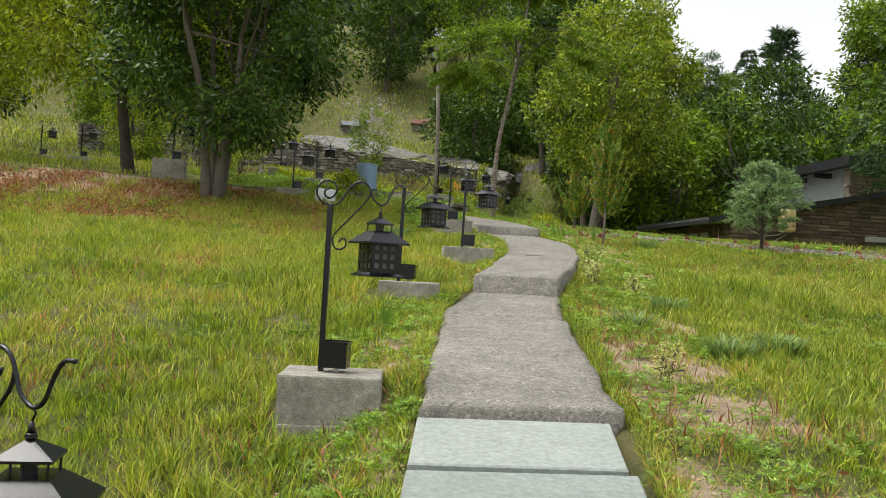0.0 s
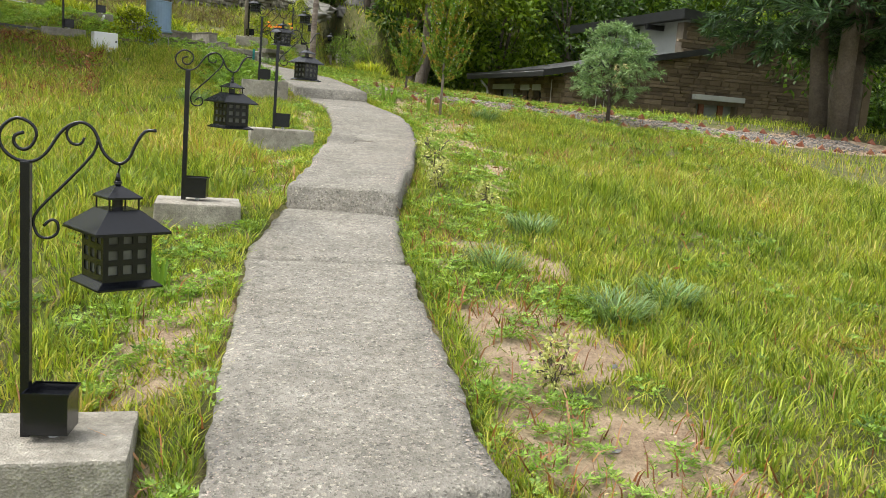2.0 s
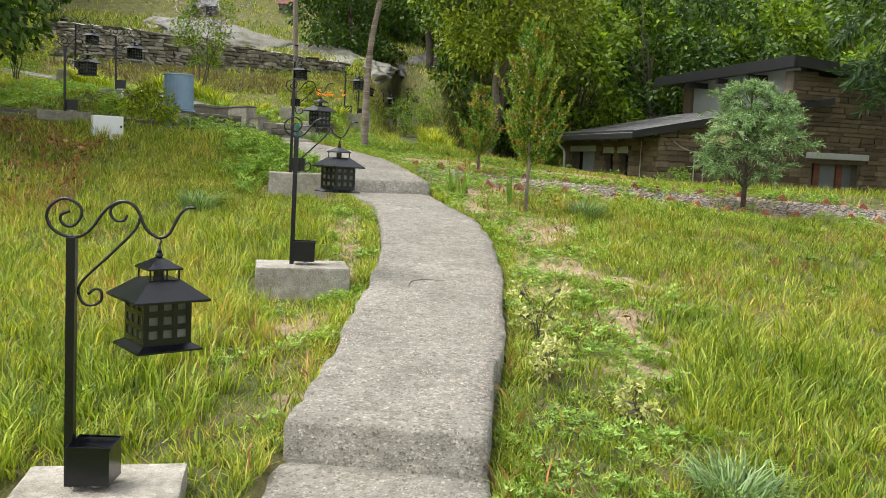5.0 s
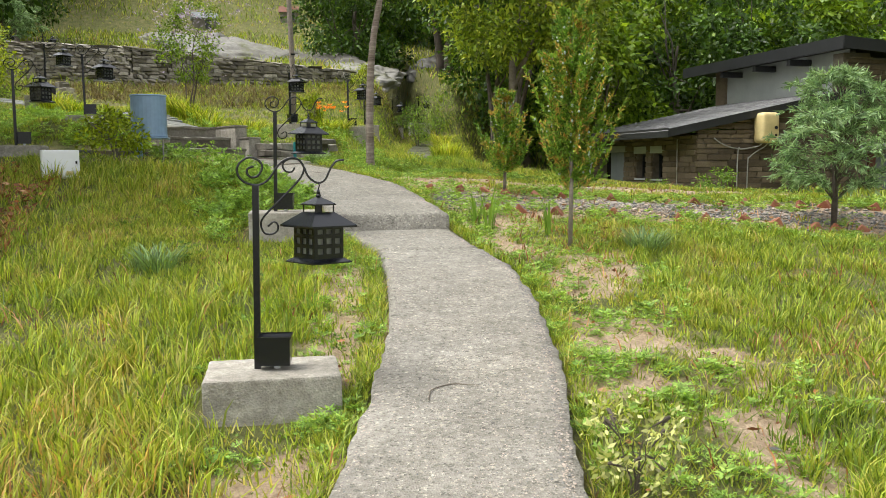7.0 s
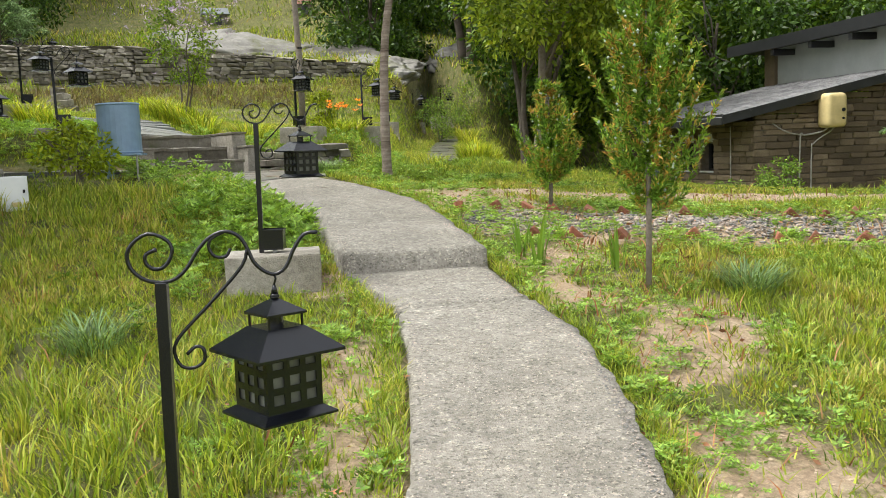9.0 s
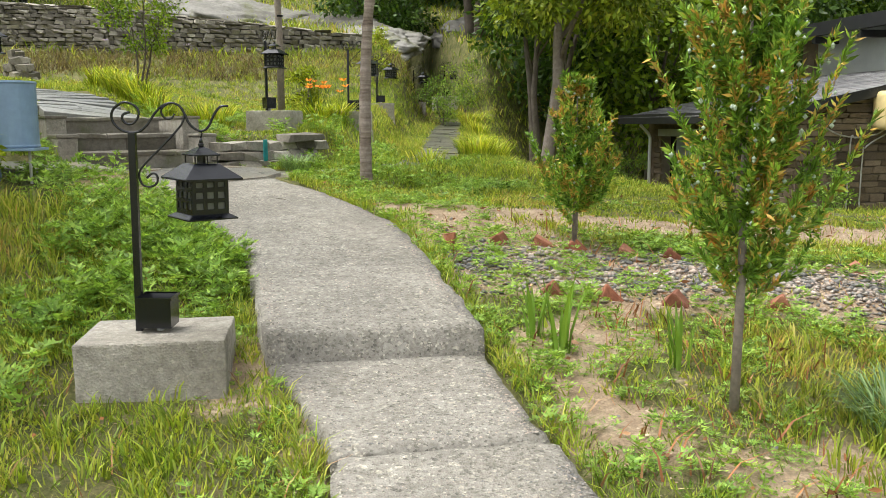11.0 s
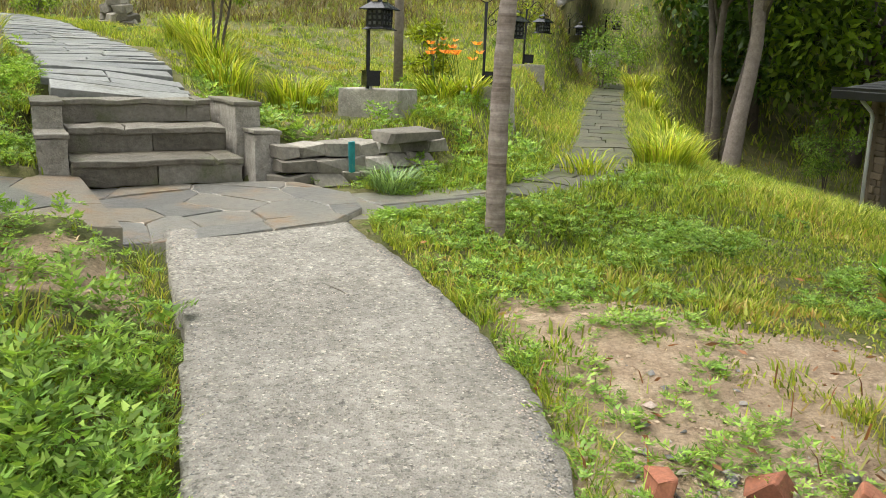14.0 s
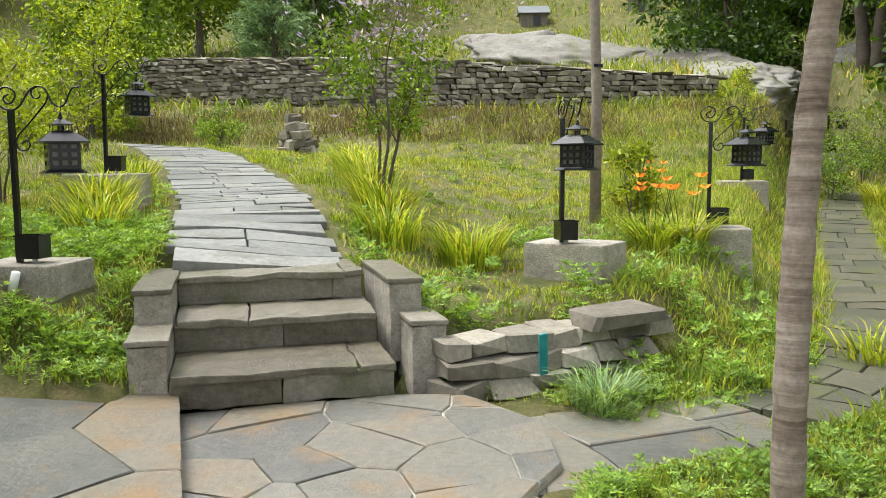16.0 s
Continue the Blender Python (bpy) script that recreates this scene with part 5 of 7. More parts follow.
def blades(name, P, H, W, lean, mat, label="", parent=None, kind="stuff", category="grass"):
    """Bent blades of grass at points P."""
    n = len(P)
    a = rng.random(n) * 2 * np.pi
    S = np.stack([np.cos(a), np.sin(a), np.zeros(n)], -1) * (W * (0.6 + 0.8 * rng.random(n)))[:, None] / 2
    b = rng.random(n) * 2 * np.pi
    tip = np.stack([np.cos(b), np.sin(b), np.zeros(n)], -1) * (H * lean * (0.3 + 1.2 * rng.random(n)))[:, None]
    up = np.zeros((n, 3))
    up[:, 2] = H
    V = np.stack([P - S, P + S, P + up * 0.6 + tip * 0.35 + S * 0.7, P + up * 0.6 + tip * 0.35 - S * 0.7, P + up * 0.95 + tip], 1).reshape(-1, 3)
    i = np.arange(n) * 5
    ob = link(name, mesh_np(name, V, np.stack([i, i + 1, i + 2, i + 3], -1), np.stack([i + 3, i + 2, i + 4], -1)), mat, parent)
    return tagged(ob, label, category if parent is None else "", kind=kind)


def off_path(x, y):
    """How far a point lies outside the path's edges, to the left and to the right."""
    return lerp(y, LEFT) - x, x - lerp(y, RIGHT)


GRAVEL_LINE = [(3.5, 15.45), (5.0, 14.85), (6.6, 14.15), (9.0, 13.3), (12.0, 12.6), (15.0, 12.0)]


def gravel_off(x, y):
    return y - lerp(x, GRAVEL_LINE)


def paved(x, y):
    """Paving, stairs and other places with no grass."""
    on = (x > lerp(y, LEFT) - 0.03) & (x < lerp(y, RIGHT) + 0.03) & (y < 18.6)
    on |= (np.abs(y - lerp(x, TERRACE_LINE)) < 0.7) & (x < 1.45)
    on |= (np.abs(x - lerp(y, [(19.13, 2.57), (19.63, 3.65), (20.57, 4.33), (21.95, 4.81), (23.96, 5.26), (26.62, 5.84), (29.81, 6.61), (32.46, 7.35)])) < 0.3) & (y > 18.7) & (y < 33.2)
    on |= (np.abs(x - lerp(y, [(18.96, 1.18), (20.48, 0.56), (21.34, 0.16), (22.43, -0.33), (23.84, -1.07), (25.81, -2.27), (27.68, -3.90), (28.91, -5.77), (29.65, -8.82)])) < 0.62 + 0.05 * (y - 20)) & (y > 18.7) & (y < 30)
    on |= (x < 4.8) & (np.abs(x - 2.15) < 0.5) & (np.abs(y - 18.8) < 0.75)
    on |= (x > 11.2) & (y > 22.9) & (y < 30)
    for lx, ly, *_ in LAMPS:
        on |= (np.abs(x - lx - 0.04) < 0.33) & (np.abs(y - ly) < 0.27)
    return on


def scatter(count, xr, yr, density):
    x, y = rng.uniform(*xr, count), rng.uniform(*yr, count)
    keep = (rng.random(count) < density(x, y)) & ~paved(x, y)
    x, y = x[keep], y[keep]
    return np.stack([x, y, ground_height(x, y) - 0.01], -1)


SPOT_Y = 17.05
SAND_TRACK = [(3.45, 17.55), (3.8, 17.15), (4.3, 16.75), (5.2, 16.35), (6.2, 16.1), (8.5, 15.7)]


def bare(x, y):
    """1 where sandy soil lies open."""
    l, r = off_path(x, y)
    k = smooth(0.58, 0.75, vnoise(x, y, 1.1, 31)) * 0.9 * smooth(19, 17, y)
    strip = smooth(1.45, 0.9, r) * smooth(0.02, 0.2, r) * (0.18 + 0.7 * smooth(0.48, 0.68, vnoise(x, y, 2.3, 32))) * (y < 17.2)
    lstrip = smooth(0.9, 0.3, l) * smooth(-0.05, 0.05, l) * (0.12 + 0.5 * smooth(0.52, 0.7, vnoise(x, y, 1.7, 37))) * (y < 15)
    spot = smooth(0.38, 0.22, np.hypot((x - 1.36) * 0.8, y - SPOT_Y)) + smooth(0.6, 0.25, np.hypot(x - 3.85, (y - 16.6) * 0.55))
    g = gravel_off(x, y)
    bed = 0.75 * (x > 3.3) * (x < 13) * smooth(0.75, 0.45, np.abs(g + 0.05))
    track = 0.95 * smooth(0.42, 0.18, np.abs(y - lerp(x, SAND_TRACK)) + 0.3 * (vnoise(x, y, 2.7, 34) - 0.5)) * (x > 3.9) * (x < 8.5)
    track = np.maximum(track, 0.95 * smooth(0.36, 0.14, np.abs(r - 0.48) + 0.25 * (vnoise(x, y, 2.7, 38) - 0.5)) * smooth(15.5, 15.9, y) * smooth(17.5, 17.2, y))
    earth = 0.9 * smooth(-2.2, -3.0, x) * smooth(-7.5, -6.0, x) * smooth(14.9, 15.5, y) * smooth(17.2, 16.6, y) * smooth(0.3, 0.55, vnoise(x, y, 1.4, 36))
    out = np.maximum(np.maximum(np.maximum(k * 0.28, strip), lstrip) * smooth(0.6, 1.6, y), spot)
    return np.clip(np.maximum(np.maximum(out, bed), np.maximum(track, earth)), 0, 1)


def lawn_density(x, y):
    g = gravel_off(x, y)
    bed = (x > 3.3) * smooth(1.0, 0.6, np.abs(g)) * (x < 14)
    return np.clip((1 - 0.95 * bare(x, y)) * (0.45 + 0.55 * vnoise(x, y, 0.7, 33)) * (1 - 0.93 * bed), 0, 1)


# lawn, thick where the walk passes
soil_mask = ground.data.attributes.new("soil", 'FLOAT', 'POINT')
soil_mask.data.foreach_set("value", bare(X.ravel(), Y.ravel()).astype(np.float32))


def tufted(name, centres, per, radius, H, W, lean, mat, label):
    """Grass in tufts: blades spread from each centre and lean outward; H is the height of each tuft."""
    n = len(centres)
    k = np.repeat(np.arange(n), per)
    m = len(k)
    a = rng.random(m) * 2 * np.pi
    q = radius * np.sqrt(rng.random(m)) * (0.6 + 0.8 * rng.random(n))[k]
    out = np.stack([np.cos(a), np.sin(a), np.zeros(m)], -1)
    P = centres[k] + out * q[:, None]
    on = ~paved(P[:, 0], P[:, 1])
    P, k, out = P[on], k[on], out[on]
    P[:, 2] = ground_height(P[:, 0], P[:, 1]) - 0.01
    m = len(k)
    sway = rng.normal(size=(n, 3)) * 0.5
    sway[:, 2] = 0
    tip = unit(out * 0.8 + sway[k] + rng.normal(size=(m, 3)) * np.array([0.5, 0.5, 0]))
    h = H[k] * (0.45 + 0.75 * rng.random(m))
    tip = tip * (h * lean * (0.3 + 1.2 * rng.random(m)))[:, None]
    S = unit(np.cross(tip, [0, 0, 1.0]) + rng.normal(size=(m, 3)) * np.array([0.4, 0.4, 0]) * h[:, None]) * (W * (0.6 + 0.8 * rng.random(m)))[:, None] / 2
    up = np.zeros((m, 3))
    up[:, 2] = h
    V = np.stack([P - S, P + S, P + up * 0.62 + tip * 0.35 + S * 0.8, P + up * 0.62 + tip * 0.35 - S * 0.8, P + up * 0.92 + tip], 1).reshape(-1, 3)
    i = np.arange(m) * 5
    ob = link(name, mesh_np(name, V, np.stack([i, i + 1, i + 2, i + 3], -1), np.stack([i + 3, i + 2, i + 4], -1)), mat)
    return tagged(ob, label, "grass", kind="stuff")


def lawn_height(P):
    """Knee-high in drifts away from the path, short beside it."""
    x, y = P[:, 0], P[:, 1]
    l, r = off_path(x, y)
    east = 0.06 + 0.15 * smooth(16, 12, y) * vnoise(x, y, 0.6, 35)
    west = 0.06 + 0.13 * vnoise(x, y, 0.7, 36)
    h = np.where(r > 0, east, west) * (0.6 + 0.7 * rng.random(len(P)))
    return h * np.where((r > -0.1) & (r < 1.0) | (l > -0.1) & (l < 0.5), 0.5, 1.0)


def sparse_by_path(x, y):
    l, r = off_path(x, y)
    return 1 - 0.6 * smooth(1.25, 0.5, r) * (r > -0.1) - 0.45 * smooth(0.7, 0.3, l) * (l > -0.1)


near = scatter(29000, (-6.5, 8.5), (1.5, 16.5), lambda x, y: sparse_by_path(x, y) * lawn_density(x, y) * np.clip(1.3 - 0.09 * np.abs(x - 1.5 - 0.12 * y), 0.3, 1))
tufted("lawn_grass", near, 26, 0.075, lawn_height(near), 0.0085, 0.6, GRASS, "uneven green and yellowing lawn grass in tufts")
fill = scatter(420000, (-6.5, 8.5), (1.5, 16.5), lambda x, y: lawn_density(x, y) * np.clip(1.25 - 0.09 * np.abs(x - 1.5 - 0.12 * y), 0.25, 1))
n = len(fill)
a, h = rng.random(n) * 2 * np.pi, 0.03 + 0.055 * rng.random(n)
side = np.stack([np.cos(a), np.sin(a), np.zeros(n)], -1) * 0.0055
tip = np.stack([rng.normal(size=n) * h * 0.6, rng.normal(size=n) * h * 0.6, h], -1)
V = np.stack([fill - side, fill + side, fill + tip], 1).reshape(-1, 3)
tagged(link("short_grass", mesh_np("short_grass", V, None, np.arange(3 * n).reshape(n, 3)), GRASS), "short grass between the tufts", "grass", kind="stuff")
lip = scatter(90000, (-1, 4.2), (1.3, 18.5), lambda x, y: np.where((off_path(x, y)[0] > 0) & (off_path(x, y)[0] < 0.16) | (off_path(x, y)[1] > 0) & (off_path(x, y)[1] < 0.16), 0.25 + 0.75 * vnoise(x, y, 2.1, 46), 0))
tufted("edge_grass", lip, 7, 0.05, 0.05 + 0.06 * rng.random(len(lip)), 0.006, 0.9, GRASS, "ragged grass growing against the path")
mid = scatter(13500, (-3.5, 9.5), (16.5, 33), lambda x, y: lawn_density(x, y) * np.clip(1.6 - (y - 16.5) / 14, 0.45, 1))
more = scatter(5200, (2.5, 7.5), (16.3, 21.5), lawn_density)
mid = np.concatenate([mid, more])
tufted("garden_grass", mid, 20, 0.09, (0.04 + 0.10 * vnoise(mid[:, 0], mid[:, 1], 0.7, 47)) * (0.5 + 0.8 * rng.random(len(mid))) * np.clip(0.62 + (mid[:, 1] - 17) / 30, 0.62, 1.2), 0.010, 0.6, GRASS, "short mixed grass around the garden paths")
wide = scatter(160000, (-14, 14), (1.5, 33), lambda x, y: np.where((x > -6.5) & (x < 8.5) & (y < 16.5) | (x > -3.5) & (x < 9.5) & (y > 16.5), 0, 1) * lawn_density(x, y))
blades("meadow_grass", wide, (0.09 + 0.12 * vnoise(wide[:, 0], wide[:, 1], 0.6, 37)) * (0.5 + 0.8 * rng.random(len(wide))), 0.014, 0.55, GRASS, "rough grass on the garden banks")
bank = scatter(90000, (2.8, 10), (19.2, 36), lambda x, y: (0.35 + 0.65 * vnoise(x, y, 0.8, 39)))
rust = scatter(22000, (-9, -0.2), (12.6, 16.6), lambda x, y: 0.2 + 0.8 * smooth(0.45, 0.65, vnoise(x, y, 1.3, 61)))
blades("dry_grass", rust, 0.06 + 0.12 * rng.random(len(rust)), 0.012, 0.8, DRY, "dry rust-coloured grass on the bank")
blades("bank_grass", bank, 0.05 + 0.13 * rng.random(len(bank)), 0.012, 0.7, GRASS, "long rough grass over the bank")
hill = scatter(190000, (-40, 45), (33.0, 75), lambda x, y: (0.3 + 0.7 * vnoise(x, y, 0.4, 38)) * np.clip(1.3 - (y - 32) / 50, 0.2, 1))
scrub = scatter(17000, (-9, 8), (31.2, 33.3), lambda x, y: 0.25 + 0.75 * smooth(0.35, 0.6, vnoise(x, y, 1.0, 65)))
blades("bank_scrub", scrub, 0.06 + 0.2 * rng.random(len(scrub)), 0.02, 0.8, SCRUB, "dry brown scrub on the bank below the garden wall")
blades("hill_grass", hill, 0.14 + 0.18 * rng.random(len(hill)), 0.045, 0.7, GRASS, "rough grass over the hillside")
red = scatter(42000, (-5.5, 8), (2.5, 16.5), lambda x, y: 0.06 + 0.9 * smooth(0.55, 0.78, vnoise(x, y, 0.8, 62)) * smooth(0.4, 0.7, vnoise(x, y, 3.7, 63)))
blades("withered_grass", red, 0.05 + 0.12 * rng.random(len(red)), 0.009, 0.9, DRY, "withered rust-red blades among the lawn")
lit = scatter(90000, (-2.5, 8), (2.0, 18.5), lambda x, y: np.clip(0.08 + 0.8 * bare(x, y) + 0.35 * smooth(1.5, 0.6, off_path(x, y)[1]) * (off_path(x, y)[1] > 0), 0, 1) * smooth(0.3, 0.6, vnoise(x, y, 2.6, 64)))
blades("straw_litter", lit, 0.005 + 0.016 * rng.random(len(lit)), 0.008, 4.0, STRAW, "dry straw lying on the open soil")


def rosettes(name, P, leaves, size, mat, label, category="weeds", rise=0.7):
    """Low leafy weeds: a tuft of leaves at each point."""
    n = len(P)
    k = np.repeat(np.arange(n), leaves)
    m = len(k)
    a = rng.random(m) * 2 * np.pi
    s = (size * (0.5 + rng.random(n)))[k]
    D = unit(np.stack([np.cos(a), np.sin(a), rise * (0.2 + 1.5 * rng.random(m))], -1))
    base = P[k] + np.stack([np.cos(a), np.sin(a), rng.random(m) * 1.4], -1) * (s * 0.35)[:, None]
    V, Q = leaf_quads(base, D, s * (0.6 + 0.6 * rng.random(m)), s * 0.38)
    return tagged(link(name, mesh_np(name, V, Q), mat), label, category, kind="stuff")


def verge(x, y):
    l, r = off_path(x, y)
    k = smooth(-0.02, 0.05, l) * smooth(1.1, 0.35, l) * 1.6 + smooth(-0.02, 0.05, r) * smooth(1.6, 0.3, r)
    lush = smooth(13.5, 15, y) * smooth(1.6, 0.2, l) * (l > -0.02) * (y < 17.6) * 1.6
    bed = (x > 3.3) * (x < 10) * smooth(1.5, 1.0, np.abs(gravel_off(x, y))) * (0.12 + 0.9 * smooth(0.22, 0.42, np.abs(gravel_off(x, y))))
    edge = smooth(-0.02, 0.03, r) * smooth(0.42, 0.18, r) * (0.5 + 0.5 * smooth(8, 13, y)) * 2.4 + 0.35 * smooth(15.8, 17.2, y) * smooth(1.6, 0.6, r) * (r > 0) * (y < 18.6)
    return np.clip((k * (y < 19) + edge + lush + bed) * (0.15 + 1.1 * smooth(0.35, 0.65, vnoise(x, y, 1.9, 41))), 0, 1)


def leafy_weeds(name, P, stems, pairs, size, mat, label, rise=0.8):
    """Weeds with feathered leaves: stems fan out from each point, each with paired leaflets and one at its tip."""
    n = len(P)
    k = np.repeat(np.arange(n), stems)
    m = len(k)
    a = rng.random(m) * 2 * np.pi
    s = (size * (0.55 + 0.9 * rng.random(n)))[k]
    lift = rise * (0.15 + 1.5 * rng.random(m))
    d = unit(np.stack([np.cos(a), np.sin(a), lift], -1))
    side = np.stack([-np.sin(a), np.cos(a), np.zeros(m)], -1)
    base = P[k] + np.stack([np.zeros(m), np.zeros(m), rng.random(m) * s * rise * 0.9], -1)
    allV = []
    for j in range(pairs * 2 + 1):
        f = 0.25 + 0.75 * (j // 2 + 1) / (pairs + 1)
        turn = 0.0 if j == pairs * 2 else (1 if j % 2 else -1)
        at = base + d * (s * f)[:, None] - np.array([0, 0, 1.0]) * (s * 0.35 * f * f)[:, None]
        dl = unit(d * 0.8 + side * turn + rng.normal(size=(m, 3)) * 0.2)
        L = (s * (0.40 - 0.25 * abs(f - 0.55)))[:, None]
        w = unit(np.cross(dl, np.cross(side, d) + rng.normal(size=(m, 3)) * 0.35)) * L * 0.2
        allV.append(np.stack([at + dl * L * 0.2 + w, at + dl * L * 0.2 - w, at + dl * L], 1).reshape(-1, 3))
    V = np.concatenate(allV)
    return tagged(link(name, mesh_np(name, V, None, np.arange(len(V)).reshape(-1, 3)), mat), label, "weeds", kind="stuff")


def clumped(count, xr, yr, density, each, radius):
    """Points gathered in clumps round scattered centres."""
    c = scatter(count, xr, yr, density)
    k = np.repeat(np.arange(len(c)), each)
    P = c[k] + rng.normal(size=(len(k), 3)) * np.array([radius, radius, 0])
    P = P[~paved(P[:, 0], P[:, 1])]
    P[:, 2] = ground_height(P[:, 0], P[:, 1]) - 0.005
    return P


w = clumped(6800, (-2.5, 9), (1.5, 18.6), verge, 4, 0.06)
leafy_weeds("verge_weeds", w, 7, 3, 0.072, LUSH, "low leafy green weeds along the path edges", 0.6)
w = scatter(26000, (-2.5, 9), (1.5, 18.6), verge)
rosettes("creeping_weeds", w, 8, 0.018, WEED, "small creeping weeds on the soil by the path", rise=0.5)
w = clumped(1500, (-6, 9), (1.5, 33), lambda x, y: 0.12 + 0.5 * smooth(0.6, 0.75, vnoise(x, y, 0.9, 43)), 4, 0.09)
leafy_weeds("lawn_weeds", w, 6, 3, 0.09, WEED, "broad-leaved weeds in the lawn", 0.7)
w = clumped(3400, (-1.5, 4.2), (12.6, 22.8), lambda x, y: np.where((off_path(x, y)[0] > 0.1) | (y > 18), 1, 0) * np.where((y < 17.4) & (x < 2.5), 1.0, np.where(y > 19.8, 0.08, 0)) * smooth(1.5, 0.5, off_path(x, y)[0] * (y < 18)) * smooth(13.6, 14.8, y) * (0.3 + 0.7 * smooth(0.3, 0.55, vnoise(x, y, 1.6, 44))), 5, 0.09)
w = w[rng.random(len(w)) > 0.98 * bare(w[:, 0], w[:, 1])]
leafy_weeds("lush_weeds", w, 8, 4, 0.105, LUSH, "lush feathered green weeds beside the path", 1.1)
w = clumped(260, (2.5, 5.6), (17.2, 21.5), lambda x, y: smooth(0.4, 0.6, vnoise(x, y, 2.2, 83)), 6, 0.07)
w2 = scatter(1300, (2.5, 5.2), (18.2, 20.9), lambda x, y: smooth(0.45, 0.6, vnoise(x, y, 2.2, 83)))
leafy_weeds("paving_weeds", np.concatenate([w, w2]), 7, 3, 0.07, LUSH, "green weeds growing over the edges of the paving", 0.7)
w = clumped(420, (-2.4, 0.5), (19.0, 21.4), lambda x, y: 0.3 + 0.7 * smooth(0.3, 0.6, vnoise(x, y, 2.0, 66)), 5, 0.08)
leafy_weeds("bank_weeds", w, 7, 3, 0.085, LUSH, "leafy weeds on the bank beside the steps", 0.8)
bank_tufts = scatter(1500, (-2.6, 0.5), (19.0, 21.6), lambda x, y: 0.7 + 0 * x)
tufted("bank_tufts", bank_tufts, 16, 0.07, 0.04 + 0.07 * rng.random(len(bank_tufts)), 0.009, 0.7, GRASS, "short grass on the bank beside the steps")
d = scatter(5200, (-5, 7), (2, 18), lambda x, y: 0.35 + 0.6 * bare(x, y))
d[:, 2] += 0.02
rosettes("fallen_leaves", d, 1, 0.045, DRY, "scattered fallen brown leaves", "leaves", 0.15)


d = scatter(9000, (-6, -0.3), (12.4, 16.4), lambda x, y: 0.15 + 0.85 * smooth(0.45, 0.65, vnoise(x, y, 1.0, 67)))
d[:, 2] += 0.05
rosettes("bank_litter", d, 1, 0.06, DRY, "rust-brown leaf litter caught in the grass of the bank", "leaves", 0.4)


def tuft(name, label, x, y, count, height, spread, mat, lean=0.9, width=0.012, category="plant", group=""):
    a, q = rng.random(count) * 2 * np.pi, spread * np.sqrt(rng.random(count))
    px, py = x + q * np.cos(a), y + q * np.sin(a)
    P = np.stack([px, py, ground_height(px, py) - 0.01], -1)
    P -= np.array([x, y, 0])
    base = gz(x, y)
    P[:, 2] -= base
    n = count
    out = unit(np.stack([np.cos(a), np.sin(a), np.zeros(n)], -1) + rng.normal(size=(n, 3)) * 0.5 * np.array([1, 1, 0]))
    H = height * (0.5 + 0.7 * rng.random(n))
    S = np.cross(out, [0, 0, 1]) * width / 2
    rows = []
    for f, wd in ((0, 1), (0.35, 1.0), (0.7, 0.8)):
        c = P + out * (H * lean * f * f)[:, None]
        c[:, 2] += H * (f - 0.35 * lean * f * f)
        rows += [c - S * wd, c + S * wd]
    c = P + out * (H * lean * (0.7 + 0.5 * rng.random(n)))[:, None]
    c[:, 2] += H * (0.95 - 0.45 * lean)
    V = np.stack(rows + [c], 1).reshape(-1, 3)
    i = np.arange(n) * 7
    Q = np.concatenate([np.stack([i, i + 1, i + 3, i + 2], -1), np.stack([i + 2, i + 3, i + 5, i + 4], -1)])
    ob = link(name, mesh_np(name, V, Q, np.stack([i + 4, i + 5, i + 6], -1)), mat)
    ob.location = (x, y, base)
    return tagged(ob, label, category, group)


for x, y, c, h in ((3.13, 7.45, 300, 0.22), (3.0, 5.9, 380, 0.24), (3.5, 6.1, 300, 0.22), (2.75, 19.60, 300, 0.26), (0.9, 13.0, 220, 0.25), (4.9, 13.0, 300, 0.28), (2.5, 6.6, 160, 0.22)):
    tuft("grass_tuft", "arching tuft of pale bluish grass in the lawn", x, y, c, h, 0.16, PALE_GRASS, 0.8, 0.007, "grass", "pale grass tufts")
for x, y, c, h in ((0.85, 22.71, 260, 0.5), (0.56, 23.47, 220, 0.5), (0.27, 24.34, 200, 0.5), (-0.17, 25.31, 180, 0.5), (1.08, 21.96, 160, 0.42), (1.77, 21.72, 260, 0.42), (-1.32, 21.71, 240, 0.45), (-1.75, 22.90, 200, 0.5), (-0.92, 21.06, 150, 0.35), (5.20, 21.19, 240, 0.4),
                   (5.55, 21.82, 160, 0.38), (7.37, 30.42, 220, 0.5), (6.29, 24.47, 150, 0.4), (4.45, 20.89, 90, 0.3), (6.96, 27.98, 160, 0.45), (5.69, 22.67, 70, 0.4)):
    tuft("strap_leaf_clump", "clump of arching yellow-green strap leaves", x, y, int(c * 1.5), h * 1.1, 0.24, GOLD_GRASS, 0.6, 0.012, "plant", "strap-leaf clumps")
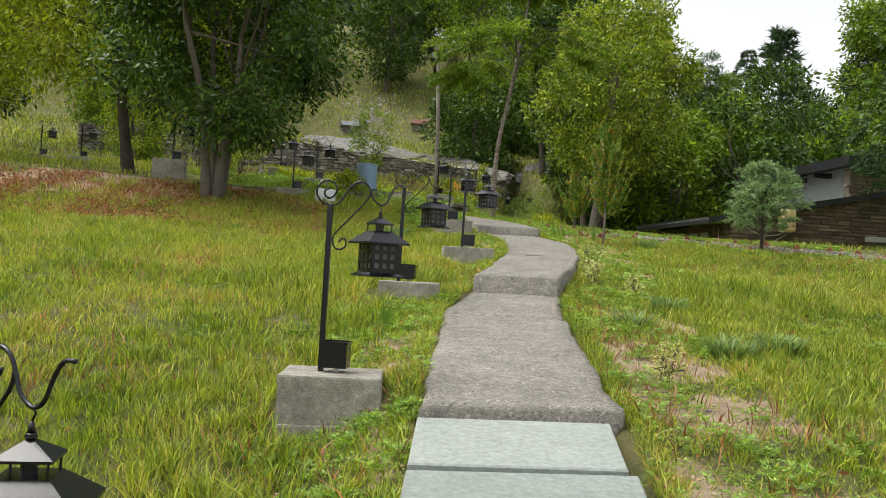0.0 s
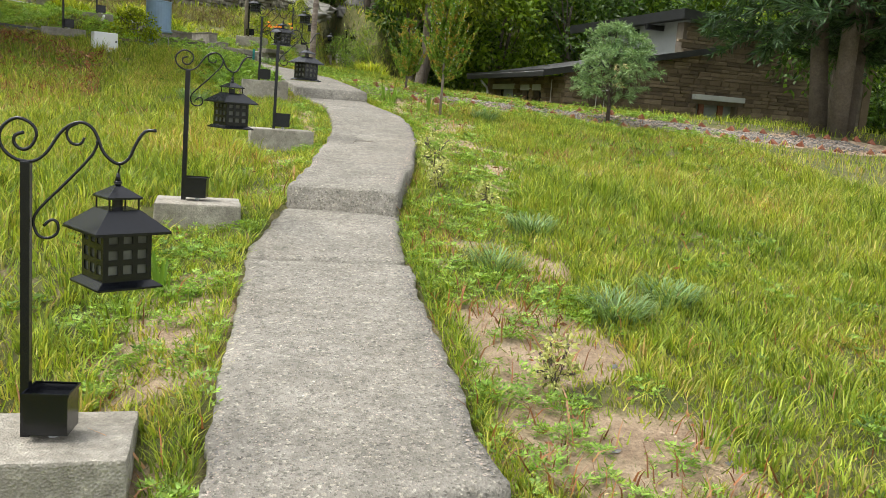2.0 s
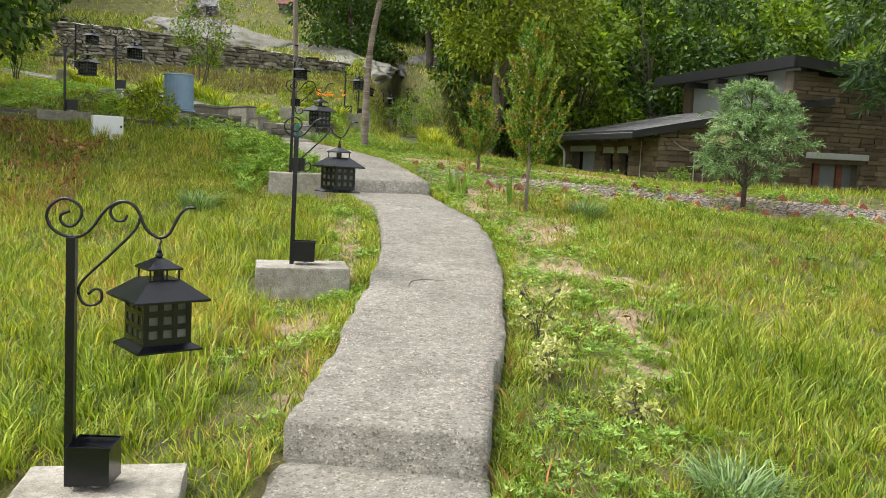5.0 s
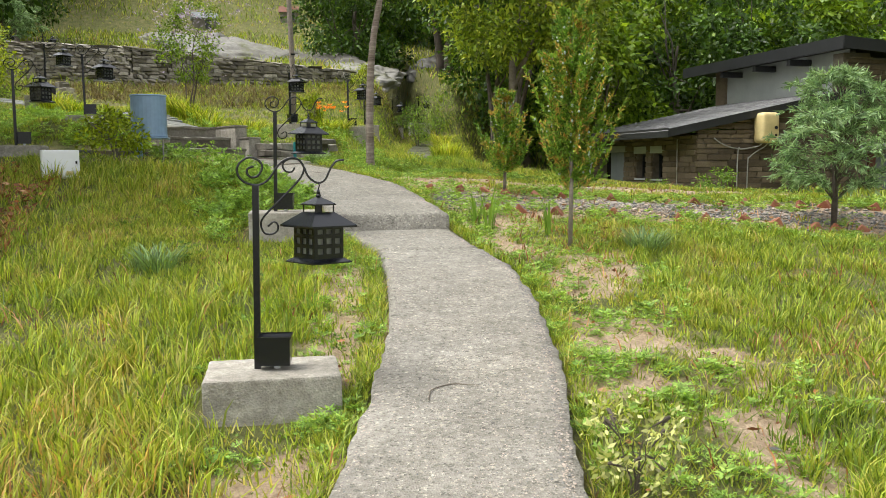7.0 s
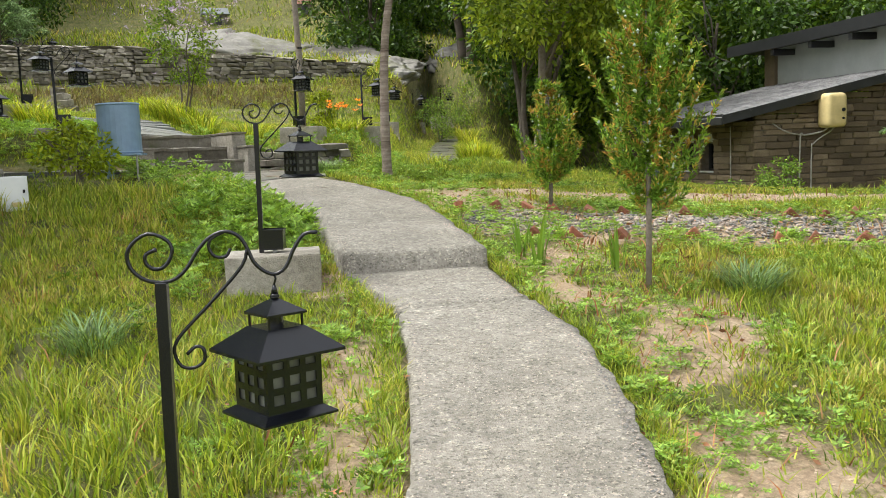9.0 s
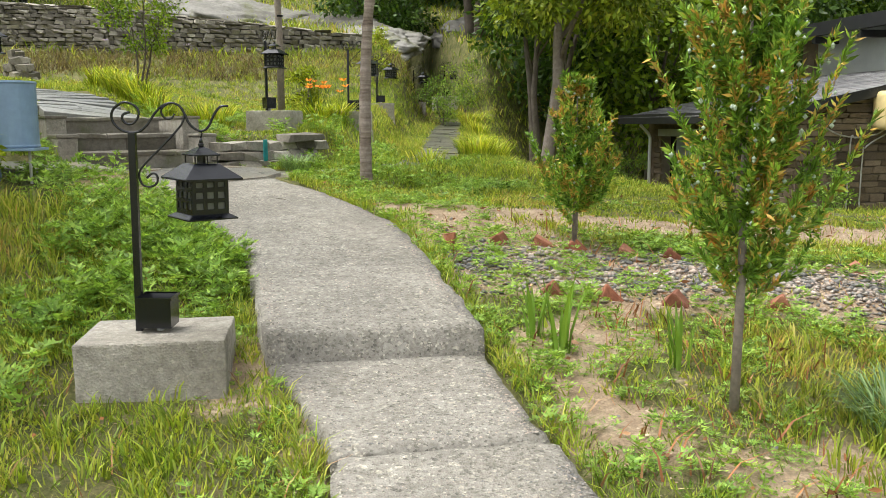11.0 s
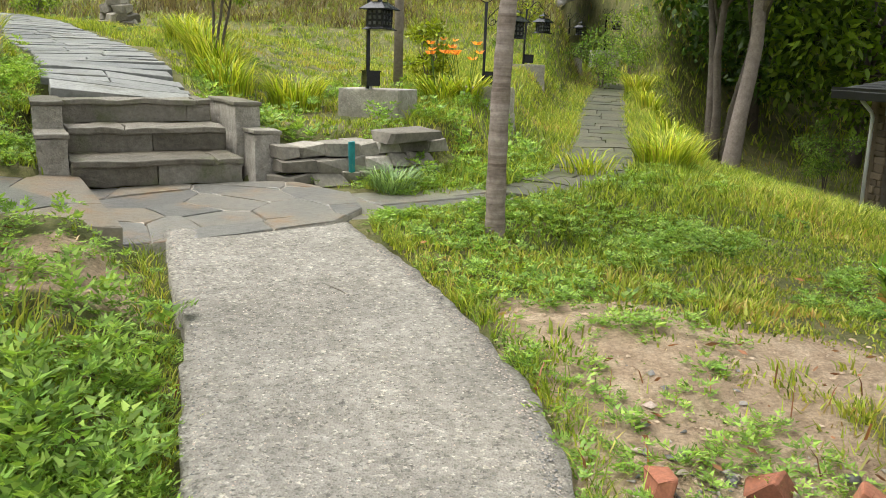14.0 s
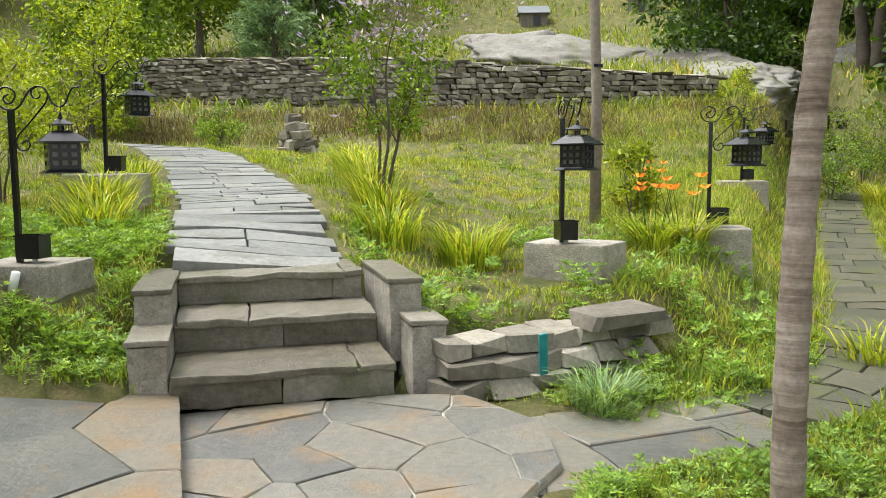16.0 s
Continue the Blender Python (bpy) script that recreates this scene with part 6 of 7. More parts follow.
for x, y, h in ((3.79, 13.95, 0.42), (4.30, 13.72, 0.34), (3.72, 14.15, 0.3), (0.42, 6.3, 0.26)):
    iris = thing("iris", pose(x, y, gz(x, y)), "upright sword-like green iris leaves", "plant", "irises")
    for k in range(11):
        a = rand.uniform(0, 6.28)
        d, top, wd = Vector((math.cos(a), math.sin(a), 0)), h * rand.uniform(0.6, 1.1), Vector((-math.sin(a), math.cos(a), 0)) * 0.011
        p, lean = d * rand.uniform(0.0, 0.05), rand.uniform(0.05, 0.35)
        bm, rows = bmesh.new(), []
        for f, g in ((0, 0.8), (0.35, 1.0), (0.7, 0.85), (1.0, 0.08)):
            c = p + d * (lean * top * f * f) + Vector((0, 0, top * f - 0.02))
            rows.append([bm.verts.new(c - wd * g), bm.verts.new(c + d * 0.003), bm.verts.new(c + wd * g)])
        for u, v in zip(rows, rows[1:]):
            bm.faces.new((u[0], u[1], v[1], v[0]))
            bm.faces.new((u[1], u[2], v[2], v[1]))
        part("leaf", bm, WEED, iris)


def make_lily(x, y, seed):
    ob = tuft("daylily", "orange daylily in flower over strap leaves", x, y, 170, 0.48, 0.17, GOLD_GRASS, 0.9, 0.014, "flower", "daylilies")
    r = random.Random(seed)
    for k in range(6):
        p = Vector((r.uniform(-0.22, 0.22), r.uniform(-0.15, 0.15), r.uniform(0.42, 0.6)))
        P = np.tile(np.array(p), (6, 1))
        a = np.arange(6) * np.pi / 3
        V, Q = leaf_quads(P, unit(np.stack([np.cos(a), np.sin(a), 0.6 + 0 * a], -1)), 0.07, 0.034)
        link("flower", mesh_np("flower", V, Q), ORANGE, ob, "open orange flower")
        part("stem", tube([(p.x * 0.3, p.y * 0.3, 0), (p.x * 0.7, p.y * 0.7, p.z * 0.6), tuple(p)], 0.004, 5), WEED, ob)
    return ob


for k, (x, y) in enumerate(((3.17, 22.37), (3.44, 22.47), (3.22, 24.78))):
    make_lily(x, y, k)

for x, y, h in ((2.15, 5.0, 0.26), (2.9, 9.15, 0.38), (2.75, 8.55, 0.28), (3.05, 8.15, 0.22)):
    make_tree("variegated_shrub", "small shrub with pale yellow-edged leaves beside the path", "shrub", (x, y, gz(x, y)), h, h * 0.5, h * 0.12, 0.006, 4, 14, 420, 0.032, VARIEGATED, BARK, int(y * 10), (0, 0), 0.1, "variegated shrubs")
# trees and shrubs, built one by one
make_tree("broadleaf_tree", "large dark green broadleaf tree with several trunks", "tree", (-2.3, 15.75, gz(-2.3, 15.75)), 6.6, 2.15, 0.95, 0.12, 4, 58, 34000, 0.12, DARK_LEAF, BARK, 1, (0, 0), 0.4)
make_tree("fruit_tree", "tree with light yellow-green hanging leaves above the bank", "tree", (-4.6, 19.2, gz(-4.6, 19.2)), 6.4, 3.0, 1.5, 0.14, 1, 40, 18000, 0.13, LIME_LEAF, BARK, 2, (-0.6, -0.8), 0.5)
make_tree("fruit_tree", "tree with light yellow-green hanging leaves above the bank", "tree", (-8.5, 20.5, gz(-8.5, 20.5)), 6.6, 3.0, 1.7, 0.13, 1, 36, 15000, 0.14, LIME_LEAF, BARK, 3, (0.5, -0.5), 0.5)
make_tree("tall_tree", "tall leaning tree with yellow-green leaves and a pale trunk", "tree", (8.4, 28.0, gz(8.4, 28.0)), 9.6, 2.5, 3.3, 0.15, 1, 60, 26000, 0.16, TALL_LEAF, PALE_BARK, 4, (0.9, 0.3), 0.35)
make_tree("dark_tree", "dense dark green tree overhanging the stone house", "tree", (16.6, 19.0, gz(16.6, 19.0)), 10.0, 3.8, 1.4, 0.17, 2, 60, 22000, 0.17, DARK_LEAF, BARK, 45, (0, 0), 0.35)
make_tree("dark_tree", "dense dark green tree with several trunks", "tree", (9.35, 37.42, gz(9.35, 37.42)), 8.5, 3.0, 1.9, 0.2, 3, 50, 20000, 0.2, DARK_LEAF, BARK, 5, (0, 0), 0.35)
make_tree("dark_tree", "dense dark green tree with several trunks", "tree", (9.56, 31.85, gz(9.56, 31.85)), 8.2, 2.4, 3.7, 0.13, 4, 38, 12000, 0.16, DARK_LEAF, BARK, 6, (0.3, 0.2), 0.35)
make_tree("flowering_tree", "slender young tree with sparse leaves and lilac flowers", "tree", (0.72, 23.15, gz(0.72, 23.15)), 2.5, 0.62, 0.6, 0.024, 3, 34, 3600, 0.055, MID_LEAF, BARK, 7, (0.1, 0), 0.2, "", 0.30)
make_conifer("cedar", "large drooping dark green conifer with several trunks", (12.0, 13.9, gz(12.0, 13.9)), 7.6, 2.1, 1.6, 0.16, 3, 250, 52, 0.19, CEDAR_LEAF, 8, 0.25, 0.55)
make_conifer("juniper", "bushy blue-green juniper with feathery upward sprays", (7.2, 13.55, gz(7.2, 13.55)), 1.45, 0.72, 0.25, 0.03, 1, 90, 34, 0.07, BLUE_LEAF, 9, 0.75, 0.2)
make_conifer("juniper", "bushy blue-green juniper with feathery upward sprays", (-5.6, 37.0, gz(-5.6, 37.0)), 2.6, 1.2, 0.5, 0.05, 1, 110, 30, 0.14, BLUE_LEAF, 10, 0.7, 0.2)
make_thuja((4.31, 13.25, gz(4.31, 13.25)), 2.0, 0.33, 11, 260)
make_thuja((4.47, 15.6, gz(4.47, 15.6)), 1.14, 0.29, 12, 130)
for x, y, h, s, mt, seed in ((-2.58, 22.18, 1.6, 0.7, LIME_LEAF, 13), (-3.40, 24.24, 1.8, 0.8, LIME_LEAF, 14), (3.09, 24.25, 0.75, 0.32, LIME_LEAF, 15), (-4.22, 30.36, 1.0, 0.55, MID_LEAF, 16), (-4.3, 26.2, 2.4, 1.0, LIME_LEAF, 51), (-2.9, 20.7, 1.5, 0.65, LIME_LEAF, 52), (6.9, 31.6, 1.3, 0.7, WEED, 53), (8.0, 33.6, 1.5, 0.9, MID_LEAF, 54), (-5.4, 22.6, 2.2, 0.9, LIME_LEAF, 55), (0.2, 16.75, 0.55, 0.35, LIME_LEAF, 17), (11.19, 21.96, 0.8, 0.5, WEED, 19), (11.30, 30.30, 1.4, 0.6, WEED, 20), (5.17, 31.13, 1.5, 0.4, LIME_LEAF, 21)):
    make_tree("shrub", "small leafy green garden shrub", "shrub", (x, y, gz(x, y)), h, s, h * 0.15, 0.016, 4, 16, 2200 if s > 0.5 else 1300, 0.06, mt, BARK, seed, (0, 0), 0.1, "garden shrubs")
w = rng.normal(size=(240, 3)) * np.array([0.4, 0.36, 0.34]) + np.array([0.78, 23.15, gz(0.72, 23.15) + 1.9])
rosettes("lilac_flowers", w, 5, 0.05, LILAC, "loose sprays of small lilac flowers", "flowers")

# slender feather-leaved tree beside the landing
fern = thing("feather_tree", pose(3.37, 18.32, gz(3.37, 18.32)), "slender ringed trunk with a high umbrella of feathery leaves", "tree")
tp = [(0, 0, -0.1), (0.0, 0, 0.8), (0.06, 0.02, 1.7), (0.24, 0.02, 2.7), (0.38, 0.0, 3.6), (0.55, 0.0, 4.7), (0.62, 0.0, 5.3)]
line = smooth_line(tp, 12)
part("trunk", tube(line, [(0.062 - 0.045 * i / len(line)) * (1.06 if i % 3 == 0 else 0.98) for i in range(len(line))], 12), RINGED_BARK, fern, smooth=True)
fr, tw = [], bmesh.new()
for k in range(34):
    top = k < 12
    f = (0.93 + 0.07 * rand.random()) if top else rand.uniform(0.56, 0.74)
    p = line[int(f * (len(line) - 1))]
    a = rand.uniform(0, 2 * math.pi)
    reach = rand.uniform(0.5, 0.8) if top else rand.uniform(1.3, 2.3)
    d = Vector((math.cos(a), math.sin(a), 0))
    c = [p, p + d * reach * 0.4 + Vector((0, 0, reach * 0.32)), p + d * reach * 0.75 + Vector((0, 0, reach * 0.3)), p + d * reach + Vector((0, 0, reach * 0.02))]
    tube_bm(tw, c, [0.012, 0.008, 0.005, 0.003], 4)
    for j in range(9):
        u = 0.25 + 0.75 * j / 8
        q = c[1].lerp(c[3], u) if u > 0.4 else c[0].lerp(c[1], u * 2)
        for sd in (-1, 1):
            e = q + (d * 0.5 + Vector((-d.y, d.x, 0)) * sd * 0.9 + Vector((0, 0, -0.25))) * 0.42
            fr.append([tuple(q), tuple(q.lerp(e, 0.5) + Vector((0, 0, 0.03))), tuple(e)])
part("twigs", tw, BARK, fern)
link("crown", spray_mesh("crown", fr, 52, 0.10, 0.026, 0.6), MID_LEAF, fern)

# woods: four kinds, copied over the slopes
kinds = [
    make_tree("wood_tree", "dense mid-green tree in the woods", "tree", (13.4, 33.2, gz(13.4, 33.2)), 7.0, 2.6, 0.7, 0.16, 1, 44, 9000, 0.24, MID_LEAF, BARK, 41, (0, 0), 0.3, "trees of the woods"),
    make_tree("wood_tree", "dense dark green tree in the woods", "tree", (16.6, 33.6, gz(16.6, 33.6)), 8.0, 2.5, 0.6, 0.16, 1, 44, 9000, 0.22, DARK_LEAF, BARK, 42, (0, 0), 0.3, "trees of the woods"),
    make_tree("wood_tree", "tall narrow tree in the woods", "tree", (14.0, 40.5, gz(14.0, 40.5)), 12.5, 2.0, 3.0, 0.17, 1, 50, 8000, 0.24, MID_LEAF, BARK, 43, (0, 0), 0.3, "trees of the woods", 0.42),
    make_conifer("pine", "dark pine on the wooded slope", (27.0, 50.0, gz(27.0, 50.0)), 11.0, 2.6, 3.0, 0.2, 1, 80, 18, 0.42, CEDAR_LEAF, 44, 0.1, 0.2, "trees of the woods"),
]
r = random.Random(5)
spots = [(19.5, 33.5, 1, 1.0), (22.5, 35, 0, 1.1), (25.5, 33, 1, 1.0), (11.4, 34.6, 1, 1.0), (12.0, 38.5, 0, 1.1), (18, 38, 0, 1.1), (10.2, 40, 1, 1.1), (21.5, 39.5, 1, 1.2), (6.4, 41.5, 1, 0.9), (11.4, 44.5, 3, 1.2), (16.2, 44, 2, 0.65), (28, 29, 0, 1.0), (30, 24, 1, 1.1), (26, 26, 1, 0.9), (24.5, 30.5, 0, 0.9), (27, 19, 0, 1.1), (23, 14, 1, 1.0), (-11, 24, 0, 0.8), (-12.5, 29, 1, 0.9), (-7.5, 31.5, 0, 0.5), (-9.5, 36.5, 0, 0.7), (-14, 35, 2, 0.8), (-6.5, 43, 1, 0.8), (-11, 44, 0, 1.0), (17, 12, 1, 0.8)]
for k in range(150):
    y = r.uniform(46, 125)
    x = r.uniform(-0.75, 0.95) * y
    if -0.12 * y < x - 1 < 0.1 * y and y < 53:
        continue
    spots.append((x, y, r.choice((0, 1, 0, 1, 2, 3)), r.uniform(0.8, 1.45) * (0.55 if 0.3 * y < x < 0.55 * y else 1.0)))
for x, y, k, s in spots:
    copy_thing(kinds[k], pose(x, y, gz(x, y) - 0.1, 0, 0, r.uniform(0, 360)) @ Matrix.Diagonal((s, s, s, 1)))

# ---- gravel bed and bricks ----
n = 15000
gx0 = rng.uniform(3.55, 11.5, n)
gy0 = np.interp(gx0, [p[0] for p in GRAVEL_LINE], [p[1] for p in GRAVEL_LINE]) + rng.normal(size=n) * 0.26
ok = ~paved(gx0, gy0)
gx0, gy0 = gx0[ok], gy0[ok]
n = len(gx0)
size = 0.006 + 0.024 * rng.random(n) ** 2.5
octa = np.array([(1, 0, 0), (0, 1, 0), (-1, 0, 0), (0, -1, 0), (0, 0, 1), (0, 0, -1)], float)
ang = rng.random(n) * 6.28
ca, sa = np.cos(ang), np.sin(ang)
sh = octa[None] * (0.5 + 1.0 * rng.random((n, 6, 1))) * np.array([1.25, 0.85, 0.5])
V = np.stack([sh[..., 0] * ca[:, None] - sh[..., 1] * sa[:, None], sh[..., 0] * sa[:, None] + sh[..., 1] * ca[:, None], sh[..., 2]], -1) * size[:, None, None]
V += np.stack([gx0, gy0, ground_height(gx0, gy0) + size * 0.35], -1)[:, None]
i = (np.arange(n) * 6)[:, None]
tri = np.concatenate([i + np.array(t) for t in ((0, 1, 4), (1, 2, 4), (2, 3, 4), (3, 0, 4), (1, 0, 5), (2, 1, 5), (3, 2, 5), (0, 3, 5))])
tagged(link("gravel", mesh_np("gravel", V.reshape(-1, 3), None, tri), GRAVEL), "strip of loose grey river gravel", "gravel", kind="stuff")

def crumbs(name, P, low, high, mat, label, category):
    """Small angular bits lying on the ground."""
    n = len(P)
    sz = low + (high - low) * rng.random(n) ** 3
    body = octa[None] * (0.55 + 0.9 * rng.random((n, 6, 1))) * np.array([1.2, 0.9, 0.6]) * sz[:, None, None]
    turn = rng.random(n) * 6.28
    cs, sn = np.cos(turn)[:, None], np.sin(turn)[:, None]
    body = np.stack([body[..., 0] * cs - body[..., 1] * sn, body[..., 0] * sn + body[..., 1] * cs, body[..., 2]], -1)
    at = P.copy()
    at[:, 2] += 0.01 + sz * 0.2
    k = (np.arange(n) * 6)[:, None]
    faces = np.concatenate([k + np.array(t) for t in ((0, 1, 4), (1, 2, 4), (2, 3, 4), (3, 0, 4))])
    tagged(link(name, mesh_np(name, (body + at[:, None]).reshape(-1, 3), None, faces), mat), label, category, kind="stuff")


crumbs("soil_crumbs", scatter(60000, (-2, 8), (2, 18), lambda x, y: bare(x, y) ** 1.5), 0.003, 0.014, CLOD, "dry crumbs of sandy soil", "soil")
crumbs("loose_stones", scatter(2600, (1.5, 8), (4, 18), lambda x, y: bare(x, y) ** 2 * 0.6), 0.006, 0.03, GRAVEL, "loose small stones on the bare soil", "stones")
BRICKS = []
for k in range(5):
    bm = box((0.17, 0.07, 0.095), (0, 0, 0), 0.010)
    for v in bm.verts:
        v.co += Vector([noise.noise(v.co * 14 + Vector((k * 3, 0, j))) * 0.03 for j in range(3)])
    me = bpy.data.meshes.new("brick")
    bm.to_mesh(me)
    bm.free()
    me.materials.append(BRICK)
    BRICKS.append(me)
for side, step, chance in ((1, 0.25, 0.92), (-1, 0.27, 0.85)):
    x = 3.75
    while x < 12:
        x += step * rand.uniform(0.8, 1.25)
        if rand.random() > chance:
            continue
        y = float(lerp(x, GRAVEL_LINE)) + side * (0.52 + 0.04 * rand.uniform(-1, 1))
        ob = new("edging_brick", BRICKS[rand.randrange(5)])
        ob.matrix_world = pose(x, y, gz(x, y) - 0.015, rand.uniform(-18, 18), 40 + rand.uniform(-16, 16), -20 + rand.uniform(-14, 14))
        tagged(ob, "worn red brick set on its corner as edging", "brick", "edging bricks")
ob = new("loose_brick", BRICKS[0])
ob.matrix_world = pose(3.62, 15.72, gz(3.62, 15.72) + 0.04, 0, 6, 75)
tagged(ob, "worn red brick lying flat beside the path", "brick")

# ---- floodlight pole ----
pole = thing("floodlight_pole", pose(2.71, 24.10, gz(2.71, 24.10)), "slim grey wooden pole with a small floodlight on top", "lamp")
part("pole", tube([(0, 0, -0.2), (0.01, 0, 1.2), (-0.03, 0, 2.6), (-0.12, 0, 4.2)], [0.062, 0.055, 0.05, 0.04], 10), PALE_BARK, pole, smooth=True)
part("band", tube([(0.012, 0, 1.55), (0.012, 0, 1.58)], 0.058, 10), BLACK, pole)
head = part("floodlight", box((0.26, 0.08, 0.2), (0, 0, 0), 0.012), BLACK, pole)
head.matrix_local = pose(-0.2, -0.08, 4.28, -25, 40, -30)
part("lens", box((0.2, 0.01, 0.14), (0, -0.043, 0)), GLASS_GREY, head)

# ---- blue drum on its stand ----
drum = thing("blue_drum", pose(0.53, 17.15, gz(0.53, 17.15)), "pale blue painted metal drum on a post stand", "tank")
top = 0.25
bm = bmesh.new()
prof = [(0.0, 0.0), (0.205, 0.0), (0.212, 0.012), (0.205, 0.025), (0.203, 0.47), (0.212, 0.482), (0.205, 0.495), (0.19, 0.488), (0.0, 0.485)]
rings = [[bm.verts.new((rr * math.cos(2 * math.pi * k / 28), rr * math.sin(2 * math.pi * k / 28), top + z)) for k in range(28)] for rr, z in prof[1:-1]]
for a, b in zip(rings, rings[1:]):
    for k in range(28):
        bm.faces.new((a[k], a[(k + 1) % 28], b[(k + 1) % 28], b[k]))
bm.faces.new(rings[0][::-1])
bm.faces.new(rings[-1])
part("drum", bm, BLUE, drum, smooth=False)
part("tray", box((0.44, 0.44, 0.02), (0, 0, top - 0.012), 0.004), BLUE, drum)
part("leg", box((0.07, 0.05, top + 0.1), (-0.12, 0.0, top / 2 - 0.07), 0.004), BLUE, drum)
part("pipe", tube([(0.16, -0.12, top - 0.02), (0.16, -0.12, -0.1)], 0.011, 8), GALV, drum)

# ---- white electrical box ----
eb = thing("electrical_box", pose(-0.27, 16.0, 2.68, 0, 0, 18), "white metal electrical box against the terrace edge", "electrical box")
part("body", box((0.36, 0.16, 0.30), (0, 0.0, 0.15), 0.008), WHITE, eb)
dr = part("door", box((0.34, 0.012, 0.28), (0, -0.087, 0.15), 0.004), WHITE, eb)
part("latch", box((0.018, 0.012, 0.03), (0.145, -0.098, 0.17), 0.002), BLACK, dr)
part("sticker", box((0.07, 0.003, 0.04), (0.08, -0.095, 0.06)), CREAM, dr, "small faded yellow label")
part("foot", box((0.05, 0.05, 0.5), (-0.12, 0.03, -0.2)), GALV, eb)
part("foot", box((0.05, 0.05, 0.5), (0.12, 0.03, -0.2)), GALV, eb)
kerb = thing("terrace_kerb", Matrix(), "weathered concrete edge holding the slate terrace", "kerb", kind="structure")
for k in range(9):
    x = 0.75 - 1.4 * k
    y = float(lerp(x, [(-14, 18.5), (-8.7, 17.9), (-3.9, 17.38), (-1.5, 17.36), (0.1, 17.45), (1.1, 17.62)]))
    y2 = float(lerp(x - 1.4, [(-14, 18.5), (-8.7, 17.9), (-3.9, 17.38), (-1.5, 17.36), (0.1, 17.45), (1.1, 17.62)]))
    b = rough_block((1.38, 0.16, 0.5), (0, 0, -0.25), PLINTH, "kerb_block", kerb, k, 0.012)
    b.matrix_world = pose(x - 0.7, (y + y2) / 2 + 0.05, 2.91 + 0.045 * max(0.0, 0.2 - x), 0, 0, math.degrees(math.atan2(y - y2, 1.4)))

# ---- cracks in the path ----
def crack(points, wide=0.004):
    pts = smooth_line([(x, y, 0) for x, y in points], 6)
    out = []
    for p in pts:
        jog = 0.012 * (float(vnoise(p.x, p.y, 19, 71)) - 0.5)
        y = p.y
        low, high = (1.53, 2.13) if 7.8 < y < 13.05 else (2.36, 2.82)
        y0, y1 = (7.80, 13.05) if 7.8 < y < 13.05 else (13.98, 18.30)
        z = low + (high - low) * (y - y0) / (y1 - y0) + 0.010 * (float(vnoise(p.x, y, 2.0, 25)) - 0.5) + 0.004 * (float(vnoise(p.x, y, 11.0, 26)) - 0.5)
        out.append((p.x + jog, y + jog, z + 0.001))
    part("crack", tube(out, wide, 5), MORTAR, footpath, "thin dark crack")


crack([(2.30, 9.95), (2.33, 10.05), (2.44, 10.11), (2.56, 10.07)], 0.003)
crack([(2.60, 10.02), (2.71, 10.03), (2.74, 9.96)], 0.003)
crack([(2.42, 9.74), (2.46, 9.71), (2.52, 9.72)], 0.003)
crack([(2.50, 17.30), (2.53, 17.27), (2.57, 17.21)], 0.0025)

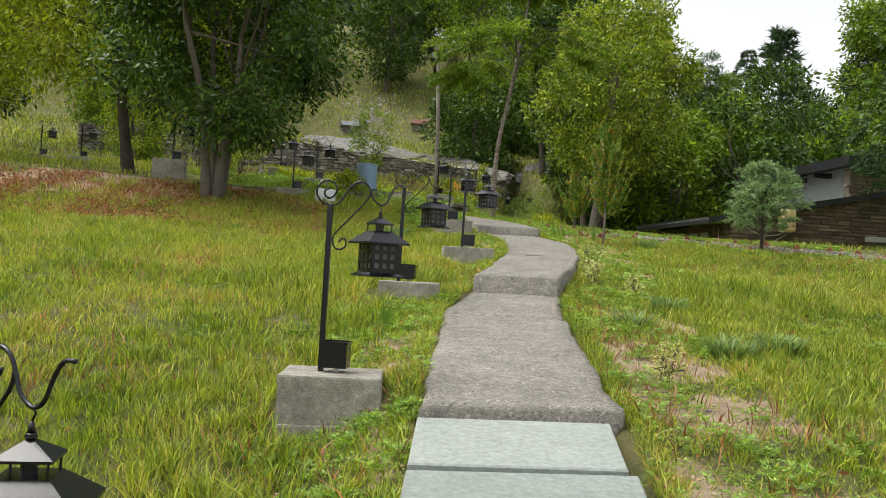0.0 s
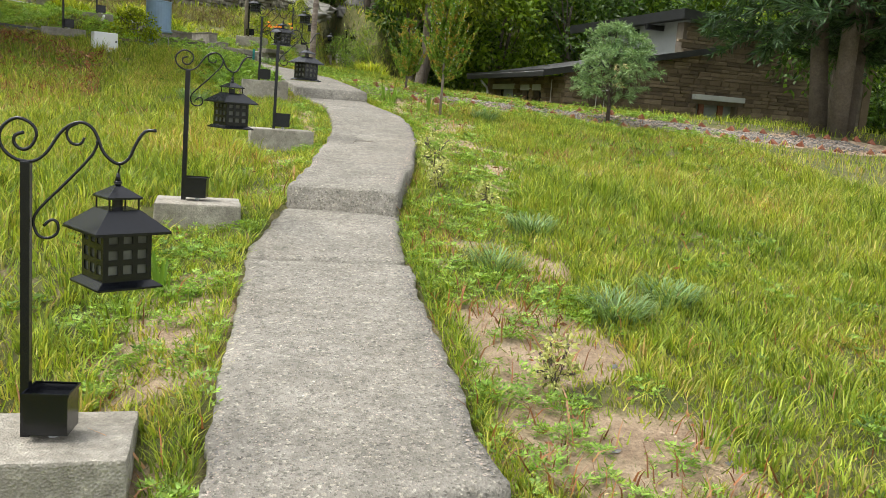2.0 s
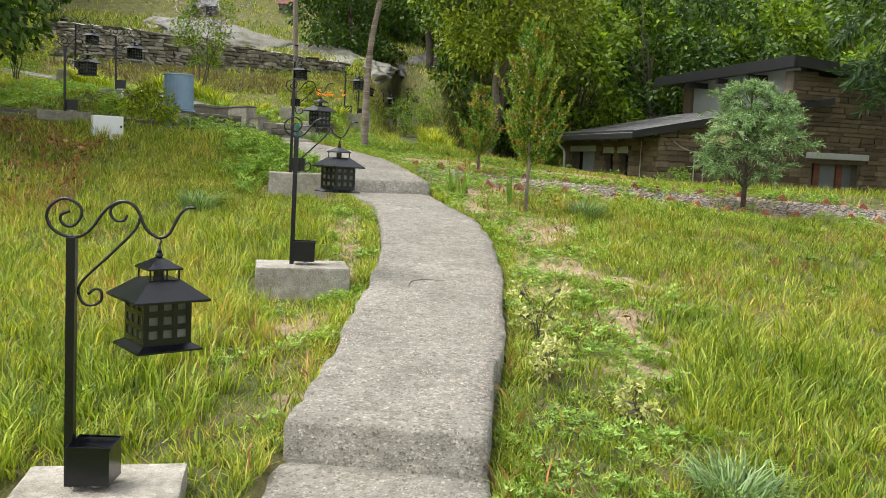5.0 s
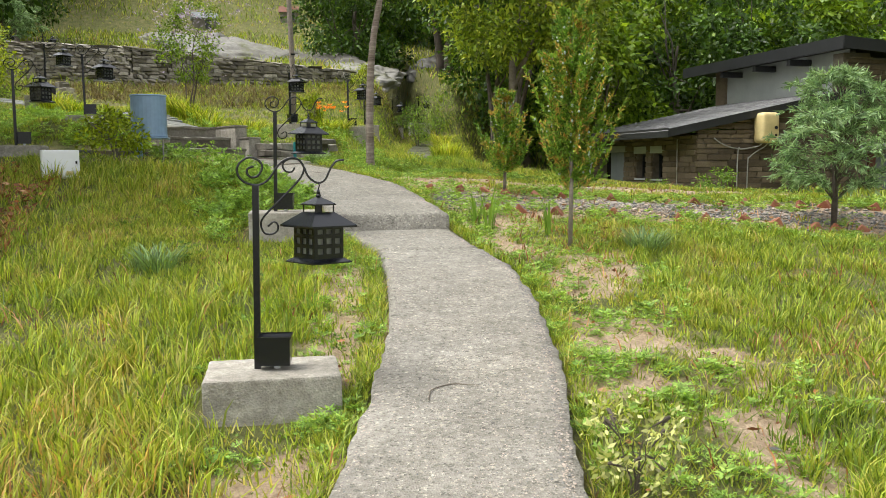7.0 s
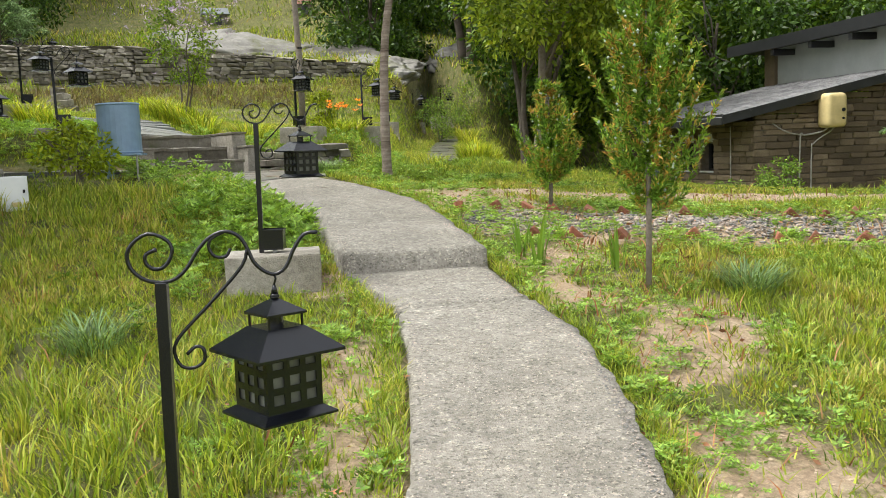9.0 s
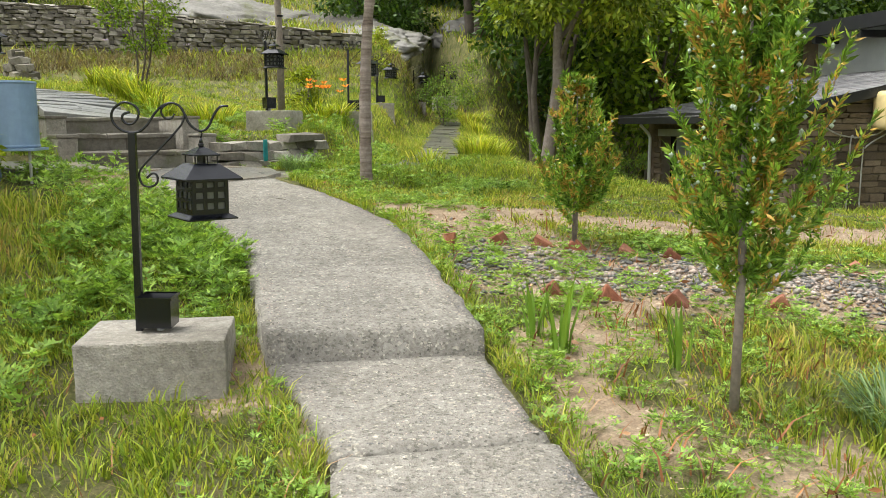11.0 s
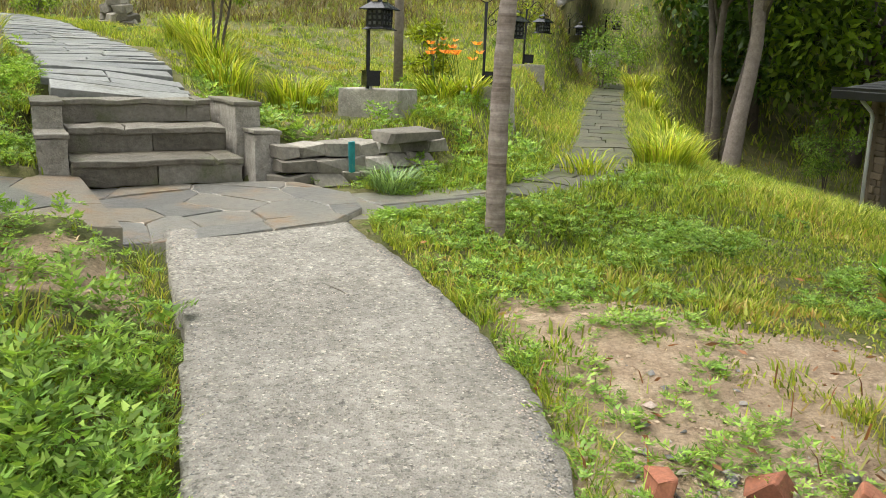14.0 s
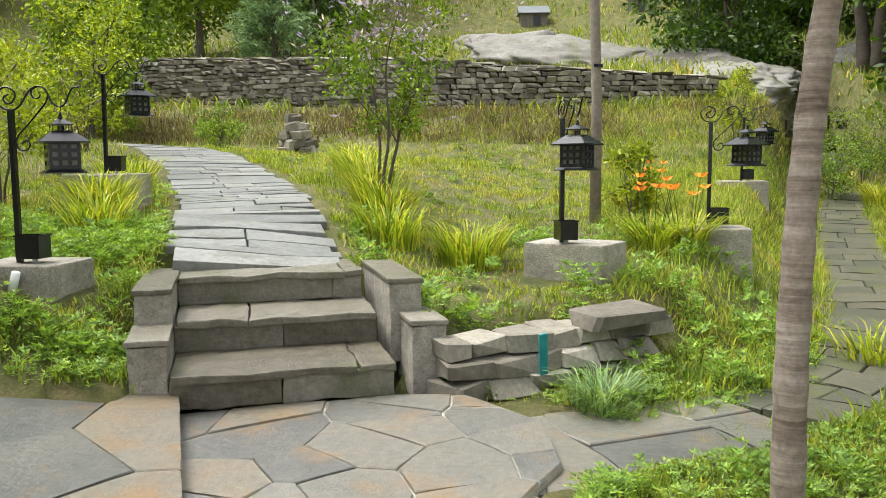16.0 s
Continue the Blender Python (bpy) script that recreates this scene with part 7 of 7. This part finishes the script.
# ---- small things ----
tl = part("plastic_strip", box((0.05, 0.02, 0.24), (0, 0, 0.12), 0.006), TEAL)
tl.matrix_world = pose(2.43, 19.86, 2.92, 8, -6, 35)
tagged(tl, "torn teal plastic strip against the edging stones", "litter")
for z, dz in ((3.36, 0.0), (3.14, 0.03)):
    c = part("white_conduit", tube([(0, 0, 0), (0.02, -0.01, 0.12)], 0.024, 10), WHITE, smooth=True)
    c.matrix_world = pose(-0.46 - dz, 19.44 - dz * 2, z + 0.03, 0, 10, 0)
    tagged(c, "short white plastic conduit end", "pipe", "conduit ends")
for x, y, sx, sy, sz, tilt in ((1.9, 42.5, 6.2, 4.2, 0.75, 5), (-3.0, 37.4, 5.0, 3.0, 0.45, 3), (4.8, 41.0, 4.2, 4.0, 0.5, -4), (6.0, 38.2, 3.2, 3.0, 0.4, -2), (9.6, 40.0, 2.4, 1.8, 0.6, 0), (-0.4, 45.5, 4.2, 3.0, 0.6, 0), (-6.5, 40.5, 3.6, 2.6, 0.4, 0)):
    bm = bmesh.new()
    bmesh.ops.create_icosphere(bm, subdivisions=5, radius=1.0)
    for v in bm.verts:
        p = v.co.copy()
        v.co *= 1 + 0.3 * noise.noise(p * 1.4 + Vector((x, y, 0))) + 0.18 * noise.noise(p * 3.3 + Vector((x, y, 3))) + 0.09 * noise.noise(p * 8 + Vector((0, x, y)))
        v.co *= 1 + 0.05 * noise.noise(p * 17) + 0.06 * abs(noise.noise(Vector((p.x * 2, p.y * 9, p.z * 14))))
        v.co = Vector((v.co.x * sx * 0.5, v.co.y * sy * 0.7, v.co.z * sz))
    ob = part("rock_outcrop", bm, ROCK, smooth=True)
    ob.matrix_world = pose(x, y, gz(x, y) - 0.25, 14, tilt, 0)
    tagged(ob, "broad pale grey rock outcrop on the grassy slope", "rock", "rock outcrops")


def make_hut(x, y, w, mat_roof, mat_wall, label, turn):
    t = thing("hut", pose(x, y, gz(x, y) - 0.1, 0, 0, turn), label, "hut")
    t.matrix_world = t.matrix_world @ Matrix.Diagonal((0.55, 0.55, 0.55, 1))
    part("wall", box((w, w * 0.7, 1.0), (0, 0, 0.5)), mat_wall, t)
    bm = bmesh.new()
    v = [bm.verts.new(p) for p in ((-w * .6, -w * .5, 0.9), (w * .6, -w * .5, 0.9), (w * .6, 0, 1.5), (-w * .6, 0, 1.5), (-w * .6, w * .5, 0.9), (w * .6, w * .5, 0.9))]
    for f in ((0, 1, 2, 3), (3, 2, 5, 4), (0, 3, 4), (1, 5, 2), (0, 4, 5, 1)):
        bm.faces.new([v[i] for i in f])
    part("roof", bm, mat_roof, t)
    part("door", box((0.5, 0.04, 0.75), (0.2, -w * 0.35 - 0.02, 0.42)), DARK_TRIM, t)


make_hut(0.4, 48.5, 1.8, DOOR_GREY, RUBBLE, "small hut with a grey metal roof on the hill", 10)
make_hut(4.4, 49.5, 1.5, RED_WOOD, RUBBLE, "small hut with a red-brown roof on the hill", -8)
